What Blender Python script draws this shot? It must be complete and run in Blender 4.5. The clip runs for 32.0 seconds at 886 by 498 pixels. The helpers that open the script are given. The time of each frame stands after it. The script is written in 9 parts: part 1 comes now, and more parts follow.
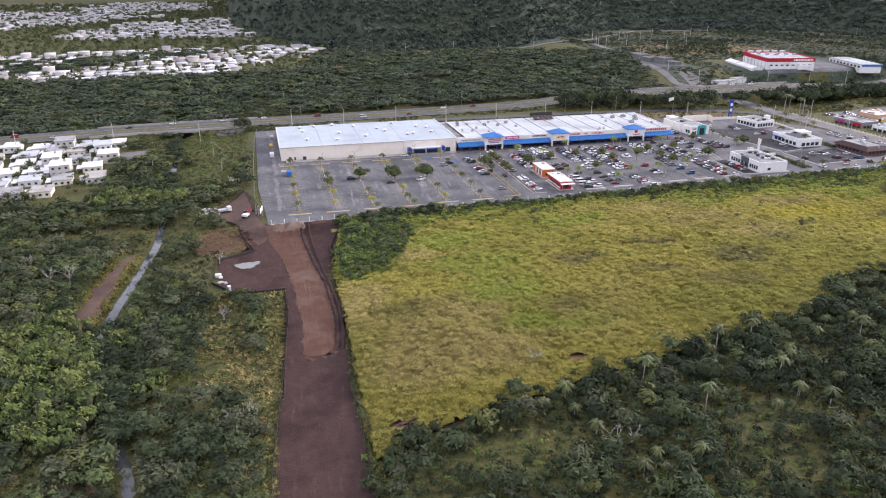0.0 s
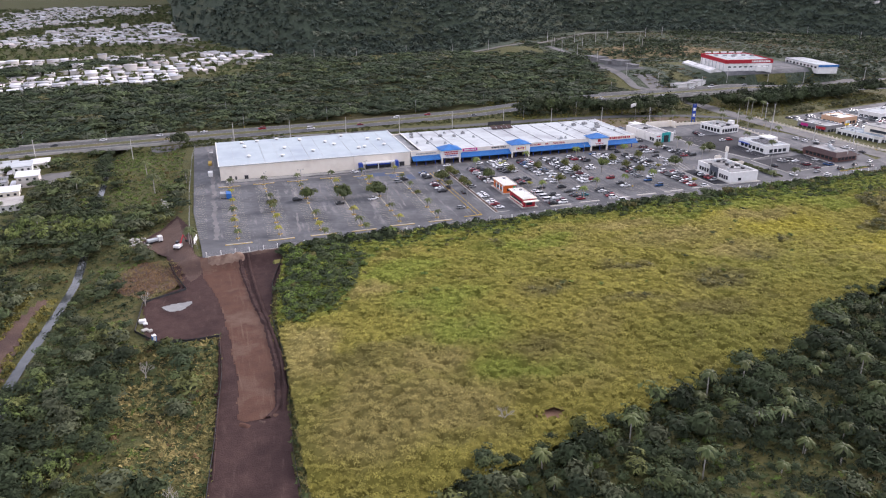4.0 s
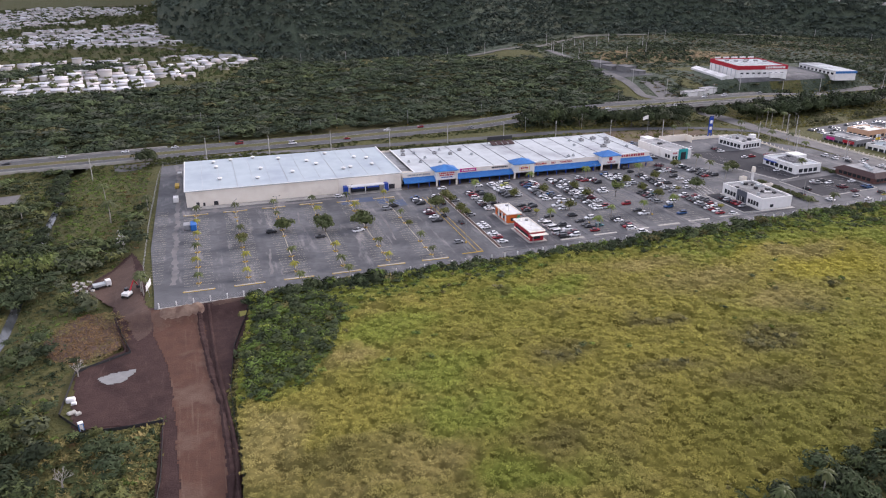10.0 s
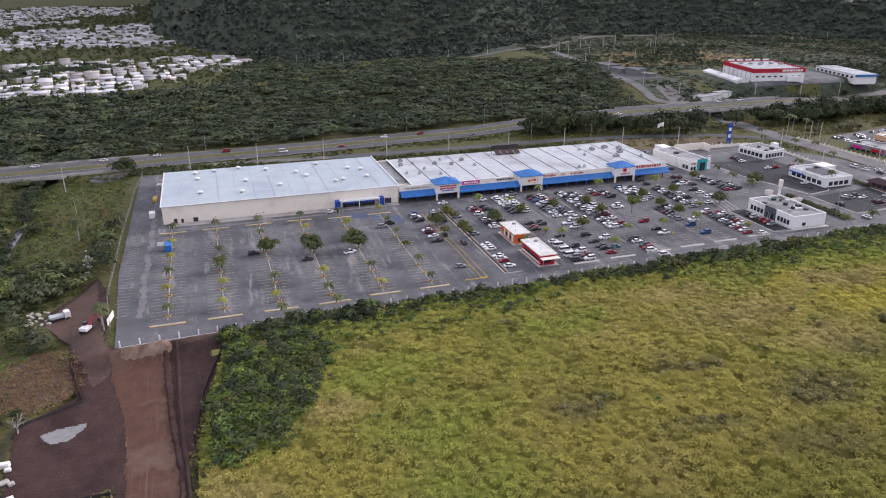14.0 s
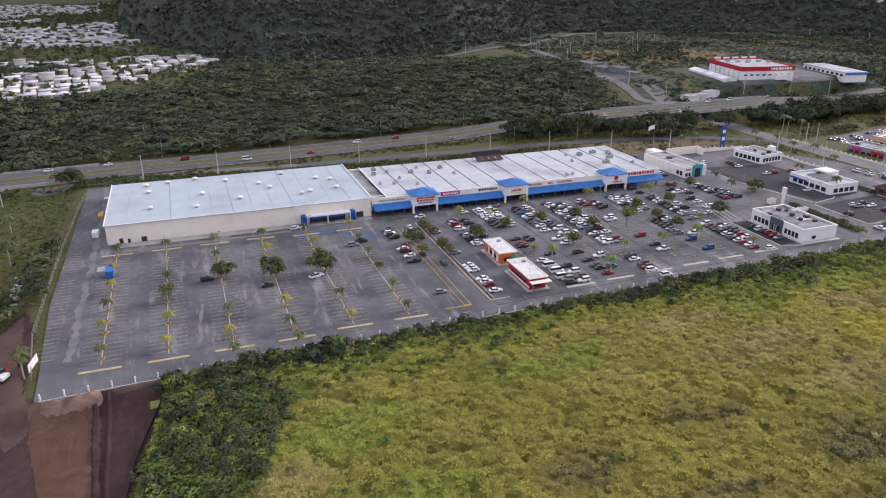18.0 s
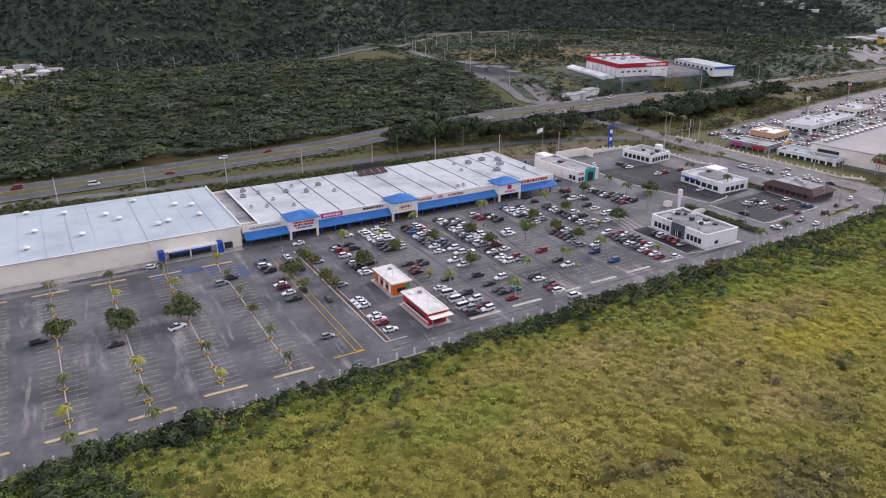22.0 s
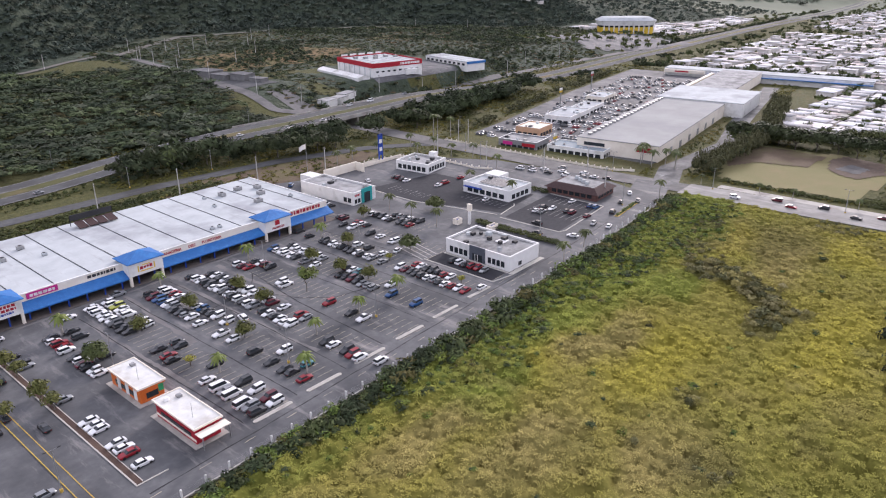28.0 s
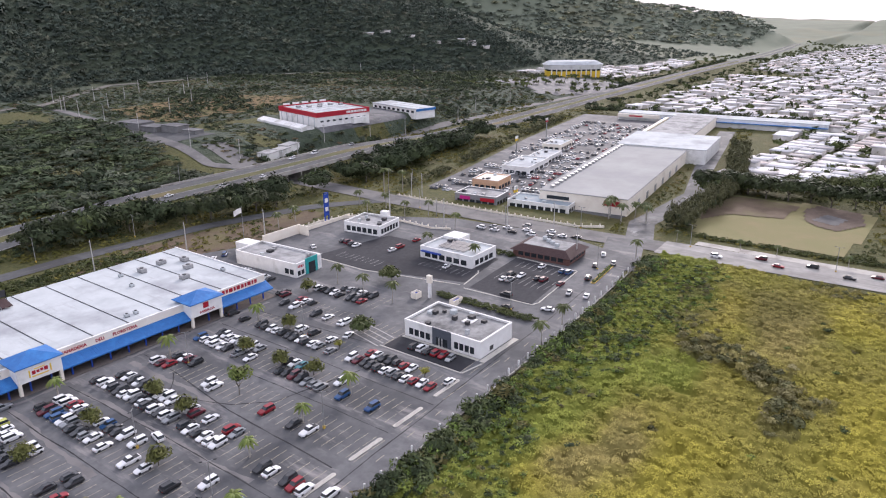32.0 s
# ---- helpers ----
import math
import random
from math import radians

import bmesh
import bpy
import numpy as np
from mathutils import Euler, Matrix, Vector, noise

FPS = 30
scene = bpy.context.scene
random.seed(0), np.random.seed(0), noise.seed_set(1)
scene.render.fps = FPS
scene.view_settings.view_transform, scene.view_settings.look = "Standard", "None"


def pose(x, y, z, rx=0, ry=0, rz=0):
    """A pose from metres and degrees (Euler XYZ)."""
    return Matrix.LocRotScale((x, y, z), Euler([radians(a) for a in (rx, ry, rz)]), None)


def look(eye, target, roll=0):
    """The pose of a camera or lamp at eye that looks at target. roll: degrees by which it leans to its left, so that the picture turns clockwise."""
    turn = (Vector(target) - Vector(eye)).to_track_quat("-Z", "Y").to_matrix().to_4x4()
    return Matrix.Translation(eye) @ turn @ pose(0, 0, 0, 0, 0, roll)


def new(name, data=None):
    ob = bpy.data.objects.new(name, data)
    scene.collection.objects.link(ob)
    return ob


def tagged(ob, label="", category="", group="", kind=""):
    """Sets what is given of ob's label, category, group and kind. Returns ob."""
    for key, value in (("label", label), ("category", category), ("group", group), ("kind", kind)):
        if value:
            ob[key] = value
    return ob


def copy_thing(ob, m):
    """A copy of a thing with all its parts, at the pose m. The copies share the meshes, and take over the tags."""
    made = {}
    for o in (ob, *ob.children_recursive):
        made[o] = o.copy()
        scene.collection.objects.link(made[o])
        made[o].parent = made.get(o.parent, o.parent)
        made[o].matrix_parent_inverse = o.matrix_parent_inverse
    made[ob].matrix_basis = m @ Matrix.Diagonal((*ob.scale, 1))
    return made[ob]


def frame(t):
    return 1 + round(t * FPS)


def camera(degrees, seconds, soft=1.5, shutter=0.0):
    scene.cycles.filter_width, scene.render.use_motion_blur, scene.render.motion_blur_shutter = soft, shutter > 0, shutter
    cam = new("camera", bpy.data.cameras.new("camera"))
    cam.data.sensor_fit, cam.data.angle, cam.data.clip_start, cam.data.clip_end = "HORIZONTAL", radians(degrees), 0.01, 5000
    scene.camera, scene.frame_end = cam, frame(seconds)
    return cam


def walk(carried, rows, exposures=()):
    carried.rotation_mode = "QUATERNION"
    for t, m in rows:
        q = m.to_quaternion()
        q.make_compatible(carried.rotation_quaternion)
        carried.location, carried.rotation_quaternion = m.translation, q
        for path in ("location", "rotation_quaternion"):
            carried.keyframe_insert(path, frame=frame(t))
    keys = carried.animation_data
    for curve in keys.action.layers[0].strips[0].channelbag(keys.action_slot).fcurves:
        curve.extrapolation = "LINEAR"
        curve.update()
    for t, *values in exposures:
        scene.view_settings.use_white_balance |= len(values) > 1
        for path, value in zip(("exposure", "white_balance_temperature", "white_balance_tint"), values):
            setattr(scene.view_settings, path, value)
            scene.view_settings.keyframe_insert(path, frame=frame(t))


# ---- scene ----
# ---------------------------------------------------------------- camera
cam = camera(62.5, 32.0, soft=1.15)
# seconds, eye x y z, yaw, degrees down, roll
PATH = [
    (0, -0.45, -312.95, 107.99, -14.14, 21.46, -0.01),
    (0.5, 0.79, -309.47, 107.88, -14.38, 21.49, -0.08),
    (1, 1.98, -305.94, 107.83, -14.50, 21.46, -0.15),
    (1.5, 3.15, -302.37, 107.83, -14.87, 21.46, -0.20),
    (2, 4.29, -298.76, 107.87, -15.20, 21.41, -0.25),
    (2.5, 5.39, -295.09, 107.89, -15.57, 21.45, -0.27),
    (3, 6.47, -291.41, 107.93, -16.34, 21.44, -0.28),
    (3.5, 7.55, -287.70, 107.97, -17.02, 21.41, -0.28),
    (4, 8.64, -283.98, 108.01, -17.59, 21.36, -0.28),
    (4.5, 9.75, -280.26, 108.11, -18.09, 21.35, -0.29),
    (6.5, 14.27, -265.32, 108.35, -18.14, 21.39, -0.29),
    (7, 15.42, -261.59, 108.37, -18.05, 21.38, -0.28),
    (7.5, 16.56, -257.80, 108.31, -18.08, 21.39, -0.26),
    (8, 17.72, -254.00, 108.23, -18.09, 21.35, -0.25),
    (8.5, 18.88, -250.22, 108.13, -18.08, 21.36, -0.23),
    (9, 20.04, -246.44, 108.00, -18.07, 21.35, -0.22),
    (10, 22.44, -238.98, 107.61, -18.10, 21.37, -0.19),
    (11, 24.84, -231.55, 107.13, -18.08, 21.34, -0.16),
    (12, 27.35, -224.14, 106.62, -18.03, 21.34, -0.13),
    (13, 29.86, -216.75, 106.06, -18.04, 21.32, -0.10),
    (13.5, 31.11, -213.12, 105.64, -17.99, 21.34, -0.09),
    (15.5, 36.14, -198.62, 103.94, -18.62, 21.28, -0.08),
    (16, 37.41, -195.00, 103.51, -19.07, 21.29, -0.08),
    (16.5, 38.66, -191.31, 103.15, -19.37, 21.34, -0.08),
    (17, 39.93, -187.62, 102.79, -19.38, 21.37, -0.08),
    (17.5, 41.20, -183.93, 102.44, -19.54, 21.44, -0.08),
    (18, 42.49, -180.24, 102.09, -19.79, 21.47, -0.08),
    (18.5, 43.84, -176.48, 101.81, -20.98, 21.48, -0.08),
    (19, 45.22, -172.71, 101.53, -22.29, 21.52, -0.09),
    (19.5, 46.61, -169.13, 101.24, -23.42, 21.49, -0.10),
    (20, 48.03, -165.54, 100.96, -24.61, 21.48, -0.11),
    (20.5, 49.55, -161.73, 100.68, -25.81, 21.45, -0.11),
    (21, 51.10, -157.93, 100.40, -26.98, 21.47, -0.12),
    (21.5, 52.72, -154.33, 100.18, -28.14, 21.45, -0.16),
    (22, 54.39, -150.73, 99.97, -29.34, 21.48, -0.19),
    (22.5, 56.13, -147.12, 99.79, -30.51, 21.46, -0.20),
    (23, 57.92, -143.51, 99.62, -31.67, 21.51, -0.20),
    (23.5, 59.82, -139.84, 99.35, -32.86, 21.49, -0.23),
    (24, 61.77, -136.18, 99.09, -34.41, 21.52, -0.26),
    (24.5, 63.81, -132.56, 98.97, -35.88, 21.50, -0.28),
    (25, 65.91, -128.95, 98.84, -37.87, 21.55, -0.30),
    (25.5, 68.25, -125.38, 98.67, -39.73, 21.57, -0.31),
    (27.5, 78.39, -111.29, 98.02, -47.06, 21.72, -0.39),
    (28, 81.12, -107.83, 97.86, -48.85, 21.80, -0.41),
    (28.5, 84.09, -104.37, 97.69, -50.94, 21.84, -0.43),
    (29, 87.14, -100.94, 97.52, -51.72, 21.91, -0.46),
    (29.5, 90.18, -97.82, 97.47, -51.70, 21.91, -0.46),
    (30, 93.28, -94.72, 97.42, -51.75, 21.95, -0.46),
    (30.5, 96.79, -91.49, 97.29, -52.09, 21.98, -0.49),
    (31, 100.37, -88.30, 97.16, -52.41, 20.64, -0.51),
    (31.5, 103.87, -85.17, 97.04, -52.72, 19.67, -0.51),
    (32, 107.43, -82.08, 96.93, -53.08, 18.65, -0.50),
]
walk(cam, [(t, pose(x, y, z, 90 - down, 0, yaw) @ pose(0, 0, 0, 0, 0, roll)) for t, x, y, z, yaw, down, roll in PATH],
     [(0.0, 1.1, 6150, 23), (4.5, 0.98, 6150, 23), (10.0, 0.8, 6150, 23), (20.0, 0.64, 6150, 23), (25.0, 0.68, 6150, 23), (28.0, 0.82, 6150, 23), (32.0, 0.9, 6150, 22)])

# ---------------------------------------------------------------- light
world = bpy.data.worlds.new("sky")
scene.world = world
world.use_nodes = True
wn = world.node_tree
sky = wn.nodes.new("ShaderNodeTexSky")
sky.sky_type = "NISHITA"
sky.sun_disc = False
sky.sun_elevation = radians(24)
sky.sun_rotation = radians(72)
sky.dust_density, sky.air_density = 4.0, 1.0
pale = wn.nodes.new("ShaderNodeMix")
pale.data_type = "RGBA"
pale.inputs["Factor"].default_value = 0.75
pale.inputs["B"].default_value = (7.6, 7.8, 8.2, 1)
wn.links.new(sky.outputs[0], pale.inputs["A"])
wn.links.new(pale.outputs["Result"], wn.nodes["Background"].inputs[0])
wn.nodes["Background"].inputs[1].default_value = 0.095
sun = new("sun", bpy.data.lights.new("sun", "SUN"))
sun.data.energy, sun.data.angle, sun.data.color = 1.5, radians(12), (1.0, 0.94, 0.85)
SUN_DIR = Vector((math.sin(radians(72)) * math.cos(radians(24)), math.cos(radians(72)) * math.cos(radians(24)), math.sin(radians(24))))
sun.matrix_world = look(SUN_DIR * 500, (0, 0, 0))

# ---------------------------------------------------------------- materials
def mat(name, c1, c2, scale=1.0, rough=0.85, bump=0.25, wide=0.03, c3=None, amount=0.5, metal=0.0, island=0.0, fine=8.0, vary=0.0, spec=0.3, streak=None):
    """A two-scale noisy surface: c1 to c2 by a noise of that many waves a metre, c3 in wide stains."""
    m = bpy.data.materials.new(name)
    m.use_nodes = True
    nt = m.node_tree
    bsdf = nt.nodes["Principled BSDF"]
    geo = nt.nodes.new("ShaderNodeNewGeometry")

    def noisy(s, detail=4.0):
        n = nt.nodes.new("ShaderNodeTexNoise")
        n.inputs["Scale"].default_value, n.inputs["Detail"].default_value = s, detail
        n.inputs["Roughness"].default_value = 0.62
        nt.links.new(geo.outputs["Position"], n.inputs["Vector"])
        return n.outputs["Fac"]

    def ramp(v, lo, hi):
        r = nt.nodes.new("ShaderNodeMapRange")
        r.inputs["From Min"].default_value, r.inputs["From Max"].default_value = lo, hi
        nt.links.new(v, r.inputs["Value"])
        return r.outputs["Result"]

    def mix(f, a, b):
        x = nt.nodes.new("ShaderNodeMix")
        x.data_type = "RGBA"
        for key, v in (("Factor", f), ("A", a), ("B", b)):
            if isinstance(v, tuple):
                x.inputs[key].default_value = (*v, 1)
            elif isinstance(v, (int, float)):
                x.inputs[key].default_value = v
            else:
                nt.links.new(v, x.inputs[key])
        return x.outputs["Result"]

    col = mix(ramp(noisy(scale), 0.3, 0.7), c1, c2)
    if c3:
        col = mix(ramp(noisy(wide, 5.0), 0.62 - 0.3 * amount, 0.72 - 0.12 * amount), col, c3)
    if streak:
        sc = nt.nodes.new("ShaderNodeVectorMath")
        sc.operation = "MULTIPLY"
        sc.inputs[1].default_value = streak[0]
        nt.links.new(geo.outputs["Position"], sc.inputs[0])
        n = nt.nodes.new("ShaderNodeTexNoise")
        n.inputs["Scale"].default_value, n.inputs["Detail"].default_value, n.inputs["Roughness"].default_value = 1.0, 6.0, 0.7
        nt.links.new(sc.outputs[0], n.inputs["Vector"])
        col = mix(ramp(n.outputs["Fac"], streak[2], streak[2] + 0.2), col, streak[1])
    if island or vary:
        hsv = nt.nodes.new("ShaderNodeHueSaturation")
        src = geo.outputs["Random Per Island"] if island else nt.nodes.new("ShaderNodeObjectInfo").outputs["Random"]
        k = island or vary
        r = nt.nodes.new("ShaderNodeMapRange")
        r.inputs["To Min"].default_value, r.inputs["To Max"].default_value = 1 - k, 1 + k
        nt.links.new(src, r.inputs["Value"])
        nt.links.new(r.outputs["Result"], hsv.inputs["Value"])
        nt.links.new(col, hsv.inputs["Color"])
        col = hsv.outputs["Color"]
    nt.links.new(col, bsdf.inputs["Base Color"])
    bsdf.inputs["Roughness"].default_value, bsdf.inputs["Metallic"].default_value = rough, metal
    bsdf.inputs["Specular IOR Level"].default_value = spec
    if bump:
        b = nt.nodes.new("ShaderNodeBump")
        b.inputs["Strength"].default_value, b.inputs["Distance"].default_value = bump, 0.6 / fine
        nt.links.new(noisy(fine, 3.0), b.inputs["Height"])
        nt.links.new(b.outputs["Normal"], bsdf.inputs["Normal"])
    return m


ASPHALT = mat("asphalt_worn", (0.098, 0.1, 0.106), (0.152, 0.152, 0.156), 0.35, 0.8, 0.25, 0.045, (0.064, 0.066, 0.071), 0.66, spec=0.25, streak=((0.16, 0.03, 1.0), (0.306, 0.285, 0.276), 0.55))
ASPHALT_DARK = mat("asphalt_new", (0.045, 0.045, 0.0495), (0.063, 0.063, 0.0675), 0.7, 0.9, 0.2, 0.05, (0.036, 0.036, 0.0405), 0.5, spec=0.1)
TAR = mat("tar_seam", (0.02, 0.02, 0.022), (0.035, 0.035, 0.037), 0.5, 0.7, 0.1, spec=0.2)
ASPHALT_ROAD = mat("asphalt_road", (0.14, 0.136, 0.132), (0.189, 0.182, 0.175), 0.4, 0.85, 0.2, 0.06, (0.105, 0.102, 0.101), 0.5, spec=0.15)
ASPHALT_OLD = mat("asphalt_highway", (0.082, 0.084, 0.087), (0.118, 0.119, 0.121), 0.3, 0.88, 0.2, 0.05, (0.075, 0.074, 0.074), 0.5, spec=0.12, streak=((0.02, 0.3, 1.0), (0.15, 0.147, 0.143), 0.56))
CONCRETE = mat("concrete_old", (0.36, 0.34, 0.31), (0.48, 0.46, 0.42), 1.2, 0.9, 0.3, 0.15, (0.26, 0.24, 0.22), 0.5)
KERB = mat("kerb_concrete", (0.42, 0.4, 0.36), (0.55, 0.52, 0.47), 2.0, 0.9, 0.3)
PAINT_YELLOW = mat("paint_yellow", (0.55, 0.36, 0.05), (0.42, 0.3, 0.09), 1.5, 0.7, 0.1)
PAINT_WHITE = mat("paint_white_worn", (0.45, 0.44, 0.42), (0.3, 0.29, 0.28), 0.9, 0.7, 0.1)
PAINT_LINE = mat("paint_line_faded", (0.52, 0.46, 0.33), (0.28, 0.26, 0.21), 0.25, 0.8, 0.0)
PAINT_BLUE = mat("paint_blue_worn", (0.055, 0.085, 0.16), (0.08, 0.095, 0.125), 0.4, 0.8, 0.0)
CREAM = mat("stucco_cream", (0.798, 0.724, 0.619), (0.861, 0.798, 0.693), 0.25, 0.9, 0.1, 0.1, (0.735, 0.662, 0.567), 0.3)
WHITE_WALL = mat("stucco_white", (0.74, 0.73, 0.71), (0.82, 0.81, 0.79), 0.5, 0.85, 0.15, 0.12, (0.56, 0.55, 0.52), 0.3)
ROOF_WHITE = mat("roof_membrane_white", (0.423, 0.451, 0.46), (0.515, 0.543, 0.552), 0.18, 0.85, 0.1, 0.05, (0.322, 0.331, 0.35), 0.45, spec=0.15, streak=((0.5, 0.06, 1.0), (0.331, 0.331, 0.34), 0.58))
ROOF_METAL = mat("roof_metal_pale", (0.38, 0.437, 0.465), (0.437, 0.494, 0.522), 0.12, 0.75, 0.06, 0.04, (0.342, 0.389, 0.437), 0.4, spec=0.15, streak=((0.6, 0.04, 1.0), (0.323, 0.361, 0.399), 0.6))
ROOF_GREY = mat("roof_gravel_grey", (0.25, 0.25, 0.25), (0.4, 0.4, 0.4), 0.35, 0.9, 0.3, 0.12, (0.16, 0.16, 0.16), 0.5)
ROOF_BROWN = mat("roof_shingle_brown", (0.048, 0.028, 0.028), (0.075, 0.045, 0.043), 1.5, 0.85, 0.4)
HOUSE_ROOF = mat("house_roof_white", (0.38, 0.38, 0.4), (0.78, 0.78, 0.795), 0.07, 0.85, 0.1, 0.03, (0.52, 0.44, 0.41), 0.5, island=0.35, spec=0.1)
HOUSE_WALL = mat("house_wall", (0.5, 0.46, 0.42), (0.66, 0.63, 0.6), 0.06, 0.9, 0.1)
BLUE = mat("awning_blue", (0.025, 0.13, 0.38), (0.035, 0.17, 0.45), 0.8, 0.55, 0.1, 0.2, (0.04, 0.2, 0.5), 0.4)
BLUE_DEEP = mat("paint_blue", (0.015, 0.05, 0.3), (0.02, 0.07, 0.36), 1.0, 0.5, 0.05)
RED = mat("paint_red", (0.36, 0.012, 0.025), (0.42, 0.02, 0.035), 1.0, 0.5, 0.05)
ORANGE = mat("paint_orange", (0.6, 0.13, 0.025), (0.68, 0.17, 0.03), 1.0, 0.5, 0.05)
YELLOW = mat("paint_sign_yellow", (0.75, 0.5, 0.04), (0.8, 0.55, 0.06), 1.0, 0.5, 0.05)
GREEN = mat("paint_green", (0.03, 0.3, 0.12), (0.05, 0.36, 0.16), 1.0, 0.5, 0.05)
TEAL = mat("paint_teal", (0.02, 0.3, 0.3), (0.03, 0.36, 0.35), 1.0, 0.5, 0.05)
MAGENTA = mat("paint_magenta", (0.5, 0.02, 0.2), (0.55, 0.03, 0.24), 1.0, 0.5, 0.05)
DARK = mat("dark_trim", (0.03, 0.03, 0.033), (0.05, 0.05, 0.053), 2.0, 0.6, 0.1)
STEEL = mat("galvanised_steel", (0.3, 0.3, 0.3), (0.42, 0.42, 0.42), 1.5, 0.5, 0.1, metal=0.6)
GLASS = mat("window_glass", (0.02, 0.025, 0.03), (0.035, 0.04, 0.045), 0.8, 0.12, 0.0, spec=0.6)
SOLAR = mat("solar_glass", (0.025, 0.03, 0.045), (0.04, 0.045, 0.06), 1.0, 0.5, 0.0, spec=0.25)
RUBBER = mat("tyre_rubber", (0.02, 0.02, 0.02), (0.03, 0.03, 0.03), 3.0, 0.9, 0.1)
LAMP_LENS = mat("lamp_lens", (0.6, 0.6, 0.58), (0.7, 0.7, 0.68), 3.0, 0.2, 0.0)
TAIL_LENS = mat("tail_lens", (0.35, 0.01, 0.01), (0.45, 0.02, 0.02), 3.0, 0.25, 0.0)
GROUND = mat("ground_cover", (0.0473, 0.055, 0.0165), (0.105, 0.098, 0.03), 0.5, 0.95, 1.0, 0.012, (0.105, 0.085, 0.0338), 0.2, fine=0.8, streak=((0.06, 0.09, 1.0), (0.137, 0.105, 0.0375), 0.58))
FIELD = mat("field_grass", (0.23, 0.21, 0.06), (0.29, 0.255, 0.08), 0.06, 0.95, 0.5, 0.013, (0.19, 0.2, 0.05), 0.5, fine=2.5)
TUFT_OLIVE = mat("field_tuft_olive", (0.134, 0.123, 0.0285), (0.198, 0.166, 0.0404), 0.06, 0.9, 0.0, 0.03, (0.103, 0.103, 0.0214), 0.5, island=0.15)
MOUNTAIN = mat("mountain_scrub", (0.036, 0.05, 0.034), (0.062, 0.08, 0.05), 0.16, 0.95, 1.0, 0.006, (0.07, 0.08, 0.045), 0.3, fine=0.15)
EARTH = mat("bare_earth", (0.082, 0.05148, 0.0407), (0.1189, 0.07644, 0.05772), 0.25, 0.95, 0.7, 0.05, (0.0697, 0.04368, 0.037), 0.5, fine=2.0, streak=((0.5, 0.08, 1.0), (0.1394, 0.1014, 0.0777), 0.58))
EARTH_DAMP = mat("damp_earth", (0.0546, 0.03256, 0.03019), (0.07441, 0.04588, 0.04003), 0.4, 0.95, 0.8, 0.09, (0.04134, 0.02516, 0.0239), 0.5, fine=2.0, spec=0.1, streak=((0.6, 0.09, 1.0), (0.1037, 0.06882, 0.05765), 0.57))
EARTH_RED = mat("tracked_earth", (0.1161, 0.0624, 0.04408), (0.0903, 0.0496, 0.03724), 0.3, 0.95, 0.6, 0.08, (0.1462, 0.096, 0.0722), 0.4, fine=2.0, spec=0.1, streak=((0.9, 0.05, 1.0), (0.1634, 0.108, 0.0798), 0.55))
DRY_GRASS = mat("dry_grass", (0.17, 0.11, 0.045), (0.12, 0.085, 0.035), 0.3, 0.95, 0.6, 0.06, (0.1, 0.09, 0.03), 0.5, fine=2.0)
PARK_GRASS = mat("park_grass", (0.21, 0.183, 0.085), (0.175, 0.17, 0.07), 0.06, 0.95, 0.3, 0.03, (0.24, 0.19, 0.1), 0.35, fine=2.0)
VERGE = mat("verge_grass", (0.07, 0.075, 0.025), (0.11, 0.105, 0.04), 0.2, 0.95, 0.5, 0.03, (0.14, 0.11, 0.05), 0.4, fine=2.0)
WATER = mat("stream_water", (0.05, 0.056, 0.056), (0.08, 0.086, 0.086), 0.3, 0.08, 0.05, spec=0.6)
PUDDLE = mat("puddle_gravel", (0.228, 0.228, 0.216), (0.168, 0.162, 0.156), 0.6, 0.3, 0.2, spec=0.5)
BARK = mat("bark", (0.1, 0.085, 0.07), (0.17, 0.15, 0.125), 3.0, 0.9, 0.5)
BARK_PALE = mat("bark_pale", (0.3, 0.28, 0.25), (0.4, 0.37, 0.33), 2.0, 0.9, 0.4)
POLE = mat("pole_concrete", (0.42, 0.41, 0.39), (0.52, 0.5, 0.48), 1.0, 0.85, 0.2)
LEAF = mat("leaf_mixed", (0.0372, 0.0506, 0.0123), (0.0837, 0.0946, 0.0221), 0.09, 0.75, 0.0, 0.02, (0.0929, 0.0998, 0.0276), 0.3, island=0.25)
LEAF_DARK = mat("leaf_dark", (0.0412, 0.0588, 0.0176), (0.0848, 0.103, 0.0288), 0.12, 0.75, 0.0, 0.02, (0.109, 0.108, 0.04), 0.35, island=0.22)
LEAF_DEEP = mat("leaf_deep", (0.0238, 0.0336, 0.0114), (0.0433, 0.0546, 0.0179), 0.12, 0.75, 0.0, island=0.25)
LEAF_LOT = mat("leaf_lot", (0.0754, 0.0861, 0.0205), (0.124, 0.125, 0.0322), 0.3, 0.75, 0.0, island=0.25)
LEAF_GREY = mat("leaf_grey", (0.0649, 0.0693, 0.0286), (0.108, 0.105, 0.0471), 0.2, 0.8, 0.0, island=0.3)
LEAF_LIME = mat("leaf_lime", (0.1, 0.15, 0.03), (0.15, 0.17, 0.04), 0.3, 0.7, 0.0, island=0.3)
LEAF_PALM = mat("leaf_palm", (0.05, 0.07, 0.022), (0.09, 0.1, 0.03), 0.3, 0.65, 0.0, vary=0.3)
LEAF_YELLOW = mat("leaf_palm_yellow", (0.26, 0.24, 0.03), (0.18, 0.18, 0.03), 0.4, 0.65, 0.0, vary=0.2)
# dark colour of the added lumps that imitate shade inside crowns
SHADE_CORE = mat("crown_shade_core", (0.034, 0.044, 0.02), (0.05, 0.06, 0.028), 0.5, 0.95, 0.0)


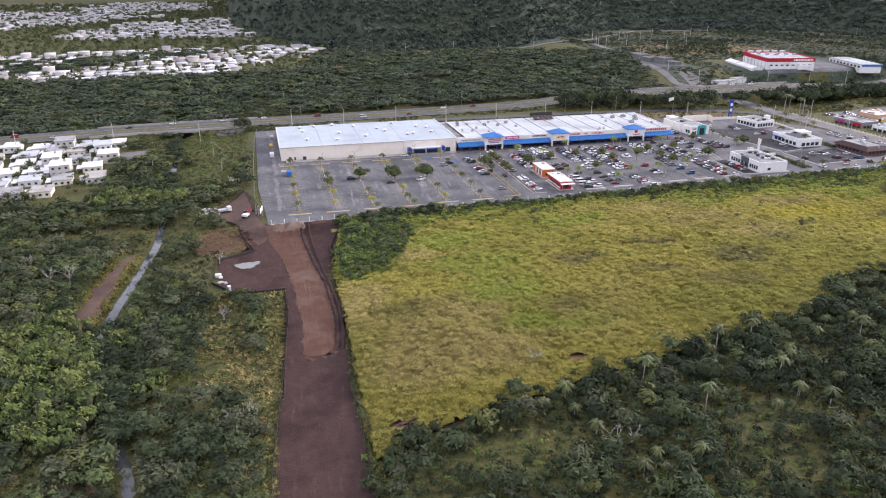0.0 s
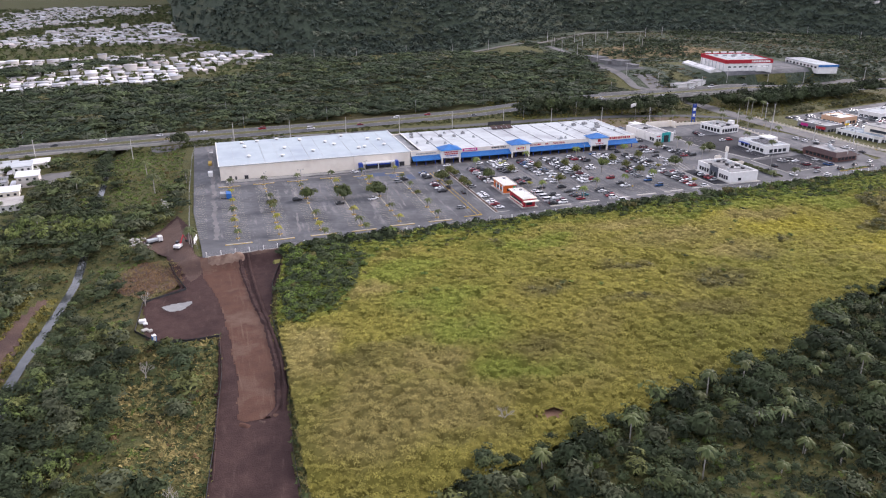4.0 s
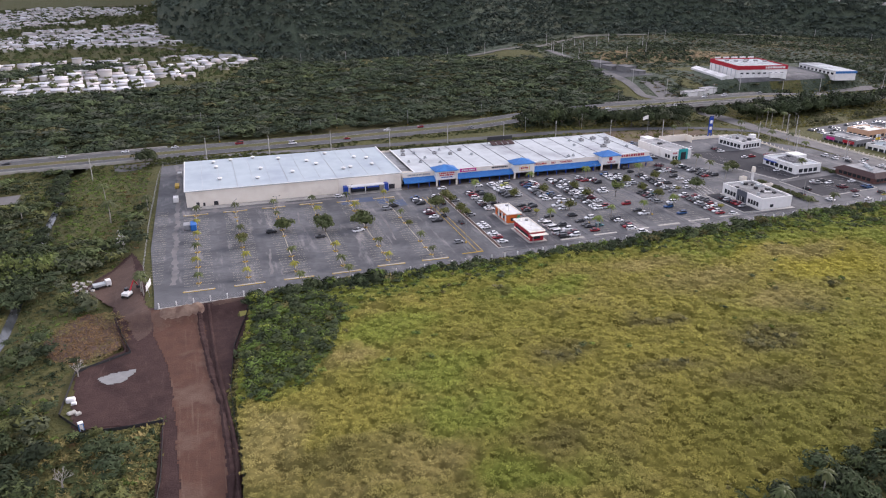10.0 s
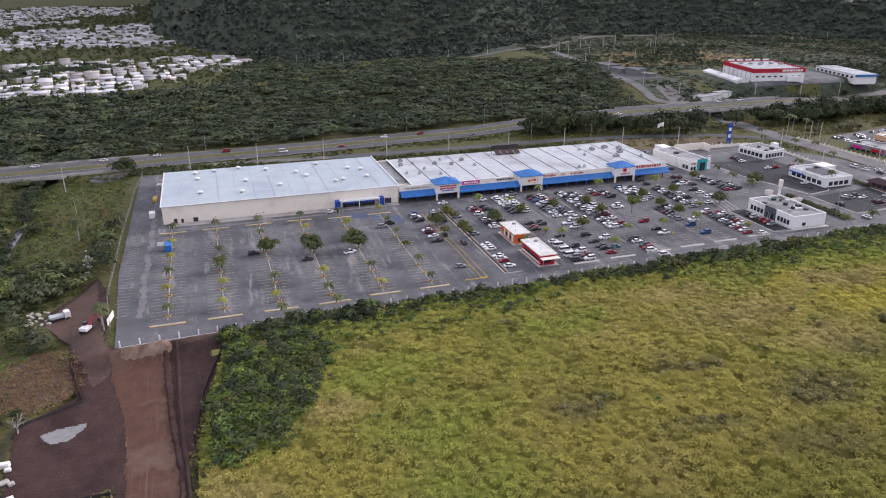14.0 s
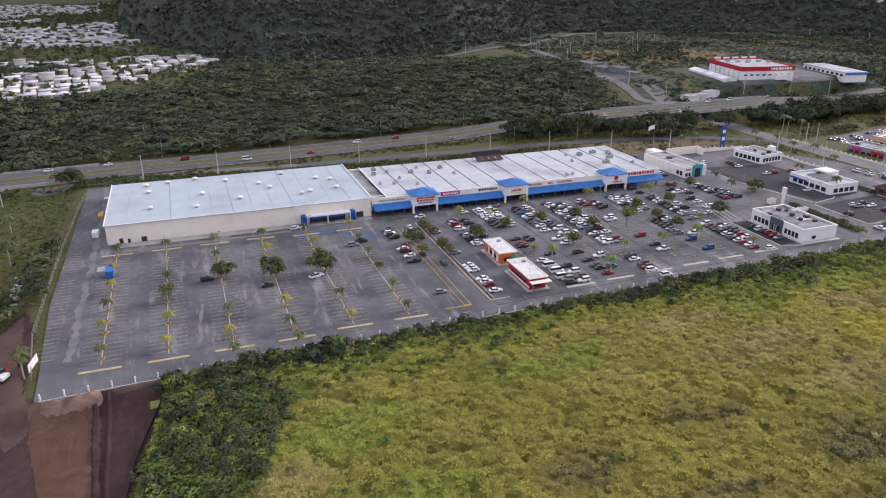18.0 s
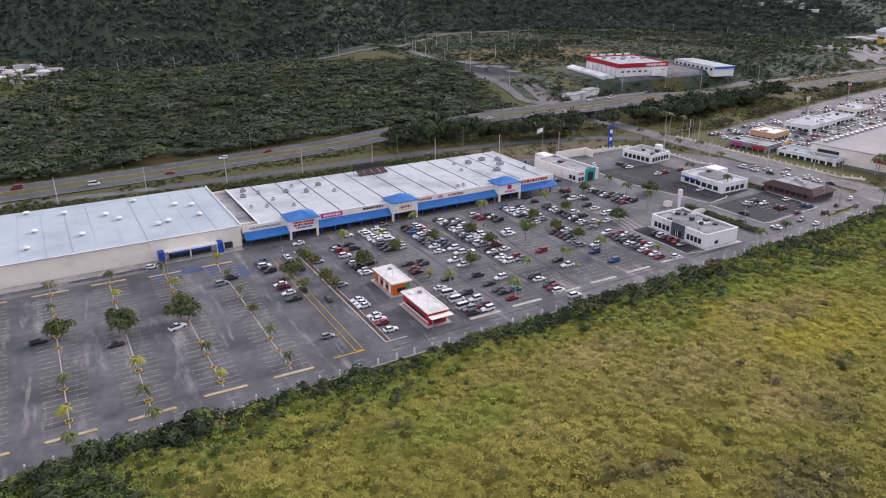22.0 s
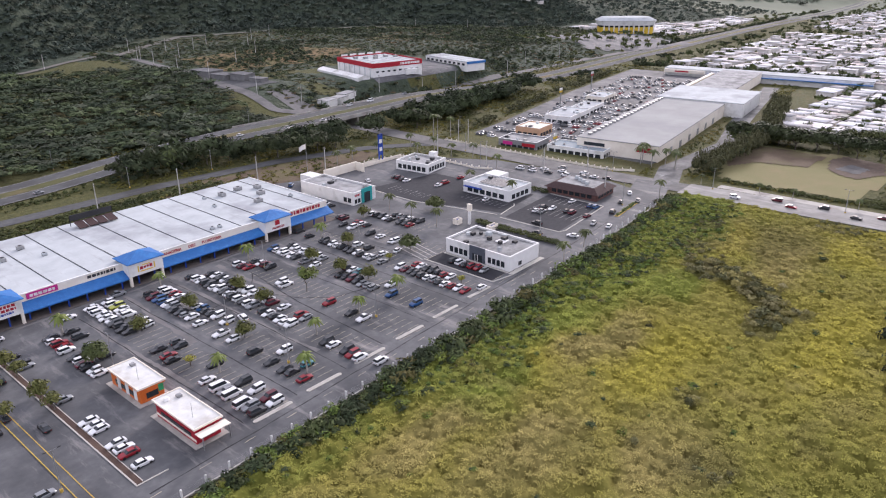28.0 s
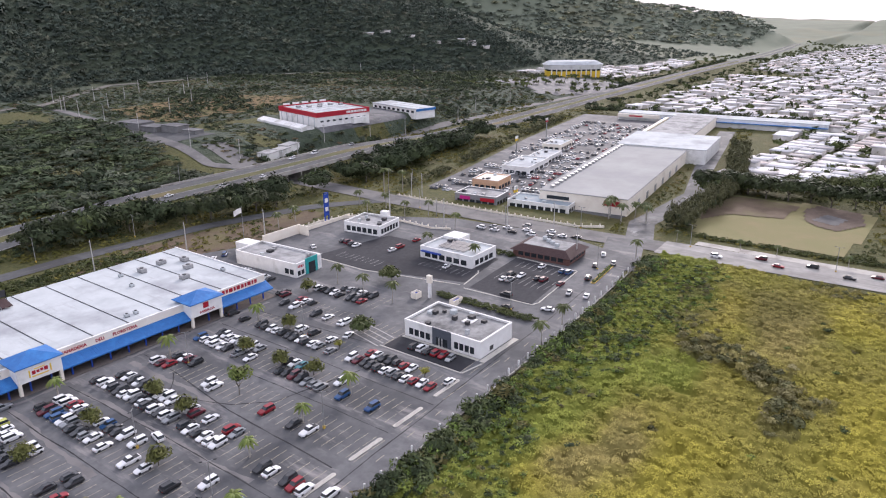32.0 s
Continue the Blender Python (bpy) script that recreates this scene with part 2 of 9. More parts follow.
def toned(name, rough=0.85, island=0.14, fine=0.35, spec=0.15):
    """Foliage whose colour is its plant's own tone, varied leaf by leaf and by a fine noise."""
    m = bpy.data.materials.new(name)
    m.use_nodes = True
    nt = m.node_tree
    bsdf = nt.nodes["Principled BSDF"]
    tone = nt.nodes.new("ShaderNodeAttribute")
    tone.attribute_name = "tone"
    geo = nt.nodes.new("ShaderNodeNewGeometry")
    noise = nt.nodes.new("ShaderNodeTexNoise")
    noise.inputs["Scale"].default_value, noise.inputs["Detail"].default_value = fine, 4.0
    nt.links.new(geo.outputs["Position"], noise.inputs["Vector"])
    leafwise = nt.nodes.new("ShaderNodeMapRange")
    leafwise.inputs["To Min"].default_value, leafwise.inputs["To Max"].default_value = 1 - island, 1 + island
    nt.links.new(geo.outputs["Random Per Island"], leafwise.inputs["Value"])
    patchy = nt.nodes.new("ShaderNodeMapRange")
    patchy.inputs["From Min"].default_value, patchy.inputs["From Max"].default_value = 0.3, 0.7
    patchy.inputs["To Min"].default_value, patchy.inputs["To Max"].default_value = 0.82, 1.18
    nt.links.new(noise.outputs["Fac"], patchy.inputs["Value"])
    both = nt.nodes.new("ShaderNodeMath")
    both.operation = "MULTIPLY"
    nt.links.new(leafwise.outputs["Result"], both.inputs[0])
    nt.links.new(patchy.outputs["Result"], both.inputs[1])
    hsv = nt.nodes.new("ShaderNodeHueSaturation")
    nt.links.new(both.outputs[0], hsv.inputs["Value"])
    nt.links.new(tone.outputs["Color"], hsv.inputs["Color"])
    nt.links.new(hsv.outputs["Color"], bsdf.inputs["Base Color"])
    bsdf.inputs["Roughness"].default_value = rough
    bsdf.inputs["Specular IOR Level"].default_value = spec
    return m


FOLIAGE = toned("foliage")
GRASS = toned("long_grass_blades", 0.9, 0.13, 0.5, 0.1)
SHADED_THATCH = toned("shaded_thatch", 0.95, 0.0, 1.3, 0.05)
PAINTS = {
    "w": mat("car_white", (0.72, 0.72, 0.72), (0.78, 0.78, 0.78), 0.5, 0.3, 0.0, spec=0.5),
    "s": mat("car_silver", (0.24, 0.25, 0.26), (0.34, 0.35, 0.36), 0.05, 0.3, 0.0, metal=0.4, spec=0.5),
    "k": mat("car_black", (0.02, 0.021, 0.023), (0.045, 0.046, 0.05), 0.05, 0.25, 0.0, spec=0.5),
    "r": mat("car_red", (0.22, 0.008, 0.016), (0.26, 0.012, 0.02), 0.5, 0.3, 0.0, spec=0.5),
    "m": mat("car_maroon", (0.09, 0.008, 0.016), (0.11, 0.01, 0.02), 0.5, 0.3, 0.0, spec=0.5),
    "b": mat("car_blue", (0.012, 0.05, 0.16), (0.02, 0.09, 0.22), 0.5, 0.3, 0.0, spec=0.5),
    "t": mat("car_teal", (0.03, 0.15, 0.18), (0.04, 0.19, 0.22), 0.5, 0.3, 0.0, spec=0.5),
    "y": mat("car_lime", (0.4, 0.42, 0.08), (0.45, 0.46, 0.1), 0.5, 0.3, 0.0, spec=0.5),
}
PAINT_WORDS = {"w": "white", "s": "silver grey", "k": "black", "r": "red", "m": "maroon", "b": "blue", "t": "teal", "y": "lime yellow"}


# ---------------------------------------------------------------- mesh helpers
def thing(name, place=(0, 0, 0), turn=0.0, **tags):
    ob = new(name)
    ob.matrix_basis = pose(*place, 0, 0, turn)
    return tagged(ob, **tags)


def finish(name, bm, material, parent=None, label="", smooth=False):
    me = bpy.data.meshes.new(name)
    bm.to_mesh(me)
    bm.free()
    for m in material if isinstance(material, (list, tuple)) else [material]:
        me.materials.append(m)
    if smooth:
        me.polygons.foreach_set("use_smooth", [True] * len(me.polygons))
    ob = new(name, me)
    if parent:
        ob.parent = parent
    if label:
        ob["label"] = label
    return ob


def part(name, bm, material, parent, label="", smooth=False):
    return finish(name, bm, material, parent, label, smooth)


def from_arrays(name, verts, faces, material, parent=None, slots=None):
    """A mesh from arrays: verts (n, 3), faces (m, 3 or 4)."""
    verts, faces = np.asarray(verts, np.float32), np.asarray(faces, np.int32)
    me = bpy.data.meshes.new(name)
    k = faces.shape[1]
    me.vertices.add(len(verts))
    me.vertices.foreach_set("co", verts.ravel())
    me.loops.add(faces.size)
    me.loops.foreach_set("vertex_index", faces.ravel())
    me.polygons.add(len(faces))
    me.polygons.foreach_set("loop_start", np.arange(0, faces.size, k, dtype=np.int32))
    for m in material if isinstance(material, (list, tuple)) else [material]:
        me.materials.append(m)
    if slots is not None:
        me.polygons.foreach_set("material_index", np.asarray(slots, np.int32))
    me.update(calc_edges=True)
    ob = new(name, me)
    if parent:
        ob.parent = parent
    return ob


def box(bm, x0, y0, z0, x1, y1, z1, bevel=0.0):
    r = bmesh.ops.create_cube(bm, size=1.0, matrix=Matrix.LocRotScale(((x0 + x1) / 2, (y0 + y1) / 2, (z0 + z1) / 2), None, (abs(x1 - x0), abs(y1 - y0), abs(z1 - z0))))
    if bevel:
        edges = {e for v in r["verts"] for e in v.link_edges}
        bmesh.ops.bevel(bm, geom=list(edges), offset=bevel, segments=1, affect="EDGES")
    return bm


def boxes(*items, bevel=0.0):
    bm = bmesh.new()
    for b in items:
        box(bm, *b, bevel=bevel)
    return bm


def tube(bm, a, b, r0, r1, sides=8):
    a, b = Vector(a), Vector(b)
    d = b - a
    m = Matrix.Translation((a + b) / 2) @ d.to_track_quat("Z", "Y").to_matrix().to_4x4()
    bmesh.ops.create_cone(bm, cap_ends=True, segments=sides, radius1=r0, radius2=r1, depth=d.length, matrix=m)
    return bm


def prism(bm, outline, z0, z1):
    """A flat-sided solid on an outline of (x, y)."""
    lo = [bm.verts.new((x, y, z0)) for x, y in outline]
    hi = [bm.verts.new((x, y, z1)) for x, y in outline]
    n = len(lo)
    bm.faces.new(hi)
    bm.faces.new(lo[::-1])
    for i in range(n):
        bm.faces.new((lo[i], lo[(i + 1) % n], hi[(i + 1) % n], hi[i]))
    bmesh.ops.recalc_face_normals(bm, faces=bm.faces)
    return bm


def sst(a, b, v):
    t = np.clip((np.asarray(v, float) - a) / (b - a), 0, 1)
    return t * t * (3 - 2 * t)


LATTICES = {}


def lattice(seed, n=64):
    if seed not in LATTICES:
        LATTICES[seed] = np.random.RandomState(seed).rand(n, n)
    return LATTICES[seed]


def fbm(x, y, size, seed, octaves=4):
    """Smooth noise about 0, with features of that many metres."""
    x, y = np.broadcast_arrays(np.asarray(x, float), np.asarray(y, float))
    out, amp = np.zeros(x.shape), 1.0
    for o in range(octaves):
        g = lattice(seed + o)
        u, v = x / size * 2**o + 17.3 * o, y / size * 2**o + 5.1 * o
        i, j = np.floor(u).astype(int), np.floor(v).astype(int)
        fu, fv = u - i, v - j
        fu, fv = fu * fu * (3 - 2 * fu), fv * fv * (3 - 2 * fv)
        a, b = g[i % 64, j % 64], g[(i + 1) % 64, j % 64]
        c, d = g[i % 64, (j + 1) % 64], g[(i + 1) % 64, (j + 1) % 64]
        out += amp * ((a * (1 - fu) + b * fu) * (1 - fv) + (c * (1 - fu) + d * fu) * fv - 0.5)
        amp *= 0.5
    return out


# ---------------------------------------------------------------- lie of the land
def fence_y(x):
    return np.interp(x, [0, 100, 200, 290, 360], [0.8, 5.2, 8.8, 12.5, 17.5])


def creek_x(y):
    return np.interp(y, [-190, -150, -80, -35, 0, 60, 110, 140, 220, 320], [-30, -41, -57, -52, -48, -49, -52, -52, -56, -62])


def highway_y(x):
    return np.interp(x, [-400, -170, -95, 15, 100, 240, 300, 360, 430, 540, 950, 1500, 2600], [190, 206, 220, 229, 234, 250, 247, 246, 249, 262, 282, 330, 430])


def highway_z(x):
    return 0.6 + 5.6 * sst(190, 320, x) * (1 - sst(430, 580, x)) - 5.5 * sst(430, 700, x) - 25 * sst(800, 2400, x)


def mountain_y(x):
    return np.interp(x, [-4000, -300, -70, -32, 20, 80, 134, 358, 480, 550, 720, 884, 1000, 1180, 2000, 4000], [9000, 4500, 2200, 1100, 840, 690, 600, 615, 700, 745, 715, 665, 590, 520, 430, 250])


def land(x, y):
    """Height of the ground."""
    x, y = np.broadcast_arrays(np.asarray(x, float), np.asarray(y, float))
    z = np.full(x.shape, -0.35)
    south = sst(-1.0, -9, y - fence_y(x)) * sst(395, 370, x)
    low = -1.3 - 2.2 * sst(48, 14, x) - 2.2 * sst(-60, -130, y) * sst(60, 10, x)
    z = z + south * (low - z + 0.35 * fbm(x, y, 22, 3) + 1.4 * fbm(x, y, 90, 9, 2))
    west = sst(-5, -20, x)
    z = z + west * (-3.2 + 0.9 * fbm(x, y, 30, 21) - z) * sst(900, 300, np.abs(y))
    away = np.abs(x - creek_x(y))
    z = z - 2.6 * np.exp(-((away / 5.5) ** 2)) * west * sst(330, 280, y)
    east = sst(360, 450, x)
    z = z - 3.5 * east - 16 * sst(600, 1500, x) - 40 * sst(1500, 3200, x)
    hy = highway_y(x)
    z = z + (13.5 * sst(300, 420, x) * sst(25, 95, y - hy) * sst(1500, 700, x) + 4 * sst(10, 300, y - hy) * sst(420, 250, x) * sst(-350, -50, x))
    z = z + 9 * np.exp(-(((x - 235) / 90) ** 2 + ((y - 430) / 80) ** 2)) + 1.2 * fbm(x, y, 60, 5) * sst(20, 80, y - hy)
    up = np.maximum(y - mountain_y(x), 0)
    rough = 1 + 0.55 * fbm(x, y, 330, 40) + 0.35 * np.abs(fbm(x, y, 170, 44))
    fall = 1 - 0.8 * sst(900, 1750, x)
    z = z + np.minimum(up * 0.42, 60 + up * 0.22) * rough * fall * sst(0, 90, up)
    z = z + 150 * np.exp(-(((x - 4100) / 700) ** 2 + ((y + 300) / 650) ** 2)) * (1 + 0.3 * fbm(x, y, 500, 60))
    # a long ridge behind the plain, falling to the east
    along = np.clip((x - 1750) / 850, 0, 1)
    crest = 1250 - 640 * along
    z = z + np.interp(x, [1500, 1750, 2150, 2300, 2420, 2520, 2600, 2700], [0, 240, 118, 98, 100, 88, 36, 0]) * np.exp(-(((y - crest) / 240) ** 2)) * (1 + 0.25 * fbm(x, y, 260, 62))
    # the terrace of the warehouse store
    z = z + (10.3 - z) * sst(452, 470, x) * sst(640, 606, x) * sst(296, 308, y) * sst(425, 395, y)
    # the road's bank, open where the creek and the road pass below
    dy = np.abs(y - hy)
    bank = np.maximum(highway_z(x) - 0.35 - z, 0) * sst(26, 13, dy)
    gap = sst(9, 13, np.abs(x - creek_x(hy))) * sst(12, 17, np.abs(x - 392))
    z = z + bank * gap
    cut = np.maximum(z - (highway_z(x) - 0.35), 0) * sst(24, 14, dy)
    return z - cut * sst(440, 520, x) - np.maximum(z - (highway_z(x) - 0.35), 0) * sst(18, 13, dy) * sst(520, 440, x)


def land_at(x, y):
    return float(land(x, y))


def spread(lo, hi, near_lo, near_hi, step, grow):
    """Grid lines, close together within the near stretch and ever wider outside it."""
    core = list(np.arange(near_lo, near_hi + step / 2, step))
    for sign, end, edge in ((-1, lo, core[0]), (1, hi, core[-1])):
        s, v, more = step, edge, []
        while sign * v < sign * end:
            s = min(s * grow, 120)
            v += sign * s
            more.append(v)
        core = more[::-1] + core if sign < 0 else core + more
    return np.array(core)


def sheet(name, xs, ys, material, lift=0.0, keep=None):
    gx, gy = np.meshgrid(xs, ys)
    gz = land(gx, gy) + lift
    n, m = len(xs), len(ys)
    idx = np.arange(n * m).reshape(m, n)
    quads = np.stack([idx[:-1, :-1], idx[:-1, 1:], idx[1:, 1:], idx[1:, :-1]], -1).reshape(-1, 4)
    v = np.stack([gx, gy, gz], -1).reshape(-1, 3)
    return v, quads


# ground: one sheet out to the horizon
gx = spread(-3000, 4800, -190, 470, 4.0, 1.05)
gy = spread(-1500, 4500, -200, 330, 4.0, 1.045)
gv, gq = sheet("ground", gx, gy, GROUND)
# the cleared earth lies in a shallow cut
cut = ((gv[:, 0] > -1) & (gv[:, 0] < 17) & (gv[:, 1] < -2) & (gv[:, 1] > -196)) | ((gv[:, 0] > -17) & (gv[:, 0] < 24) & (gv[:, 1] > -58) & (gv[:, 1] < -1)) | ((gv[:, 0] > -22) & (gv[:, 0] < -6) & (gv[:, 1] > 5) & (gv[:, 1] < 50))
gv[cut, 2] -= 0.9
# and below the matted grass of the field
low = (gv[:, 0] > 32) & (gv[:, 0] < 376) & (gv[:, 1] < fence_y(gv[:, 0]) - 14) & (gv[:, 1] > np.interp(gv[:, 0], [10, 44, 67, 117, 174, 210, 300, 380], [-152, -146, -142, -129, -117, -98, -74, -60]))
gv[low, 2] -= 1.1
mid = gv[gq].mean(1)
in_field = (mid[:, 0] > 24) & (mid[:, 0] < 380) & (mid[:, 1] < fence_y(mid[:, 0]) - 8) & (mid[:, 1] > np.interp(mid[:, 0], [10, 44, 67, 117, 174, 210, 300, 380], [-160, -152, -147, -135, -124, -106, -82, -68]))
on_hill = (mid[:, 1] > mountain_y(mid[:, 0]) - 10) | (mid[:, 0] > 2500) | ((mid[:, 1] > highway_y(mid[:, 0]) + 22) & (mid[:, 0] > 380) & (mid[:, 0] < 1100) & (fbm(mid[:, 0], mid[:, 1], 90, 130) > -0.25))
# green of the far hills, paled so the colour itself carries the haze
HAZED_HILL = mat("far_hill_hazed", (0.12, 0.14, 0.1), (0.165, 0.185, 0.13), 0.01, 0.95, 0.0, 0.003, (0.17, 0.17, 0.11), 0.3)
ground = from_arrays("ground", gv, gq, [GROUND, FIELD, MOUNTAIN, HAZED_HILL], slots=np.where(in_field, 1, np.where(mid[:, 0] > 1700, 3, np.where(on_hill, 2, 0))))
ground.data.polygons.foreach_set("use_smooth", [True] * len(ground.data.polygons))
tagged(ground, "green grass and scrub land rising to wooded hills", "ground", kind="structure")


def ribbon(name, pts, half, material, lift=0.12, thick=0.0, z=None, step=5.0, **tags):
    """A road or strip along a line of (x, y), lying on the land or at the heights z(x, y)."""
    pts = np.array(pts, float)
    seg = np.hypot(*np.diff(pts, axis=0).T)
    s = np.r_[0, np.cumsum(seg)]
    q = np.linspace(0, s[-1], max(2, int(s[-1] / step) + 1))
    c = np.stack([np.interp(q, s, pts[:, k]) for k in (0, 1)], -1)
    t = np.gradient(c, axis=0)
    t /= np.hypot(*t.T)[:, None]
    nrm = np.stack([-t[:, 1], t[:, 0]], -1)
    halves = np.broadcast_to(np.asarray(half, float), (2,)) if np.ndim(half) else np.array([-half, half])
    verts = []
    for w in halves:
        e = c + nrm * w
        zz = np.array([z(x, y) for x, y in e]) if z else land(e[:, 0], e[:, 1])
        verts.append(np.c_[e, zz + lift])
    n = len(c)
    a = np.arange(n - 1)
    v = np.concatenate(verts)
    f = np.stack([a + n, a, a + 1, a + n + 1], -1)
    if thick:
        v = np.concatenate([v, v - (0, 0, thick)])
        sides = [np.stack([a + k, a + k + 2 * n, a + 1 + k + 2 * n, a + 1 + k], -1) for k in (0, n)]
        f = np.concatenate([f, np.stack([a + 2 * n, a + 3 * n, a + 3 * n + 1, a + 2 * n + 1], -1), *sides])
    ob = from_arrays(name, v, f, material)
    return tagged(ob, **tags) if tags else ob


# ---------------------------------------------------------------- paved ground and roads
def slab(name, outline, top, thick, material, **tags):
    bm = prism(bmesh.new(), outline, top - thick, top)
    return tagged(finish(name, bm, material), **tags)


lot_edge = [(x, float(fence_y(x)) - 0.6) for x in range(-1, 356, 17)]
slab("parking_lot", lot_edge + [(372, 22), (383, 60), (377, 112), (356, 152), (335, 158), (300, 157), (262, 173), (120, 186), (8, 199), (-4, 196), (-4.5, 60), (-1.5, 12)],
     0.0, 0.5, ASPHALT, label="worn grey asphalt parking lot with faded bay lines", category="parking lot", kind="structure")
slab("pavement", [(307, 31), (345, 35), (345, 60), (308, 57)], 0.03, 0.2, ASPHALT_DARK, label="dark new asphalt beside the brown restaurant", category="parking lot", kind="structure")
slab("pavement", [(311, 61), (340, 65), (338, 121), (300, 128), (300, 100)], 0.03, 0.2, ASPHALT_DARK, label="dark new asphalt beside the solar roof building", category="parking lot", kind="structure")
slab("pavement", [(254, 23), (263, 23), (263, 51), (254, 51)], 0.03, 0.2, ASPHALT_DARK, label="dark asphalt bay strip before the white shop", category="parking lot", kind="structure")
slab("pavement", [(12, 107), (114, 107), (114, 111.6), (12, 111.6)], 0.14, 0.2, CONCRETE, label="grey concrete walk along the store wall", category="pavement", kind="structure")
# brown walk, with the awnings' shadow darkened into its colour
slab("pavement", [(114.3, 107.2), (262, 107.2), (262, 117.8), (114.3, 117.8)], 0.14, 0.2, mat("walk_brown_shaded", (0.12, 0.1, 0.09), (0.17, 0.145, 0.13), 0.8, 0.85, 0.2), label="brown concrete walk under the blue awnings, darkened for their shade", category="pavement", kind="structure")
slab("mall_lot", [(404, 52), (440, 54), (446, 100), (452, 108), (520, 112), (748, 146), (742, 226), (600, 205), (470, 178), (432, 172), (404, 160)], -3.45, 0.6, ASPHALT, label="grey asphalt lot full of parked cars", category="parking lot", kind="structure")

# wet asphalt; its sheen is painted as pale stains and streaks
WET_SHEEN = mat("asphalt_wet_sheen", (0.09, 0.09, 0.09), (0.13, 0.13, 0.13), 0.15, 0.8, 0.1, 0.05, (0.22, 0.22, 0.22), 0.45, spec=0.15, streak=((0.05, 0.25, 1.0), (0.3, 0.3, 0.3), 0.56))
# pale base and streaks paint the sky glare on the wet south road
GLARE_ROAD = mat("glare_road", (0.24, 0.23, 0.215), (0.33, 0.32, 0.3), 0.2, 0.85, 0.1, 0.06, (0.2, 0.19, 0.18), 0.5, spec=0.15, streak=((0.3, 0.03, 1.0), (0.42, 0.41, 0.39), 0.55))
ribbon("road", [(402, 330), (396, 280), (392, 246), (391, 200), (390, 150), (391, 100), (392, 60), (396, 20)], 8.5, ASPHALT_ROAD, 0.28, label="wide grey road past the shops", category="road", kind="structure")
ribbon("road", [(396, 20), (398, 0), (400, -40), (404, -110), (410, -300)], 10.5, GLARE_ROAD, 0.28, label="broad road beside the field, painted pale for its wet glare", category="road", kind="structure")
ribbon("road", [(100, 208), (180, 206), (240, 206), (300, 200), (350, 186), (384, 165)], 4.2, ASPHALT_OLD, 0.2, label="grey asphalt frontage road beside the highway", category="road", kind="structure")
ribbon("road", [(-30, 205), (40, 211), (100, 208)], 3.0, ASPHALT_ROAD, 0.16, label="narrow grey service road", category="road", kind="structure")
ribbon("road", [(397, 30), (430, 42), (500, 40), (570, 58), (640, 72), (720, 88)], 6.0, WET_SHEEN, 0.3, label="wet grey service road behind the far shops, with sheen painted as pale streaks", category="road", kind="structure")
ribbon("road", [(356, 22), (380, 30), (398, 36)], 8.0, ASPHALT, 0.36, label="worn asphalt entrance to the parking lot", category="road", kind="structure")
ribbon("pavement", [(412, 10), (413, -40), (417, -110), (423, -300)], 3.2, CONCRETE, 0.3, label="pale concrete walk beside the road", category="pavement", kind="structure")

# highway: two carriageways with a green median
for k, (a, b) in enumerate(((-14.0, -3.6), (3.6, 14.0))):
    xs = np.r_[np.arange(-420, 700, 8), np.arange(700, 2600, 30)]
    ribbon("highway", [(x, highway_y(x)) for x in xs], (a, b), ASPHALT_OLD, 0.0, 0.0, z=lambda x, y: float(highway_z(x)), step=8,
           label="grey two-lane highway carriageway", category="road", kind="structure")
    for off in (a + 0.6, b - 0.6):
        ribbon("lane_edge", [(x, highway_y(x)) for x in xs], (off - 0.12, off + 0.12), PAINT_WHITE, 0.03, z=lambda x, y: float(highway_z(x)), step=8,
               label="worn white edge line", category="marking", kind="structure")
ribbon("median", [(x, highway_y(x)) for x in np.arange(-420, 1500, 10)], 3.5, VERGE, 0.06, z=lambda x, y: float(highway_z(x)), step=8, label="grassy highway median", category="verge", kind="structure")


def parapet(x0, x1, off, top=0.9):
    xs = np.arange(x0, x1 + 1, 6)
    bm = bmesh.new()
    for p, q in zip(xs[:-1], xs[1:]):
        vs = []
        for x in (p, q):
            y, z = float(highway_y(x)) + off, float(highway_z(x))
            vs.append([bm.verts.new((x, y + d, z + h)) for d, h in ((-0.2, -1.3), (0.2, -1.3), (0.2, top), (-0.2, top))])
        for i in range(4):
            bm.faces.new((vs[0][i], vs[1][i], vs[1][(i + 1) % 4], vs[0][(i + 1) % 4]))
    bmesh.ops.recalc_face_normals(bm, faces=bm.faces)
    return bm


for x0, x1, words in ((-110, 0, "creek"), (318, 470, "road")):
    bridge = thing("bridge", (0, 0, 0), label="pale concrete highway bridge over the " + words, category="bridge", kind="structure")
    for off in (-14.6, 14.6):
        part("parapet", parapet(x0, x1, off), CONCRETE, bridge)
    cx = float(creek_x(220)) if x0 < 0 else 392.0
    for dx in (-11, 0, 11):
        hy = float(highway_y(cx))
        part("pier", boxes((cx + dx - 0.6, hy - 13, -7, cx + dx + 0.6, hy + 13, float(highway_z(cx)) - 0.3)), CONCRETE, bridge)
    part("deck", boxes((cx - 16, hy - 14.4, float(highway_z(cx)) - 1.4, cx + 16, hy + 14.4, float(highway_z(cx)) - 0.15)), CONCRETE, bridge)

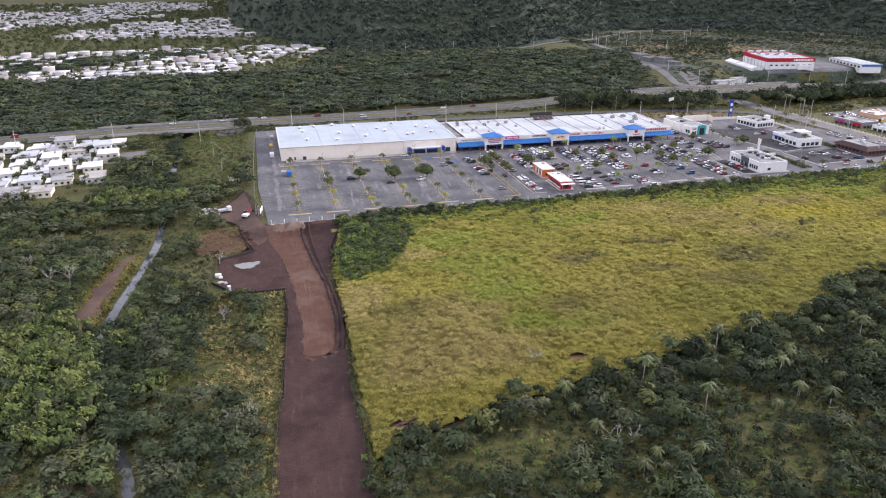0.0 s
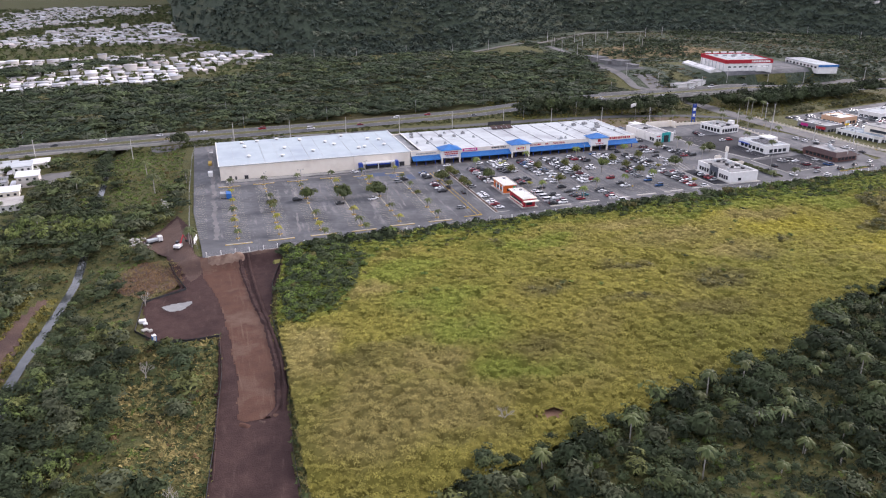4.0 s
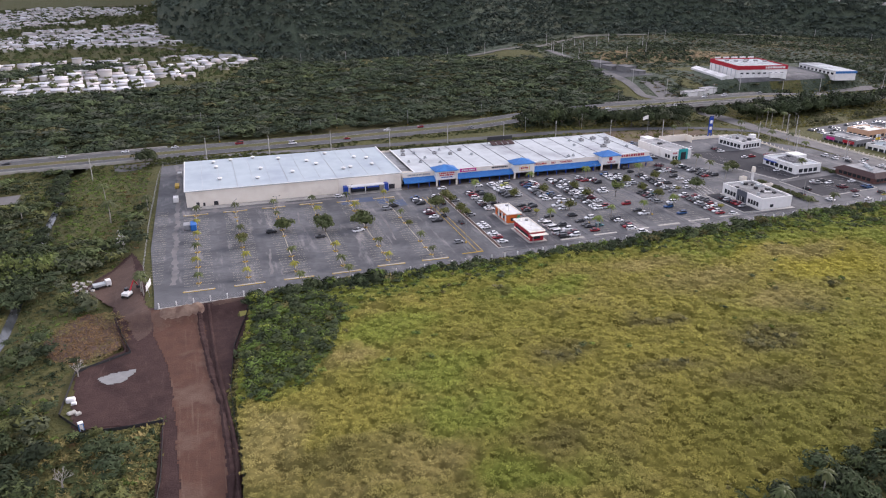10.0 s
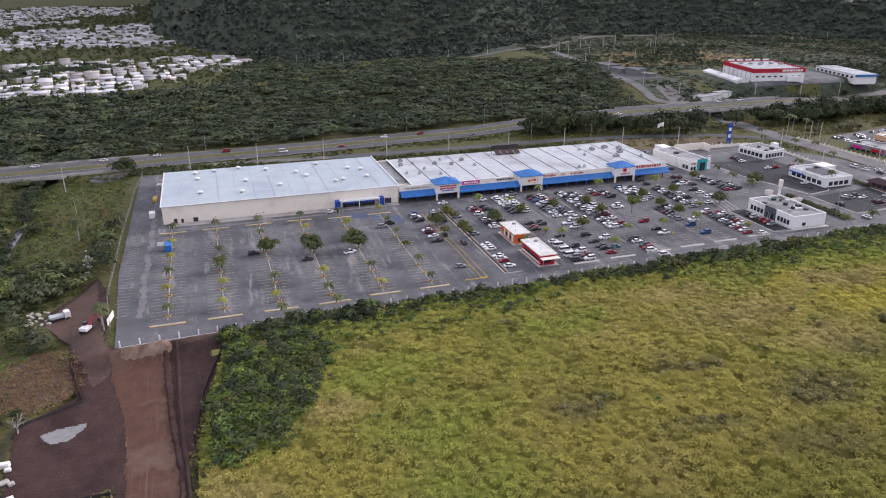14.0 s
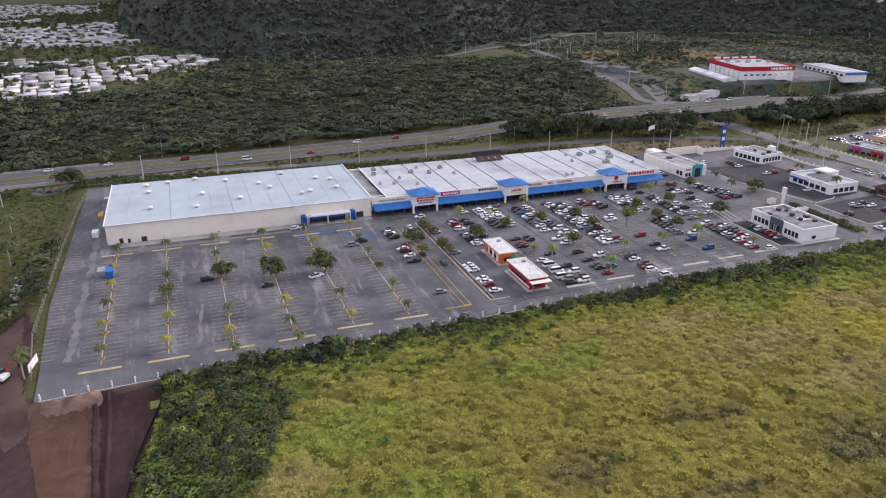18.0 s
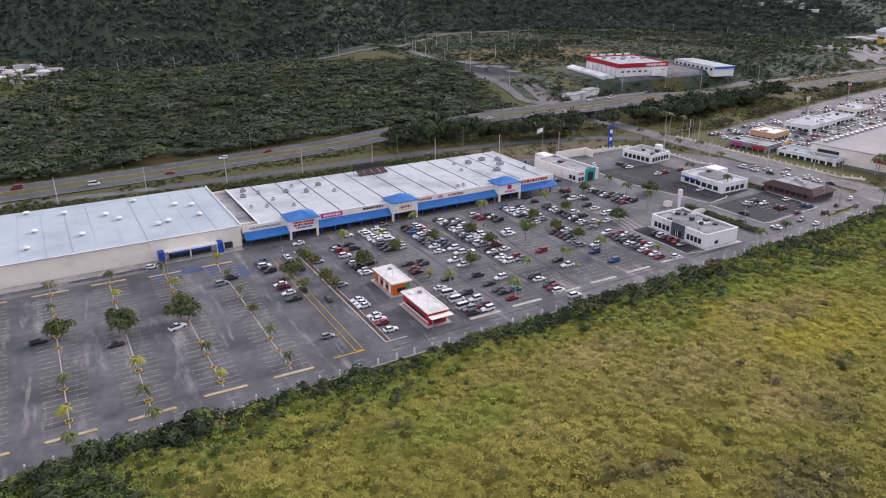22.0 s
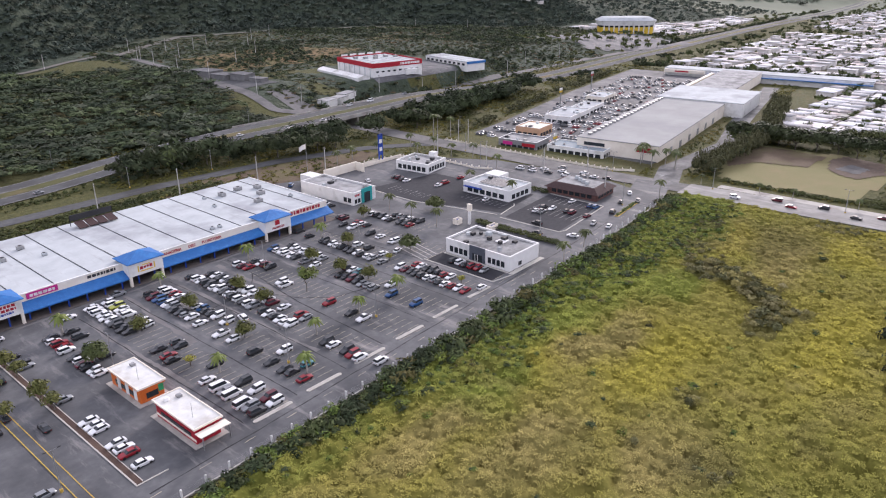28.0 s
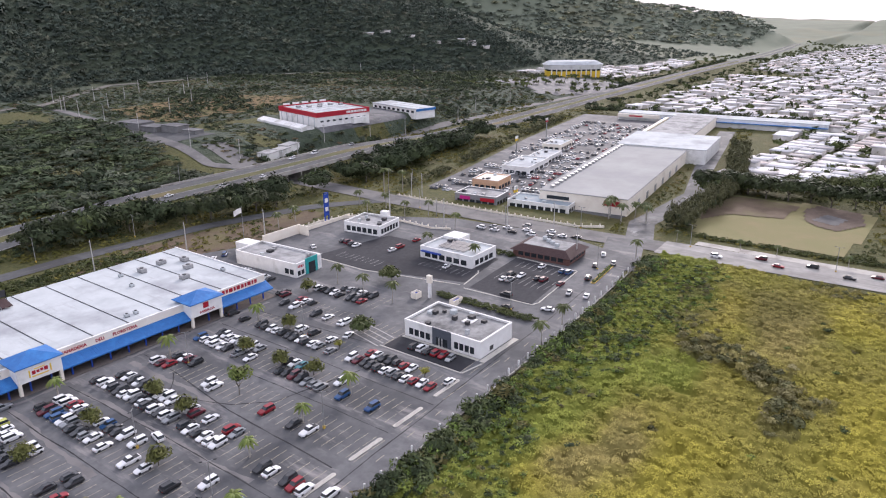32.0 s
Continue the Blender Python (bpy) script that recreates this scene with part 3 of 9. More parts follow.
# hill road, store access and other pale tracks
ribbon("road", [(470, 290), (394, 285), (377, 300), (384, 350), (402, 450), (418, 560), (430, 620)], 4.0, ASPHALT_ROAD, 0.35, label="grey road climbing to the hills", category="road", kind="structure")
ribbon("road", [(-160, 900), (-40, 860), (40, 740), (134, 590), (250, 596), (358, 606), (430, 620), (560, 735), (720, 705), (884, 655), (1000, 580)], 4.5, mat("track_dust", (0.12, 0.115, 0.1), (0.165, 0.155, 0.135), 0.2, 0.95, 0.2), 0.6, step=12, label="pale track along the foot of the hills", category="road", kind="structure")
ribbon("road", [(400, 282), (470, 284), (560, 292), (700, 300), (1000, 315), (1500, 370)], 4.0, ASPHALT_ROAD, 0.35, step=10, label="grey road along the far side of the highway", category="road", kind="structure")

# worksite earth: cut, haul road, side pad
def patch(name, outline, material, lift, label, category="earth", cell=2.0):
    """A piece of ground surface inside an outline of (x, y), draped on the land."""
    o = np.array(outline, float)
    xs = np.arange(o[:, 0].min(), o[:, 0].max() + cell, cell)
    ys = np.arange(o[:, 1].min(), o[:, 1].max() + cell, cell)
    px, py = np.meshgrid(xs, ys)
    n, m = len(xs), len(ys)
    idx = np.arange(n * m).reshape(m, n)
    quads = np.stack([idx[:-1, :-1], idx[:-1, 1:], idx[1:, 1:], idx[1:, :-1]], -1).reshape(-1, 4)
    cx, cy = px.ravel()[quads].mean(1), py.ravel()[quads].mean(1)
    inside = np.zeros(len(quads), bool)
    wob = 0.8 * fbm(cx, cy, 7, 77) + 0.5 * fbm(cx, cy, 1.6, 78, 2)
    for (x0, y0), (x1, y1) in zip(o, np.roll(o, -1, 0)):
        hit = ((y0 > cy) != (y1 > cy)) & (cx + wob < (x1 - x0) * (cy - y0) / (y1 - y0 + 1e-9) + x0)
        inside ^= hit
    quads = quads[inside]
    used, inv = np.unique(quads, return_inverse=True)
    v = np.stack([px.ravel(), py.ravel(), land(px, py).ravel() + lift], -1)[used]
    ob = from_arrays(name, v, inv.reshape(-1, 4), material)
    ob.data.polygons.foreach_set("use_smooth", [True] * len(ob.data.polygons))
    return tagged(ob, label, category, kind="structure")


patch("bare_earth", [(-16, 14), (-27, 34), (-12, 62), (-6, 40), (-4, 4), (2, 0), (30, 2.2), (31, -4), (24, -27), (19, -60), (21, -92), (18, -134), (18, -164), (16, -200), (-6, -200), (-4, -160), (-2, -135), (2, -86), (3, -64), (-19, -61), (-22, -30), (-9, -20), (-13, 2)],
      EARTH_DAMP, 0.16, "dark damp earth of the cleared haul road and pad", cell=0.7)
patch("tracked_earth", [(-2, 0), (13, 2), (14.5, -14), (15, -30), (17.5, -60), (18, -92), (16, -109), (14, -112), (8, -112), (6, -110), (7, -90), (6, -60), (3, -30), (-1, -14)], EARTH_RED, 0.24, "red-brown tracked earth on the haul road", cell=0.5)
patch("bare_earth", [(-14, 10), (-26, 32), (-12, 58), (-8, 30), (-4, 6), (0, -4), (-6, -14)], EARTH, 0.22, "brown tracked earth by the gate", cell=0.6)
# spoil heaps, cut bank and ridge of the haul road
def mound(name, pts, half, height, material, label, seed, step=1.2):
    """A rough ridge of loose earth along a line."""
    q = np.random.RandomState(seed)
    pts = np.array(pts, float)
    s = np.r_[0, np.cumsum(np.hypot(*np.diff(pts, axis=0).T))]
    u = np.arange(0, s[-1] + step, step)
    c = np.stack([np.interp(u, s, pts[:, k]) for k in (0, 1)], -1)
    t = np.gradient(c, axis=0)
    t /= np.hypot(*t.T)[:, None] + 1e-9
    nrm = np.stack([-t[:, 1], t[:, 0]], -1)
    rows = []
    for k, (w, h) in enumerate(((-1, -0.25), (-0.55, 0.55), (0, 1.0), (0.55, 0.55), (1, -0.25))):
        e = c + nrm * (w * half * q.uniform(0.75, 1.2, (len(c), 1)))
        ends = np.minimum(1, np.minimum(np.arange(len(c)), np.arange(len(c))[::-1]) / 2.0)
        rows.append(np.c_[e, land(e[:, 0], e[:, 1]) + np.where(h > 0, h * height * q.uniform(0.55, 1.25, len(c)) * ends, h)])
    v = np.concatenate(rows)
    n = len(c)
    a = np.arange(n - 1)
    f = np.concatenate([np.stack([a + k * n, a + 1 + k * n, a + 1 + (k + 1) * n, a + (k + 1) * n], -1) for k in range(4)])
    ob = from_arrays(name, v, f[:, ::-1], material)
    return tagged(ob, label, "earth", kind="structure")


mound("earth_ridge", [(16, 1), (16.5, -14), (17, -30), (19, -60), (20.5, -82), (20, -100), (18, -111)], 0.9, 1.1, EARTH_DAMP, "dark ridge of pushed-up earth along the haul road", 31)
mound("earth_ridge", [(3, -64), (2.5, -80), (2, -92), (0.5, -112), (-1, -134)], 0.5, 0.5, EARTH_DAMP, "low earth ridge on the road's edge", 32)
mound("spoil_heap", [(6, -112), (9, -114.5)], 1.3, 0.9, EARTH_RED, "small red-brown spoil heap", 33)
mound("spoil_heap", [(11, -112), (13, -114)], 1.1, 0.8, EARTH, "small pale brown spoil heap", 34)
mound("spoil_heap", [(14.5, -110), (16.5, -112)], 1.1, 0.8, EARTH_RED, "small red-brown spoil heap", 35)
mound("cut_bank", [(0, -1.9), (6, -2.1), (12, -1.4), (15, -1.0)], 2.6, 1.9, mat("cut_earth", (0.2, 0.135, 0.1), (0.28, 0.2, 0.15), 0.5, 0.95, 0.8, 0.2, (0.13, 0.08, 0.06), 0.5, fine=2.0), "pale reddish cut bank below the lot", 36)
mound("cut_bank", [(17, -0.4), (24, 0.4), (30, 0.4)], 1.6, 0.9, EARTH, "brown cut bank below the lot", 37)
mound("earth_ridge", [(-19, -61.5), (-10, -61), (3, -63)], 0.5, 0.5, EARTH_DAMP, "low earth ridge along the pad", 38)
mound("earth_ridge", [(-22, -32), (-15, -24), (-9, -19), (-12, -6), (-14, 4)], 0.5, 0.5, EARTH_DAMP, "low earth ridge along the pad", 39)
patch("puddle", [(-15.5, -35), (-12, -32.5), (-6, -31.5), (-5.5, -33.5), (-9, -38.5), (-13, -39)], PUDDLE, 0.22, "pale puddle with washed gravel", "puddle", cell=0.5)
patch("dry_grass", [(-30, 2), (-24, 12), (-18, 8), (-13, -2), (-10, -12), (-12, -18), (-19, -22), (-27, -21), (-33, -14), (-34, -6)], EARTH, 0.1, "reddish dry ground beside the creek", "ground", cell=0.8)
patch("dry_earth", [(-54, -12), (-58, -30), (-58, -50), (-59, -66), (-59, -82), (-63, -86), (-67, -78), (-66, -62), (-65, -46), (-61, -28), (-57, -14)], EARTH, 0.1, "bare brown path along the creek", cell=1.5)
patch("dry_earth", [(-52, -150), (-44, -160), (-38, -180), (-60, -182), (-62, -165)], EARTH, 0.15, "bare brown bank by the creek", cell=1.5)
patch("dry_earth", [(20, -158), (27, -153), (34, -155), (44, -153), (50, -158), (40, -163), (31, -161), (24, -166)], EARTH_RED, 0.12, "bare red earth in the scrub", cell=1.0)
patch("dry_earth", [(79, -139), (84, -137.5), (89, -139), (88, -143), (83, -144.5), (79, -143)], mat("red_soil", (0.17, 0.095, 0.06), (0.22, 0.13, 0.085), 0.4, 0.95, 0.4), 0.75, "bare red earth at the field's edge", cell=1.0)
patch("yard", [(-98, 170), (-72, 172), (-70, 150), (-90, 146)], ASPHALT_ROAD, 0.1, "grey yard at the end of the house row", "yard")
patch("verge", [(230, 186), (250, 176), (300, 160), (352, 170), (345, 182), (300, 194), (236, 200)], mat("verge_brown", (0.095, 0.068, 0.045), (0.135, 0.1, 0.062), 0.2, 0.95, 0.4, 0.05, (0.12, 0.105, 0.045), 0.45, fine=2.0), 0.13, "dry brown verge beside the frontage road", "verge")
patch("sports_field", [(428, 16), (431, -43), (470, -47), (506, -46), (514, -18), (510, 40), (490, 38)], PARK_GRASS, 0.2, "dry yellowish sports field", "field", cell=3.0)
patch("bare_earth", [(481, -19), (500, -15), (512, -20), (507, -40), (486, -44), (469, -35), (473, -25)], mat("infield_clay", (0.105, 0.078, 0.06), (0.145, 0.108, 0.082), 0.3, 0.95, 0.3, 0.08, (0.085, 0.064, 0.05), 0.4, fine=2.0), 0.5, "bare brown infield on the sports field", cell=1.5)
patch("bare_earth", [(506, 37), (508, 10), (505, -12), (477, -10), (471, 13), (454, 22), (470, 30), (490, 36)], mat("worn_pitch", (0.11, 0.08, 0.055), (0.15, 0.112, 0.074), 0.2, 0.95, 0.3, 0.06, (0.14, 0.12, 0.06), 0.45, fine=2.0), 0.45, "bare brown strip along the sports field", cell=1.5)
patch("court", [(477, -33), (491, -36), (496, -26), (482, -22)], ASPHALT_ROAD, 0.62, "grey concrete court on the infield", "court", cell=1.0)
patch("cleared_ground", [(430, 440), (520, 430), (620, 470), (560, 560), (450, 540)], DRY_GRASS, 0.3, "dry cleared ground on the slope", "ground", cell=6.0)
patch("yard", [(376, 372), (390, 350), (420, 352), (418, 420), (408, 462), (388, 430)], ASPHALT_OLD, 0.3, "grey yard beside the hill road", "yard", cell=4.0)
patch("yard", [(478, 306), (530, 304), (572, 306), (590, 352), (578, 372), (536, 372), (532, 312), (482, 314)], ASPHALT, 0.25, "asphalt yard beside the warehouse store", "parking lot", cell=4.0)
patch("yard", [(840, 330), (1000, 280), (1060, 330), (1040, 430), (880, 420)], ASPHALT, 0.6, "asphalt lots round the arena", "parking lot", cell=10.0)
patch("farm_field", [(-700, 1700), (-300, 1500), (-260, 1900), (-650, 2100)], VERGE, 1.0, "pale green farm field", "field", cell=30.0)
patch("meadow", [(-20, 770), (70, 745), (90, 700), (30, 715)], VERGE, 0.4, "pale green meadow behind the houses", "field", cell=8.0)

creek_pts = [(float(creek_x(y)), y) for y in np.arange(-190, 290, 6.0)]
ribbon("creek", creek_pts, 1.6, WATER, 0.0, z=lambda x, y: float(land(creek_x(y), y)) + 0.45, label="narrow grey creek between weedy banks", category="creek", kind="structure")


# ---------------------------------------------------------------- shops
def lettering(words, height, m, material, parent, depth=0.06, name="lettering"):
    """Raised letters, as a mesh."""
    cu = bpy.data.curves.new("letters", "FONT")
    cu.body, cu.size, cu.extrude, cu.align_x = words, height, depth, "CENTER"
    cu.resolution_u = 2
    cu.offset = 0.025 * height
    tmp = bpy.data.objects.new("letters", cu)
    me = bpy.data.meshes.new_from_object(tmp)
    bpy.data.objects.remove(tmp)
    me.materials.append(material)
    ob = new(name, me)
    ob.parent = parent
    ob.matrix_local = m
    return ob


def bars(x0, x1, y, z, h, seed, material, parent, label="", gap=0.35):
    """Plain bars that stand for writing nobody can read, on a wall facing -y."""
    r = random.Random(seed)
    x = x0
    while x < x1:
        w = min(r.uniform(0.5, 1.5) * h, x1 - x)
        part("sign_bar", box(bmesh.new(), x, y - 0.08, z, x + w, y, z + h), material, parent, label)
        x += w + gap * h


# the large store
store = thing("large_store", (0, 0, 0), label="long cream store with a flat pale metal roof", category="store")
part("wall", boxes((9.6, 112, 0, 82, 112.6, 7.6), (82, 111.4, 0, 114.6, 112.6, 7.6)), CREAM, store)
part("wall", boxes((9.6, 112.6, 0, 10.2, 170, 7.6)), CREAM, store)
part("wall", boxes((114.0, 112.6, 0, 114.6, 170, 7.6)), CREAM, store)
part("wall", boxes((9.6, 170, 0, 114.6, 170.6, 7.6)), CREAM, store)
store_roof = part("roof", boxes((9.3, 111.8, 7.55, 114.9, 170.9, 7.9)), ROOF_METAL, store, "flat pale bluish metal roof")
part("parapet_cap", boxes((9.2, 111.3, 7.9, 115.0, 111.75, 8.15), (9.0, 111.75, 7.9, 9.35, 171, 8.05), (114.8, 111.75, 7.9, 115.2, 171, 8.35)), WHITE_WALL, store)
for k in range(13):
    x = 9.6 + 8.05 * k
    if 0 < k < 13:
        part("seam", boxes((x - 0.09, 112.2, 7.9, x + 0.09, 170.5, 7.98)), ROOF_WHITE if k % 3 else STEEL, store_roof)


def roof_vent(x, y, z, s=1.0):
    v = thing("roof_ventilator", (x, y, z), label="white round ventilator on the store roof", category="ventilator", group="roof ventilators")
    bm = bmesh.new()
    tube(bm, (0, 0, 0), (0, 0, 0.7 * s), 0.8 * s, 0.8 * s, 12)
    part("base", bm, STEEL, v)
    bm = bmesh.new()
    tube(bm, (0, 0, 0.7 * s), (0, 0, 1.05 * s), 1.25 * s, 1.25 * s, 12)
    tube(bm, (0, 0, 1.05 * s), (0, 0, 1.4 * s), 1.25 * s, 0.5 * s, 12)
    part("cap", bm, WHITE_WALL, v, smooth=False)
    return v


vent_a = roof_vent(26, 128, 7.9)
for i, (x, y) in enumerate(((25, 152), (44, 124), (47, 142), (24, 163), (33, 165), (45, 167), (62, 130), (72, 150), (58, 160), (88, 128), (92, 130), (104, 132), (98, 150), (104, 146), (84, 163), (76, 142))):
    copy_thing(vent_a, pose(x, y, 7.9))

door = part("entrance", boxes((86, 108.4, 3.4, 105, 111.5, 4.0), (86, 108.4, 0.1, 86.5, 108.9, 3.4), (104.5, 108.4, 0.1, 105, 108.9, 3.4), (95, 108.4, 0.1, 95.4, 108.8, 3.4)), WHITE_WALL, store, "white entrance porch")
part("doorway", boxes((88, 111.1, 0.15, 103, 111.38, 3.1)), GLASS, door)
part("blue_pier", boxes((84.3, 108.0, 0.1, 86.3, 111.4, 4.0)), BLUE_DEEP, door, "deep blue painted pier")
part("blue_pier", boxes((104.9, 108.0, 0.1, 106.9, 111.4, 4.0)), BLUE_DEEP, door, "deep blue painted pier")
part("blue_panel", boxes((88.5, 108.1, 2.7, 94.5, 108.35, 3.4), (96, 108.1, 2.7, 102, 108.35, 3.4)), BLUE_DEEP, door)
for x0, x1, h in ((14, 15.4, 2.2), (17, 18, 1.8), (22, 24, 2.0), (108, 111, 2.6)):
    part("service_door", boxes((x0, 111.9 if x0 < 82 else 111.25, 0.1, x1, 112.05 if x0 < 82 else 111.42, h)), DARK, store)

# the strip of shops
strip = thing("shopping_strip", label="cream shopping strip with blue awnings and gables", category="shops")
part("wall", boxes((115.2, 117.6, 0, 261, 118.2, 6.6)), CREAM, strip, "recessed shop front wall")
part("wall", boxes((260.4, 118.2, 0, 261, 164, 6.8)), CREAM, strip)
part("wall", boxes((115.2, 164, 0, 261, 164.6, 6.8)), CREAM, strip)
part("fascia", boxes((115.2, 111.6, 4.6, 261, 112.6, 7.3)), CREAM, strip, "cream fascia above the awnings")
strip_roof = part("roof", boxes((122, 112.6, 6.6, 261, 164.5, 6.95)), ROOF_WHITE, strip, "flat white membrane roof")
part("roof_well", boxes((115.2, 112.6, 5.6, 122, 164.5, 5.9)), ROOF_GREY, strip, "sunken grey roof beside the large store")
part("coping", boxes((115.0, 111.5, 7.3, 261.3, 112.1, 7.5), (261.0, 112, 6.9, 261.4, 164.6, 7.3), (121.8, 112.6, 6.95, 122.3, 164.5, 7.4)), WHITE_WALL, strip)
for k in range(1, 13):
    x = 122 + 11.1 * k
    if x < 259:
        part("seam", boxes((x - 0.16, 112.8, 6.95, x + 0.16, 164.3, 7.06)), DARK, strip_roof)
for i in range(26):
    x = 117.5 + i * 5.6
    part("column", boxes((x - 0.2, 108.6, 0.14, x + 0.2, 109.0, 3.3)), BLUE_DEEP, strip)
for i in range(24):
    x = 117 + i * 6.0
    part("shop_window", boxes((x, 117.4, 0.3, x + 5.5, 117.65, 3.9)), GLASS, strip)


def awning(x0, x1):
    bm = bmesh.new()
    v = [bm.verts.new(p) for p in ((x0, 108.0, 3.1), (x1, 108.0, 3.1), (x1, 112.0, 5.2), (x0, 112.0, 5.2), (x0, 108.0, 2.7), (x1, 108.0, 2.7), (x1, 112.0, 4.8), (x0, 112.0, 4.8))]
    for f in ((0, 1, 2, 3), (5, 4, 7, 6), (4, 5, 1, 0), (1, 5, 6, 2), (4, 0, 3, 7)):
        bm.faces.new([v[i] for i in f])
    bmesh.ops.recalc_face_normals(bm, faces=bm.faces)
    return bm


bm = boxes((-0.025, -2.2, -0.03, 0.025, 2.2, 0.03))
rib_mesh = bpy.data.meshes.new("rib")
bm.to_mesh(rib_mesh)
bm.free()
rib_mesh.materials.append(BLUE)
for x0, x1 in ((115.4, 132.4), (143.6, 176), (187.3, 228.3), (239.6, 261.5)):
    sheet_ob = part("awning", awning(x0, x1), BLUE, strip, "ribbed blue metal awning")
    for i in range(int((x1 - x0) / 0.9)):
        rib = new("rib", rib_mesh)
        rib.parent = sheet_ob
        rib.matrix_local = pose(x0 + 0.45 + i * 0.9, 110.0, 4.2, 27.7)


def gable(x, seed):
    g = part("gable", boxes((x - 5.8, 107.4, 3.5, x + 5.8, 112.4, 7.9)), WHITE_WALL, strip, "cream gabled sign tower")
    bm = bmesh.new()
    ring = [(x - 6.4, 106.8), (x + 6.4, 106.8), (x + 6.4, 116.6), (x - 6.4, 116.6)]
    lo = [bm.verts.new((p, q, 7.85)) for p, q in ring]
    eave = [bm.verts.new((p, q, 8.1)) for p, q in ring]
    tip = bm.verts.new((x, 111.7, 10.5))
    bm.faces.new(lo[::-1])
    for i in range(4):
        bm.faces.new((lo[i], lo[(i + 1) % 4], eave[(i + 1) % 4], eave[i]))
        bm.faces.new((eave[i], eave[(i + 1) % 4], tip))
    part("gable_roof", bm, BLUE, g, "blue hipped metal roof")
    part("pier", boxes((x - 5.8, 107.5, 0.14, x - 5.0, 108.4, 3.5)), CREAM, g)
    part("pier", boxes((x + 5.0, 107.5, 0.14, x + 5.8, 108.4, 3.5)), CREAM, g)
    return g


g1, g2, g3 = gable(138, 1), gable(181.6, 2), gable(234, 3)
bars(133.8, 142.2, 107.38, 6.5, 0.75, 1, RED, g1, "red unreadable sign bar")
bars(134.0, 142.0, 107.38, 5.4, 0.75, 2, RED, g1, "red unreadable sign bar")
bars(134.8, 141.2, 107.38, 4.4, 0.6, 3, BLUE_DEEP, g1, "blue unreadable sign bar")
for k, (dx, dz, w, h) in enumerate(((-2.9, 4.6, 0.35, 2.0), (2.6, 4.6, 0.35, 2.0), (-2.2, 4.5, 4.4, 0.3), (-1.4, 6.5, 2.8, 0.25))):
    part("sign_shape", boxes((181.6 + dx, 107.28, dz, 181.6 + dx + w, 107.38, dz + h)), YELLOW, g2, "yellow logo stroke")
for k, (dx, dz, w, h) in enumerate(((-2.1, 5.2, 0.9, 1.0), (-0.9, 5.4, 0.7, 0.7), (0.1, 5.5, 0.7, 0.7), (1.1, 5.3, 0.9, 1.0))):
    part("sign_shape", boxes((181.6 + dx, 107.26, dz, 181.6 + dx + w, 107.38, dz + h)), RED, g2, "red logo stroke")
part("sign_shape", boxes((232.6, 107.26, 5.6, 234.6, 107.38, 7.4)), RED, g3, "red logo shape")
lettering("FARMACIA", 1.15, pose(234, 107.38, 4.2, 90), RED, g3)
for words, x in (("PANADERIA", 193.0), ("DELI", 200.6), ("FLORISTERIA", 208.4)):
    lettering(words, 1.35, pose(x, 111.58, 5.6, 90), RED, strip)
part("sign_board", boxes((146.5, 111.3, 5.5, 155.5, 111.58, 7.2)), MAGENTA, strip, "magenta sign board")
bars(147.4, 154.6, 111.3, 5.95, 0.8, 5, WHITE_WALL, strip)
bars(164.5, 173.5, 111.58, 5.9, 0.9, 6, DARK, strip, "dark unreadable sign line")
bars(243, 257.5, 111.58, 5.6, 1.3, 7, RED, strip, "red unreadable sign line")
bars(118, 130, 111.58, 5.7, 0.8, 8, STEEL, strip)


def roof_unit(x, y, z, sx, sy, sz, material=STEEL):
    u = thing("rooftop_unit", (x, y, z), label="grey rooftop air conditioning unit", category="air conditioner", group="rooftop units")
    part("housing", boxes((-sx / 2, -sy / 2, 0.15, sx / 2, sy / 2, sz), bevel=0.06), material, u)
    bm = bmesh.new()
    tube(bm, (0, 0, sz), (0, 0, sz + 0.15), min(sx, sy) * 0.36, min(sx, sy) * 0.36, 10)
    part("fan_grille", bm, DARK, u)
    part("skid", boxes((-sx / 2, -sy / 2 + 0.1, 0, sx / 2, -sy / 2 + 0.3, 0.15), (-sx / 2, sy / 2 - 0.3, 0, sx / 2, sy / 2 - 0.1, 0.15)), DARK, u)
    return u


rr = random.Random(4)
unit_kinds = [roof_unit(126, 150, 6.95, 2.2, 1.6, 1.3), roof_unit(136, 140, 6.95, 1.5, 1.2, 1.0, ROOF_WHITE), roof_unit(250, 140, 6.95, 3.2, 2.0, 1.5)]
for x, y, k in ((131, 132, 1), (133, 152, 1), (144, 148, 0), (149, 155, 1), (152, 144, 0), (160, 151, 0), (163, 139, 1), (141, 128, 1), (213, 118, 1), (216, 118, 1), (238, 150, 2), (243, 132, 2), (247, 152, 2), (254, 148, 2), (228, 140, 1), (231, 152, 1), (256, 128, 1), (125, 134, 1), (128, 158, 0)):
    copy_thing(unit_kinds[k], pose(x, y, 6.95, 0, 0, rr.choice((0, 90))))
rack = thing("roof_rack", (189, 158, 6.95), label="dark steel equipment frame with four tilted panels on the roof", category="equipment frame")
part("frame", boxes((-8, 2.5, 0, -7.8, 2.7, 4.2), (7.8, 2.5, 0, 8, 2.7, 4.2), (-8, 2.5, 4.0, 8, 2.7, 4.2), (-8, 2.5, 2.0, 8, 2.6, 4.0), (0, 2.5, 0, 0.2, 2.7, 4.2)), DARK, rack)
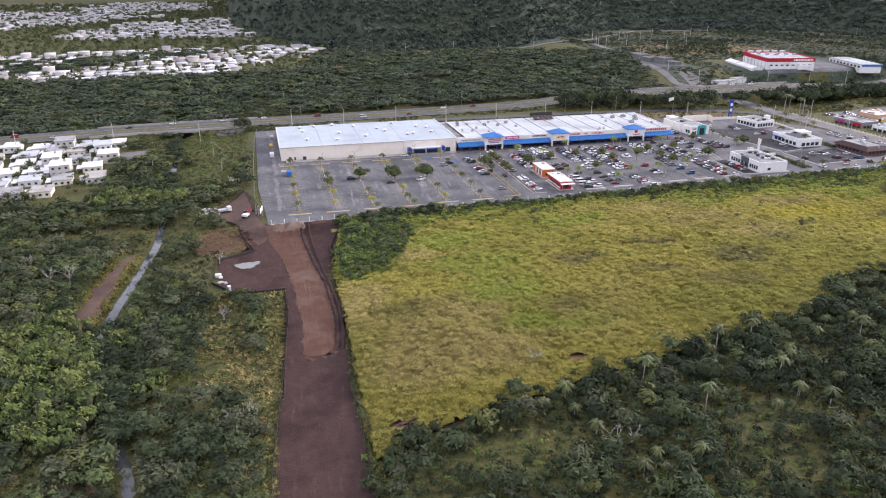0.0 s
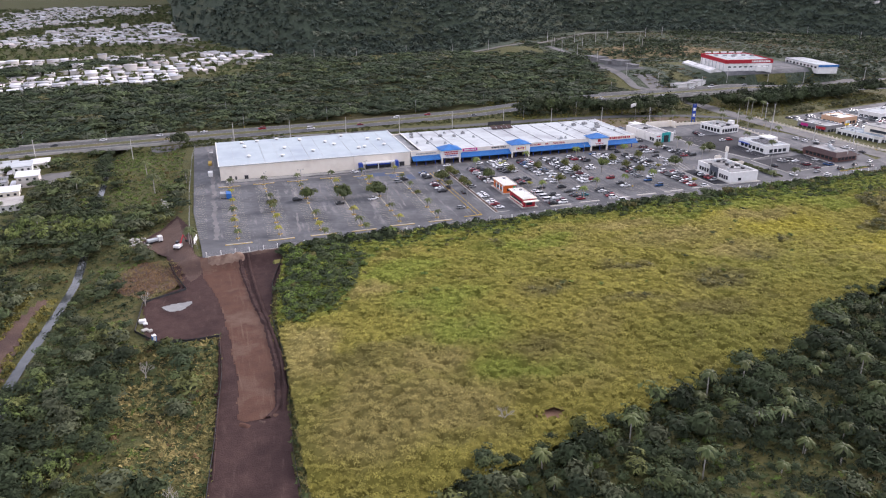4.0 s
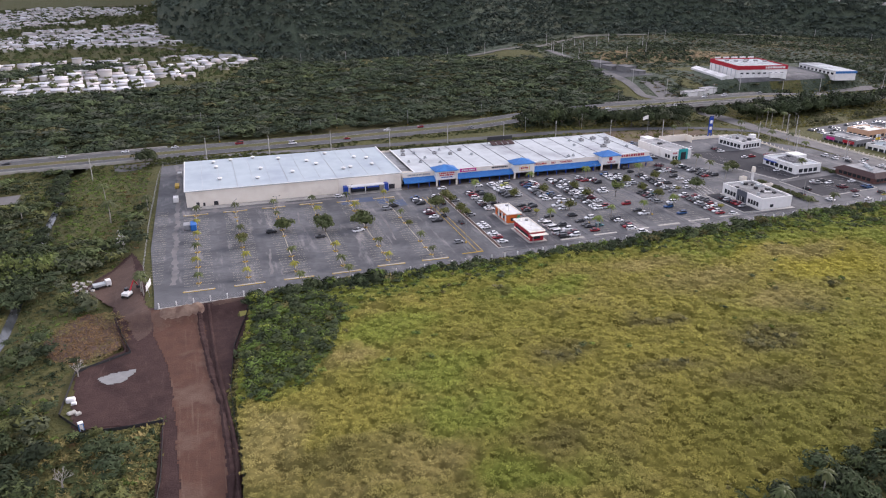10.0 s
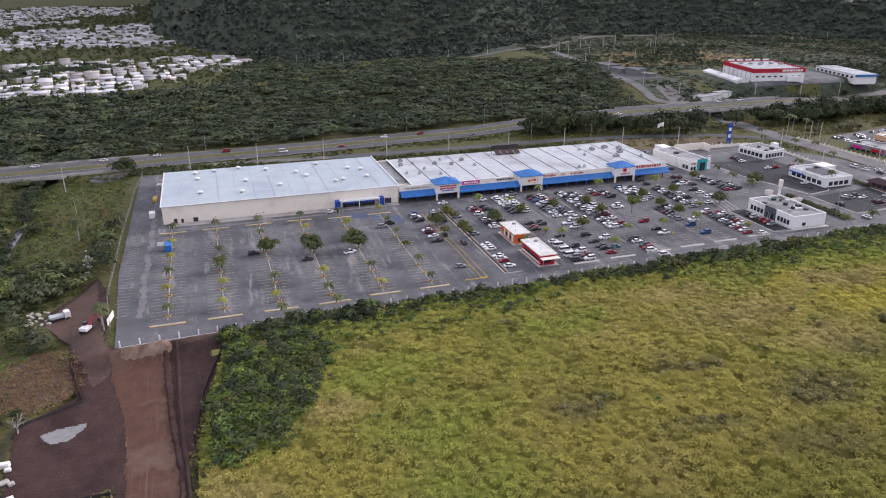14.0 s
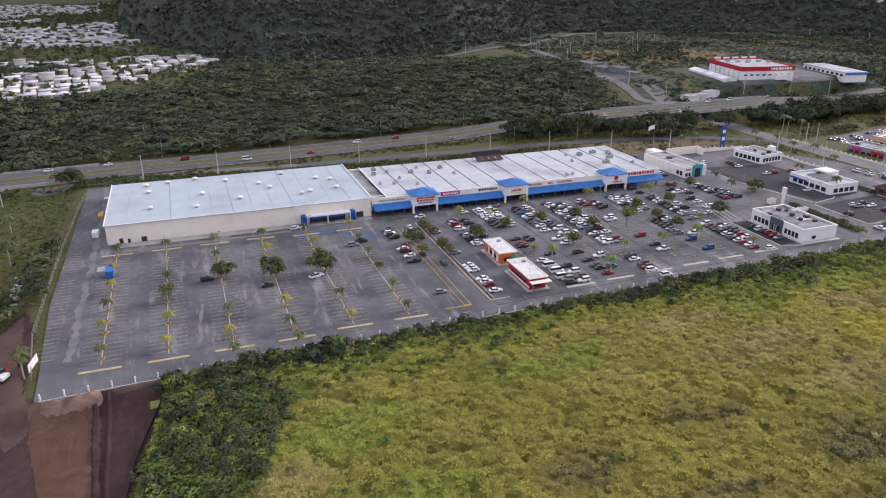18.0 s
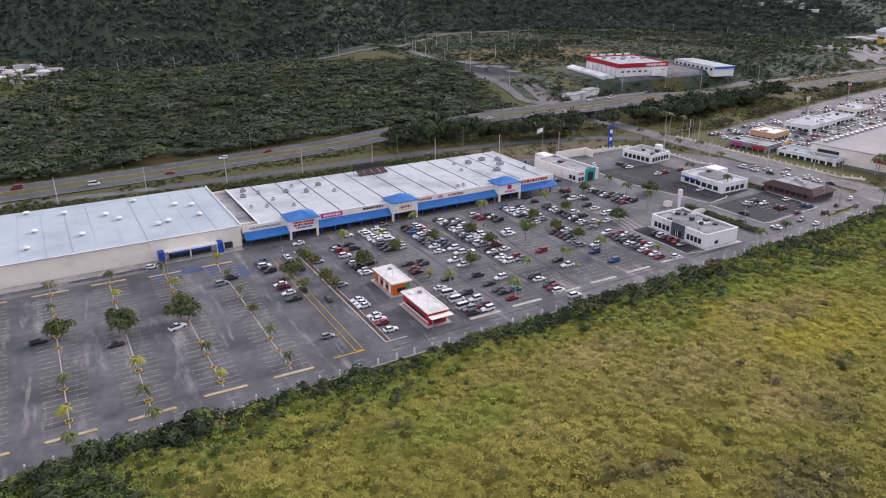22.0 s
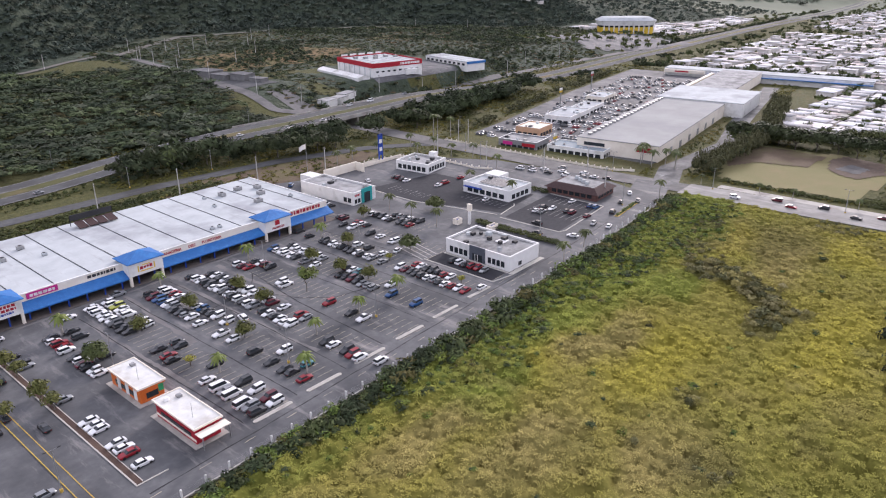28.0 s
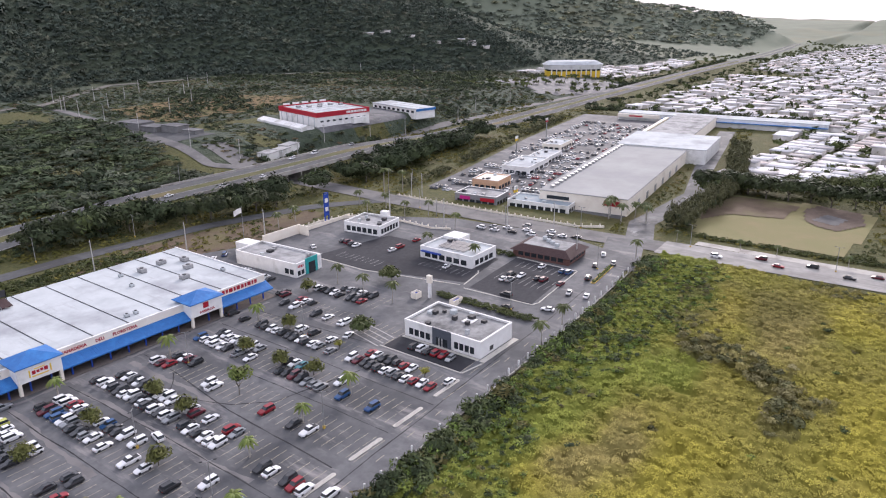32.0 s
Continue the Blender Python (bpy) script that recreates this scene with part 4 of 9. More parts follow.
for k in range(4):
    bm = bmesh.new()
    box(bm, -1.6, -3.2, 0, 1.6, 2.0, 0.25)
    p = part("panel", bm, ROOF_BROWN, rack)
    p.matrix_local = pose(-5.6 + 3.7 * k, -0.4, 1.2, 14)
bin_ob = thing("container", (11.2, 80, 0), label="blue steel container with a grey one beside it", category="container")
part("blue_body", boxes((0, -3, 0.2, 2.4, 3, 2.7), bevel=0.04), mat("container_blue", (0.02, 0.12, 0.4), (0.03, 0.16, 0.46), 1.0, 0.5, 0.1), bin_ob)
part("grey_body", boxes((-2.9, -1, 0.2, -0.2, 3.4, 2.3), bevel=0.04), STEEL, bin_ob)
part("skid", boxes((0.2, -2.9, 0, 2.2, 2.9, 0.2), (-2.7, -0.9, 0, -0.4, 3.3, 0.2)), DARK, bin_ob)

# drive-through kiosks
ROOF_KIOSK = mat("roof_kiosk_white", (0.6, 0.6, 0.58), (0.72, 0.72, 0.7), 0.4, 0.85, 0.1, 0.15, (0.5, 0.48, 0.44), 0.5, spec=0.15)


def kiosk(name, x0, y0, x1, y1, h, wall, band, label):
    k = thing(name, (0, 0, 0), label=label, category="kiosk")
    part("wall", boxes((x0, y0, 0.05, x1, y1, h)), wall, k)
    part("roof", boxes((x0 - 0.5, y0 - 0.5, h + 0.5, x1 + 0.5, y1 + 0.5, h + 0.7)), ROOF_KIOSK, k, "flat white roof with stains")
    part("roof_rim", boxes((x0 - 0.6, y0 - 0.6, h + 0.5, x1 + 0.6, y0 - 0.35, h + 0.95), (x0 - 0.6, y1 + 0.35, h + 0.5, x1 + 0.6, y1 + 0.6, h + 0.95), (x0 - 0.6, y0 - 0.35, h + 0.5, x0 - 0.35, y1 + 0.35, h + 0.95), (x1 + 0.35, y0 - 0.35, h + 0.5, x1 + 0.6, y1 + 0.35, h + 0.95)), CREAM, k)
    part("roof_mast", tube(bmesh.new(), (x0 + 2, y0 + 4, h + 0.7), (x0 + 2, y0 + 4, h + 4.5), 0.06, 0.04, 6), STEEL, k)
    part("roof_unit", boxes((x1 - 2.2, y1 - 3.4, h + 0.7, x1 - 1.0, y1 - 2.2, h + 1.3), bevel=0.05), ROOF_GREY, k)
    part("parapet", boxes((x0 - 0.35, y0 - 0.35, h, x1 + 0.35, y1 + 0.35, h + 0.5)), band, k)
    part("window", boxes((x0 - 0.06, y0 + 2, 1.0, x0, y1 - 2, 2.3)), GLASS, k)
    part("window", boxes((x0 + 1.5, y0 - 0.06, 0.9, x1 - 1.5, y0, 2.4)), GLASS, k)
    part("kerb", boxes((x0 - 1.2, y0 - 1.4, 0, x1 + 1.2, y1 + 1.2, 0.15)), CONCRETE, k)
    return k


k1 = kiosk("drive_through_kiosk", 144.6, 42.6, 150.6, 56.8, 3.6, ORANGE, ORANGE, "orange drive-through kiosk with a white flat roof")
for y in (44, 48, 52):
    part("white_band", boxes((144.48, y, 0.4, 144.56, y + 1.6, 3.4)), WHITE_WALL, k1)
part("green_panel", boxes((149.2, 42.45, 1.6, 150.5, 42.55, 3.5)), GREEN, k1)
k2 = kiosk("drive_through_kiosk", 144.7, 18.8, 150.7, 35.4, 3.6, RED, RED, "red drive-through kiosk with a long white roof")
part("canopy", boxes((144.2, 15.8, 3.3, 151.6, 18.2, 3.5)), CREAM, k2)
part("post", boxes((144.6, 15.9, 0.05, 144.8, 16.1, 3.3)), STEEL, k2)
part("post", boxes((151.2, 15.9, 0.05, 151.4, 16.1, 3.3)), STEEL, k2)
part("cream_band", boxes((144.6, 18.8, 0.7, 144.66, 35.4, 1.3)), CREAM, k2)
bm = bmesh.new()
tube(bm, (146.5, 33.5, 4.35), (146.5, 33.5, 5.0), 0.8, 0.5, 12)
part("dish", bm, WHITE_WALL, k2)


def flat_shop(name, x0, y0, x1, y1, h, label, wall=WHITE_WALL, roof=ROOF_GREY, turn=0.0, z=0.0, units=3, seed=0, category="shop"):
    """A flat-roofed shop with a parapet, windows all round and units on its roof, about its middle."""
    cx, cy = (x0 + x1) / 2, (y0 + y1) / 2
    a, b = (x1 - x0) / 2, (y1 - y0) / 2
    s = thing(name, (cx, cy, z), turn, label=label, category=category)
    t = 0.35
    part("wall", boxes((-a, -b, 0, a, -b + t, h), (-a, b - t, 0, a, b, h), (-a, -b + t, 0, -a + t, b - t, h), (a - t, -b + t, 0, a, b - t, h)), wall, s)
    part("roof", boxes((-a + t, -b + t, h - 0.9, a - t, b - t, h - 0.6)), roof, s)
    part("coping", boxes((-a - 0.1, -b - 0.1, h, a + 0.1, -b + 0.5, h + 0.12), (-a - 0.1, b - 0.5, h, a + 0.1, b + 0.1, h + 0.12), (-a - 0.1, -b + 0.5, h, -a + 0.5, b - 0.5, h + 0.12), (a - 0.5, -b + 0.5, h, a + 0.1, b - 0.5, h + 0.12)), WHITE_WALL, s)
    r = random.Random(seed)
    for k in range(units):
        w = r.uniform(1.0, 2.2)
        px, py = r.uniform(-a + 2, a - 2), r.uniform(-b + 2, b - 2)
        part("roof_unit", boxes((px - w / 2, py - w / 2, h - 0.62, px + w / 2, py + w / 2, h + r.uniform(0.1, 0.7)), bevel=0.05), r.choice((STEEL, ROOF_WHITE, DARK)), s)
    return s, a, b


def windows_row(s, side, a, b, lo, hi, z0, z1, count, material=GLASS):
    """Panes along one side: 'w' or 'e' run in y, 's' or 'n' in x."""
    w = (hi - lo) / count
    for k in range(count):
        p, q = lo + k * w + 0.12 * w, lo + (k + 1) * w - 0.12 * w
        d = 0.05
        bx = {"w": (-a - d, p, z0, -a, q, z1), "e": (a, p, z0, a + d, q, z1), "s": (p, -b - d, z0, q, -b, z1), "n": (p, b, z0, q, b + d, z1)}[side]
        part("window", boxes(bx), material, s)


bank, a, b = flat_shop("white_shop", 264, 22.5, 281, 50.5, 5.3, "white flat-roofed shop with a dark grey middle bay", seed=3, units=11, roof=mat("roof_stained", (0.2, 0.2, 0.2), (0.34, 0.34, 0.335), 0.3, 0.9, 0.2, 0.16, (0.1, 0.1, 0.1), 0.55))
windows_row(bank, "w", a, b, -b + 2, -b + 9.5, 0.9, 3.0, 4)
windows_row(bank, "w", a, b, 4, b - 1.5, 0.9, 3.0, 4)
windows_row(bank, "s", a, b, -4, -1.5, 0.8, 2.2, 1)
part("dark_bay", boxes((-a - 0.25, -3.6, 0, -a, 3.2, 5.6)), mat("cladding_slate", (0.07, 0.08, 0.1), (0.09, 0.1, 0.12), 1.0, 0.7, 0.1), bank, "slate grey cladding of the middle bay")
part("window", boxes((-a - 0.32, -2.4, 0.3, -a - 0.26, 1.8, 2.8)), GLASS, bank)
part("door_frame", boxes((-a - 0.36, -0.6, 0.2, -a - 0.33, -0.4, 2.8), (-a - 0.36, 0.5, 0.2, -a - 0.33, 0.7, 2.8)), WHITE_WALL, bank)
part("skylight", boxes((1, -4, 4.72, 5, -0.5, 4.95)), WHITE_WALL, bank)
part("kerb", boxes((-a - 1.4, -b, 0.02, -a - 0.4, b, 0.16), (-a - 1.4, -b - 2.2, 0.02, a + 0.5, -b - 0.4, 0.16)), KERB, bank)

solar, a, b = flat_shop("solar_roof_shop", 324, 67, 341, 92, 4.8, "white shop with rows of solar panels on its roof", roof=ROOF_WHITE, seed=5, units=1)
windows_row(solar, "w", a, b, -b + 2, b - 2, 0.8, 2.8, 6)
windows_row(solar, "s", a, b, -a + 2, a - 2, 0.8, 2.8, 4)
part("blue_band", boxes((-a - 1.2, 2, 2.9, -a, b - 1, 3.3)), BLUE_DEEP, solar)
for i in range(3):
    for j in range(5):
        p = part("solar_panel", boxes((-1.6, -0.9, 0, 1.6, 0.9, 0.08)), SOLAR, solar)
        p.matrix_local = pose(-3 + 3.5 * i, -5 + 2.6 * j, 4.7, 14)
bm = boxes((-4, -4, 0, 4, 4, 5.4))
wing = part("rear_wing", bm, WHITE_WALL, solar)
wing.matrix_local = pose(10, 8, 0)

rest = thing("brown_restaurant", (356, 51, 0), 4, label="restaurant with a low brown hipped roof", category="restaurant")
part("wall", boxes((-8.4, -12, 0, 8.4, 12, 3.2)), mat("wall_brick_brown", (0.12, 0.06, 0.052), (0.17, 0.09, 0.076), 1.0, 0.9, 0.3), rest)
bm = bmesh.new()
lo = [bm.verts.new(p) for p in ((-9.6, -13.2, 3.0), (9.6, -13.2, 3.0), (9.6, 13.2, 3.0), (-9.6, 13.2, 3.0))]
hi = [bm.verts.new(p) for p in ((-6, -9.6, 4.9), (6, -9.6, 4.9), (6, 9.6, 4.9), (-6, 9.6, 4.9))]
bm.faces.new(lo[::-1])
bm.faces.new(hi)
for i in range(4):
    bm.faces.new((lo[i], lo[(i + 1) % 4], hi[(i + 1) % 4], hi[i]))
part("roof", bm, ROOF_BROWN, rest, "brown mansard roof")
part("roof_deck", boxes((-5.4, -9, 4.9, 5.4, 9, 5.0)), ROOF_GREY, rest)
for k in range(4):
    part("roof_unit", boxes((-3 + k * 1.9, -5 + k * 2.6, 5.0, -1.6 + k * 1.9, -3.4 + k * 2.6, 6.2)), ROOF_WHITE, rest)
windows_row(rest, "w", 8.4, 12, -10, 10, 0.9, 2.5, 7)
windows_row(rest, "s", 8.4, 12, -7, 7, 0.9, 2.5, 5)

rest3, a, b = flat_shop("corner_restaurant", 333, 124, 349, 143, 4.6, "grey and white restaurant with a dark window band", roof=ROOF_GREY, seed=9, units=6, turn=8)
windows_row(rest3, "w", a, b, -b + 1, b - 1, 0.8, 3.0, 6)
windows_row(rest3, "s", a, b, -a + 1, a - 1, 0.8, 3.0, 6)
part("sign_tower", boxes((a - 0.2, -3, 0, a + 2.6, 0.5, 6.4)), WHITE_WALL, rest3)
shop5, a, b = flat_shop("corner_shop", 277, 115, 291, 147, 5.4, "white corner shop with a teal and red front", roof=ROOF_GREY, seed=12, units=5, turn=4)
part("rear_block", boxes((a - 6, b, 0, a, b + 9, 5.2)), WHITE_WALL, shop5)
part("teal_arch", boxes((a - 9, -b - 0.4, 0, a - 2.6, -b, 6.2)), TEAL, shop5, "teal entrance arch")
part("doorway", boxes((a - 7.6, -b - 0.5, 0, a - 4, -b - 0.42, 4.4)), GLASS, shop5)
bars(-a + 1, a - 10, -b, 3.6, 0.9, 31, RED, shop5, "red unreadable sign bar")
windows_row(shop5, "s", a, b, -a + 0.6, a - 9.5, 0.6, 2.4, 2)
windows_row(shop5, "w", a, b, -b + 1, -b + 6, 1.0, 3.0, 2)

wall_ob = thing("boundary_wall", (0, 0, 0), label="pale rendered wall behind the corner shop", category="wall")
part("segment", boxes((297, 155.5, 0, 318, 156, 4.2)), CREAM, wall_ob)
part("segment", boxes((317, 149.5, 0, 317.5, 155.5, 4.2)), CREAM, wall_ob)
part("segment", boxes((318, 155.8, 0, 350, 156.2, 1.6)), CREAM, wall_ob)

# far mall beyond the crossroads
ROOF_MALL = mat("roof_mall_grey", (0.3, 0.3, 0.29), (0.38, 0.38, 0.37), 0.05, 0.9, 0.05, 0.03, (0.3, 0.3, 0.3), 0.4, spec=0.1)
mall = thing("far_mall", (438, 53, -4.0), 8, label="long white shopping mall with a grey roof", category="mall")
part("wall", boxes((0, 0, 0, 140, 46, 8.6)), CREAM, mall)
part("roof", boxes((-0.3, -0.3, 8.6, 140, 46.3, 9.0)), ROOF_MALL, mall)
part("wall", boxes((140, -12, 0, 196, 46, 9.6)), WHITE_WALL, mall)
part("roof", boxes((139.7, -12.3, 9.6, 196.3, 46.3, 10.0)), ROOF_WHITE, mall, "bright white roof")
part("wall", boxes((196, 8, 0, 305, 40, 8.0)), CREAM, mall)
part("roof", boxes((196.3, 7.7, 8.0, 305.3, 40.3, 8.4)), ROOF_GREY, mall, "grey roof")
part("sign_shape", boxes((-0.15, 4, 4.6, 0, 12, 7.2)), RED, mall, "red logo shape")
part("window", boxes((-0.1, 30, 4.8, 0, 42, 6.6)), GLASS, mall)
part("fascia", boxes((20, 46, 4.6, 300, 49, 6.0)), CREAM, mall)
for k in range(22):
    part("roof_unit", boxes((6 + k * 6.1, 40.5, 9.0, 8.4 + k * 6.1, 42.5, 10.2)), STEEL, mall)
for k in range(6):
    part("dock_door", boxes((20 + 18 * k, -0.12, 0.4, 24 + 18 * k, 0, 4.2)), STEEL, mall)
annex = thing("mall_annex", (752, 20, -5), 8, label="long low shop wing with a blue fascia across the far lot", category="shops")
part("wall", boxes((0, 0, 0, 18, 168, 7.5)), WHITE_WALL, annex)
part("roof", boxes((-0.4, -0.4, 7.5, 18.4, 168.4, 7.9)), ROOF_WHITE, annex)
part("fascia", boxes((-3, 0, 4.6, 0, 130, 5.1)), BLUE, annex)
part("fascia", boxes((-3, 132, 4.2, 0, 168, 7.0)), CREAM, annex)
part("sign_shape", boxes((-3.2, 146, 5.0, -3, 158, 6.2)), RED, annex, "red logo shape")

for nm, x0, y0, x1, y1, h, lab, w, rf in (
    ("burger_restaurant", 414, 116, 430, 140, 5.5, "grey and red drive-in restaurant", mat("wall_grey", (0.2, 0.2, 0.21), (0.26, 0.26, 0.27), 0.5, 0.9, 0.1), ROOF_GREY),
    ("small_shop", 422, 79, 438, 112, 4.6, "blue-grey roofed shop beside the far lot", WHITE_WALL, mat("roof_bluegrey", (0.2, 0.25, 0.28), (0.27, 0.32, 0.35), 0.3, 0.8, 0.1, 0.1, (0.33, 0.34, 0.35), 0.4)),
    ("small_shop", 444, 134, 462, 150, 6.0, "orange and cream two-storey restaurant", mat("wall_peach", (0.55, 0.33, 0.2), (0.62, 0.4, 0.26), 0.5, 0.9, 0.1), CREAM),
    ("small_shop", 486, 140, 520, 158, 5.5, "white shop row beside the far lot", WHITE_WALL, ROOF_WHITE),
    ("small_shop", 522, 146, 548, 160, 5.0, "white shop with a red sign beside the far lot", WHITE_WALL, ROOF_WHITE),
    ("small_shop", 566, 160, 590, 174, 5.0, "small cream bank building in the far lot", CREAM, ROOF_WHITE),
):
    s, a, b = flat_shop(nm, x0, y0, x1, y1, h, lab, wall=w, roof=rf, turn=8, z=-4.0, units=4, seed=x0)
    windows_row(s, "w", a, b, -b + 1, b - 1, 0.8, 2.8, max(3, int(b / 2)))
    windows_row(s, "s", a, b, -a + 1, a - 1, 0.8, 2.8, 4)
    if nm == "burger_restaurant":
        part("red_panel", boxes((-a - 0.3, -b + 1, 2.6, -a - 0.05, -b + 9, 4.4)), RED, s)
        part("magenta_panel", boxes((-a - 0.3, b - 9, 2.6, -a - 0.05, b - 3, 4.4)), MAGENTA, s)

# warehouse store on the slope
wz = 10.3
ware = thing("warehouse_store", (483, 315, wz), -12, label="white warehouse store with a broad red band", category="store")
part("wall", boxes((0, 0, -2, 47, 55, 7.2)), WHITE_WALL, ware)
for x0, y0, x1, y1 in ((-0.3, -0.3, 47.3, 0.1), (-0.3, 54.9, 47.3, 55.3), (-0.3, 0.1, 0.1, 54.9), (46.9, 0.1, 47.3, 54.9)):
    part("red_band", boxes((x0, y0, 7.2, x1, y1, 10.8)), RED, ware, "broad red fascia")
part("roof", boxes((0.1, 0.1, 7.4, 46.9, 54.9, 9.9)), ROOF_WHITE, ware)
bars(26, 45, -0.32, 8.1, 1.7, 14, WHITE_WALL, ware, "white unreadable sign line")
for k in range(8):
    part("window", boxes((3 + 5.4 * k, -0.12, 3.4, 5.6 + 5.4 * k, 0, 4.6)), GLASS, ware)
for k in range(7):
    part("pilaster", boxes((-0.25, 3 + 8 * k, -2, 0, 3.8 + 8 * k, 7.2)), ROOF_WHITE, ware)
part("entrance", boxes((30, -3.2, 0, 42, -0.15, 4.2)), WHITE_WALL, ware, "white entrance porch")
for k in range(7):
    part("roof_seam", boxes((5 + 6.2 * k, 1, 9.9, 5.4 + 6.2 * k, 54, 10.05)), STEEL, ware)
for k in range(6):
    part("roof_unit", boxes((8 + 6.5 * k, 40 - 5 * (k % 3), 9.9, 11 + 6.5 * k, 43 - 5 * (k % 3), 11.4)), STEEL, ware)
for k in range(5):
    part("parapet_panel", boxes((4 + 8.4 * k, 55.3, 9.0, 10 + 8.4 * k, 55.6, 12.2)), WHITE_WALL, ware, "white panel on the back parapet")
shed = thing("loading_shed", (466, 313, wz - 1.2), -12, label="white tented loading sheds", category="shed")
for k in range(5):
    bm = bmesh.new()
    y0 = 1 + 13.4 * k
    v = [bm.verts.new(p) for p in ((0, y0, 0), (11, y0, 0), (11, y0 + 12.6, 0), (0, y0 + 12.6, 0), (0, y0, 2.8), (11, y0, 2.8), (11, y0 + 12.6, 2.8), (0, y0 + 12.6, 2.8), (5.5, y0, 4.6), (5.5, y0 + 12.6, 4.6))]
    for f in ((0, 1, 5, 8, 4), (1, 2, 6, 5), (2, 3, 7, 9, 6), (3, 0, 4, 7), (4, 8, 9, 7), (8, 5, 6, 9), (3, 2, 1, 0)):
        bm.faces.new([v[i] for i in f])
    part("bay", bm, WHITE_WALL, shed)
blue_roof = thing("blue_roof_store", (577, 297, wz - 0.3), -12, label="long white store with blue roof bands", category="store")
part("wall", boxes((0, 0, -4, 20, 60, 4.0)), WHITE_WALL, blue_roof)
part("roof", boxes((-0.4, -0.4, 4.0, 20.4, 60.4, 4.5)), ROOF_WHITE, blue_roof)
for k in range(9):
    part("window", boxes((-0.12, 3 + 6.4 * k, 0.8, 0, 6.4 + 6.4 * k, 2.6)), GLASS, blue_roof)
part("blue_band", boxes((-0.1, -0.7, 2.4, 20.6, -0.1, 4.3)), BLUE, blue_roof)
for k in range(6):
    part("roof_seam", boxes((0.5, 4 + 10 * k, 4.5, 19.5, 4.5 + 10 * k, 4.65)), STEEL, blue_roof)

# arena
az = land_at(1077, 412)
arena = thing("arena", (1077, 412, az), -49.5, label="yellow and white arena with a curved roof", category="arena")


def oval(a, b, z0, z1, c, d, n=40):
    """A flat-topped drum whose oval grows from half axes a, b at z0 to c, d at z1."""
    bm = bmesh.new()
    rings = []
    for p, q, z in ((a, b, z0), (c, d, z1)):
        rings.append([bm.verts.new((p * math.copysign(abs(math.cos(t)) ** 0.55, math.cos(t)), q * math.copysign(abs(math.sin(t)) ** 0.55, math.sin(t)), z)) for t in (2 * math.pi * k / n for k in range(n))])
    for k in range(n):
        bm.faces.new((rings[0][k], rings[0][(k + 1) % n], rings[1][(k + 1) % n], rings[1][k]))
    bm.faces.new(rings[1])
    bm.faces.new(rings[0][::-1])
    return bm


part("stand", oval(38, 20, -6, 9, 39, 21), YELLOW, arena, "yellow lower walls")
part("window_band", oval(38.4, 20.4, 9, 11.5, 38.8, 20.8), GLASS, arena, "dark window band")
part("upper_wall", oval(40, 22, 11.5, 18, 42, 24), WHITE_WALL, arena)
part("roof", oval(42.5, 24.5, 18, 22, 34, 17), ROOF_WHITE, arena, "white shallow curved roof")
for k in range(11):
    part("pier", boxes((-35 + 7 * k, -22.2, -6, -33.6 + 7 * k, -20.6, 11.5)), WHITE_WALL, arena)

SHED_ROOF = mat("shed_roof_dark", (0.07, 0.07, 0.075), (0.13, 0.13, 0.135), 0.3, 0.8, 0.1, 0.1, (0.2, 0.2, 0.2), 0.4)
SHED_WALL = mat("shed_wall_grey", (0.16, 0.16, 0.16), (0.24, 0.235, 0.23), 0.3, 0.9, 0.1)
compound = thing("storage_compound", (406, 404, land_at(406, 404)), -82, label="grey sheds of a small industrial compound", category="shed")
for x0, y0, x1, y1, h in ((-30, -6, -8, 8, 5), (-4, -8, 12, 4, 4), (14, -5, 30, 6, 5.5), (34, -4, 46, 4, 3.5)):
    part("shed", boxes((x0, y0, -2, x1, y1, h)), SHED_WALL, compound)
    part("shed_roof", boxes((x0 - 0.5, y0 - 0.5, h, x1 + 0.5, y1 + 0.5, h + 0.3)), SHED_ROOF, compound)
compound2 = thing("roadside_sheds", (430, 300, land_at(430, 300)), 15, label="white roadside sheds below the warehouse", category="shed")
for x0, y0, x1, y1, h in ((-16, -5, -4, 4, 3.5), (-2, -6, 8, 2, 3.5), (10, -3, 24, 5, 4)):
    part("shed", boxes((x0, y0, -2, x1, y1, h)), WHITE_WALL, compound2)
    part("shed_roof", boxes((x0 - 0.5, y0 - 0.5, h, x1 + 0.5, y1 + 0.5, h + 0.3)), ROOF_GREY, compound2)


# ---------------------------------------------------------------- plants
def leaf_cloud(rs, count, size, lobes, flat=1.0):
    """Small leaf clumps over the outside of a few lobes; unit crown radius. Returns verts (3n, 3)."""
    out = []
    lob = [(rs.normal(0, 0.36, 3) * (1, 1, 0.5) + (0, 0, 0.1), rs.uniform(0.45, 0.75)) for _ in range(lobes)]
    for i in range(count):
        c, r = lob[i % lobes]
        d = rs.normal(size=3)
        d[2] = abs(d[2]) * 0.9 - 0.25
        d /= np.linalg.norm(d)
        p = c + d * r * rs.uniform(0.8, 1.08)
        p[2] *= flat
        n = d + rs.normal(0, 0.3, 3) + (0, 0, 0.4)
        n /= np.linalg.norm(n)
        u = np.cross(n, rs.normal(size=3))
        u /= np.linalg.norm(u)
        w = np.cross(n, u)
        s = size * 1.5 * rs.uniform(0.6, 1.3)
        a, b = u * s, w * s * rs.uniform(0.3, 0.6)
        out += [p - a - b * 0.7, p + a * 1.1 - b * 0.2, p - a * 0.15 + b * 1.1]
    return np.array(out)


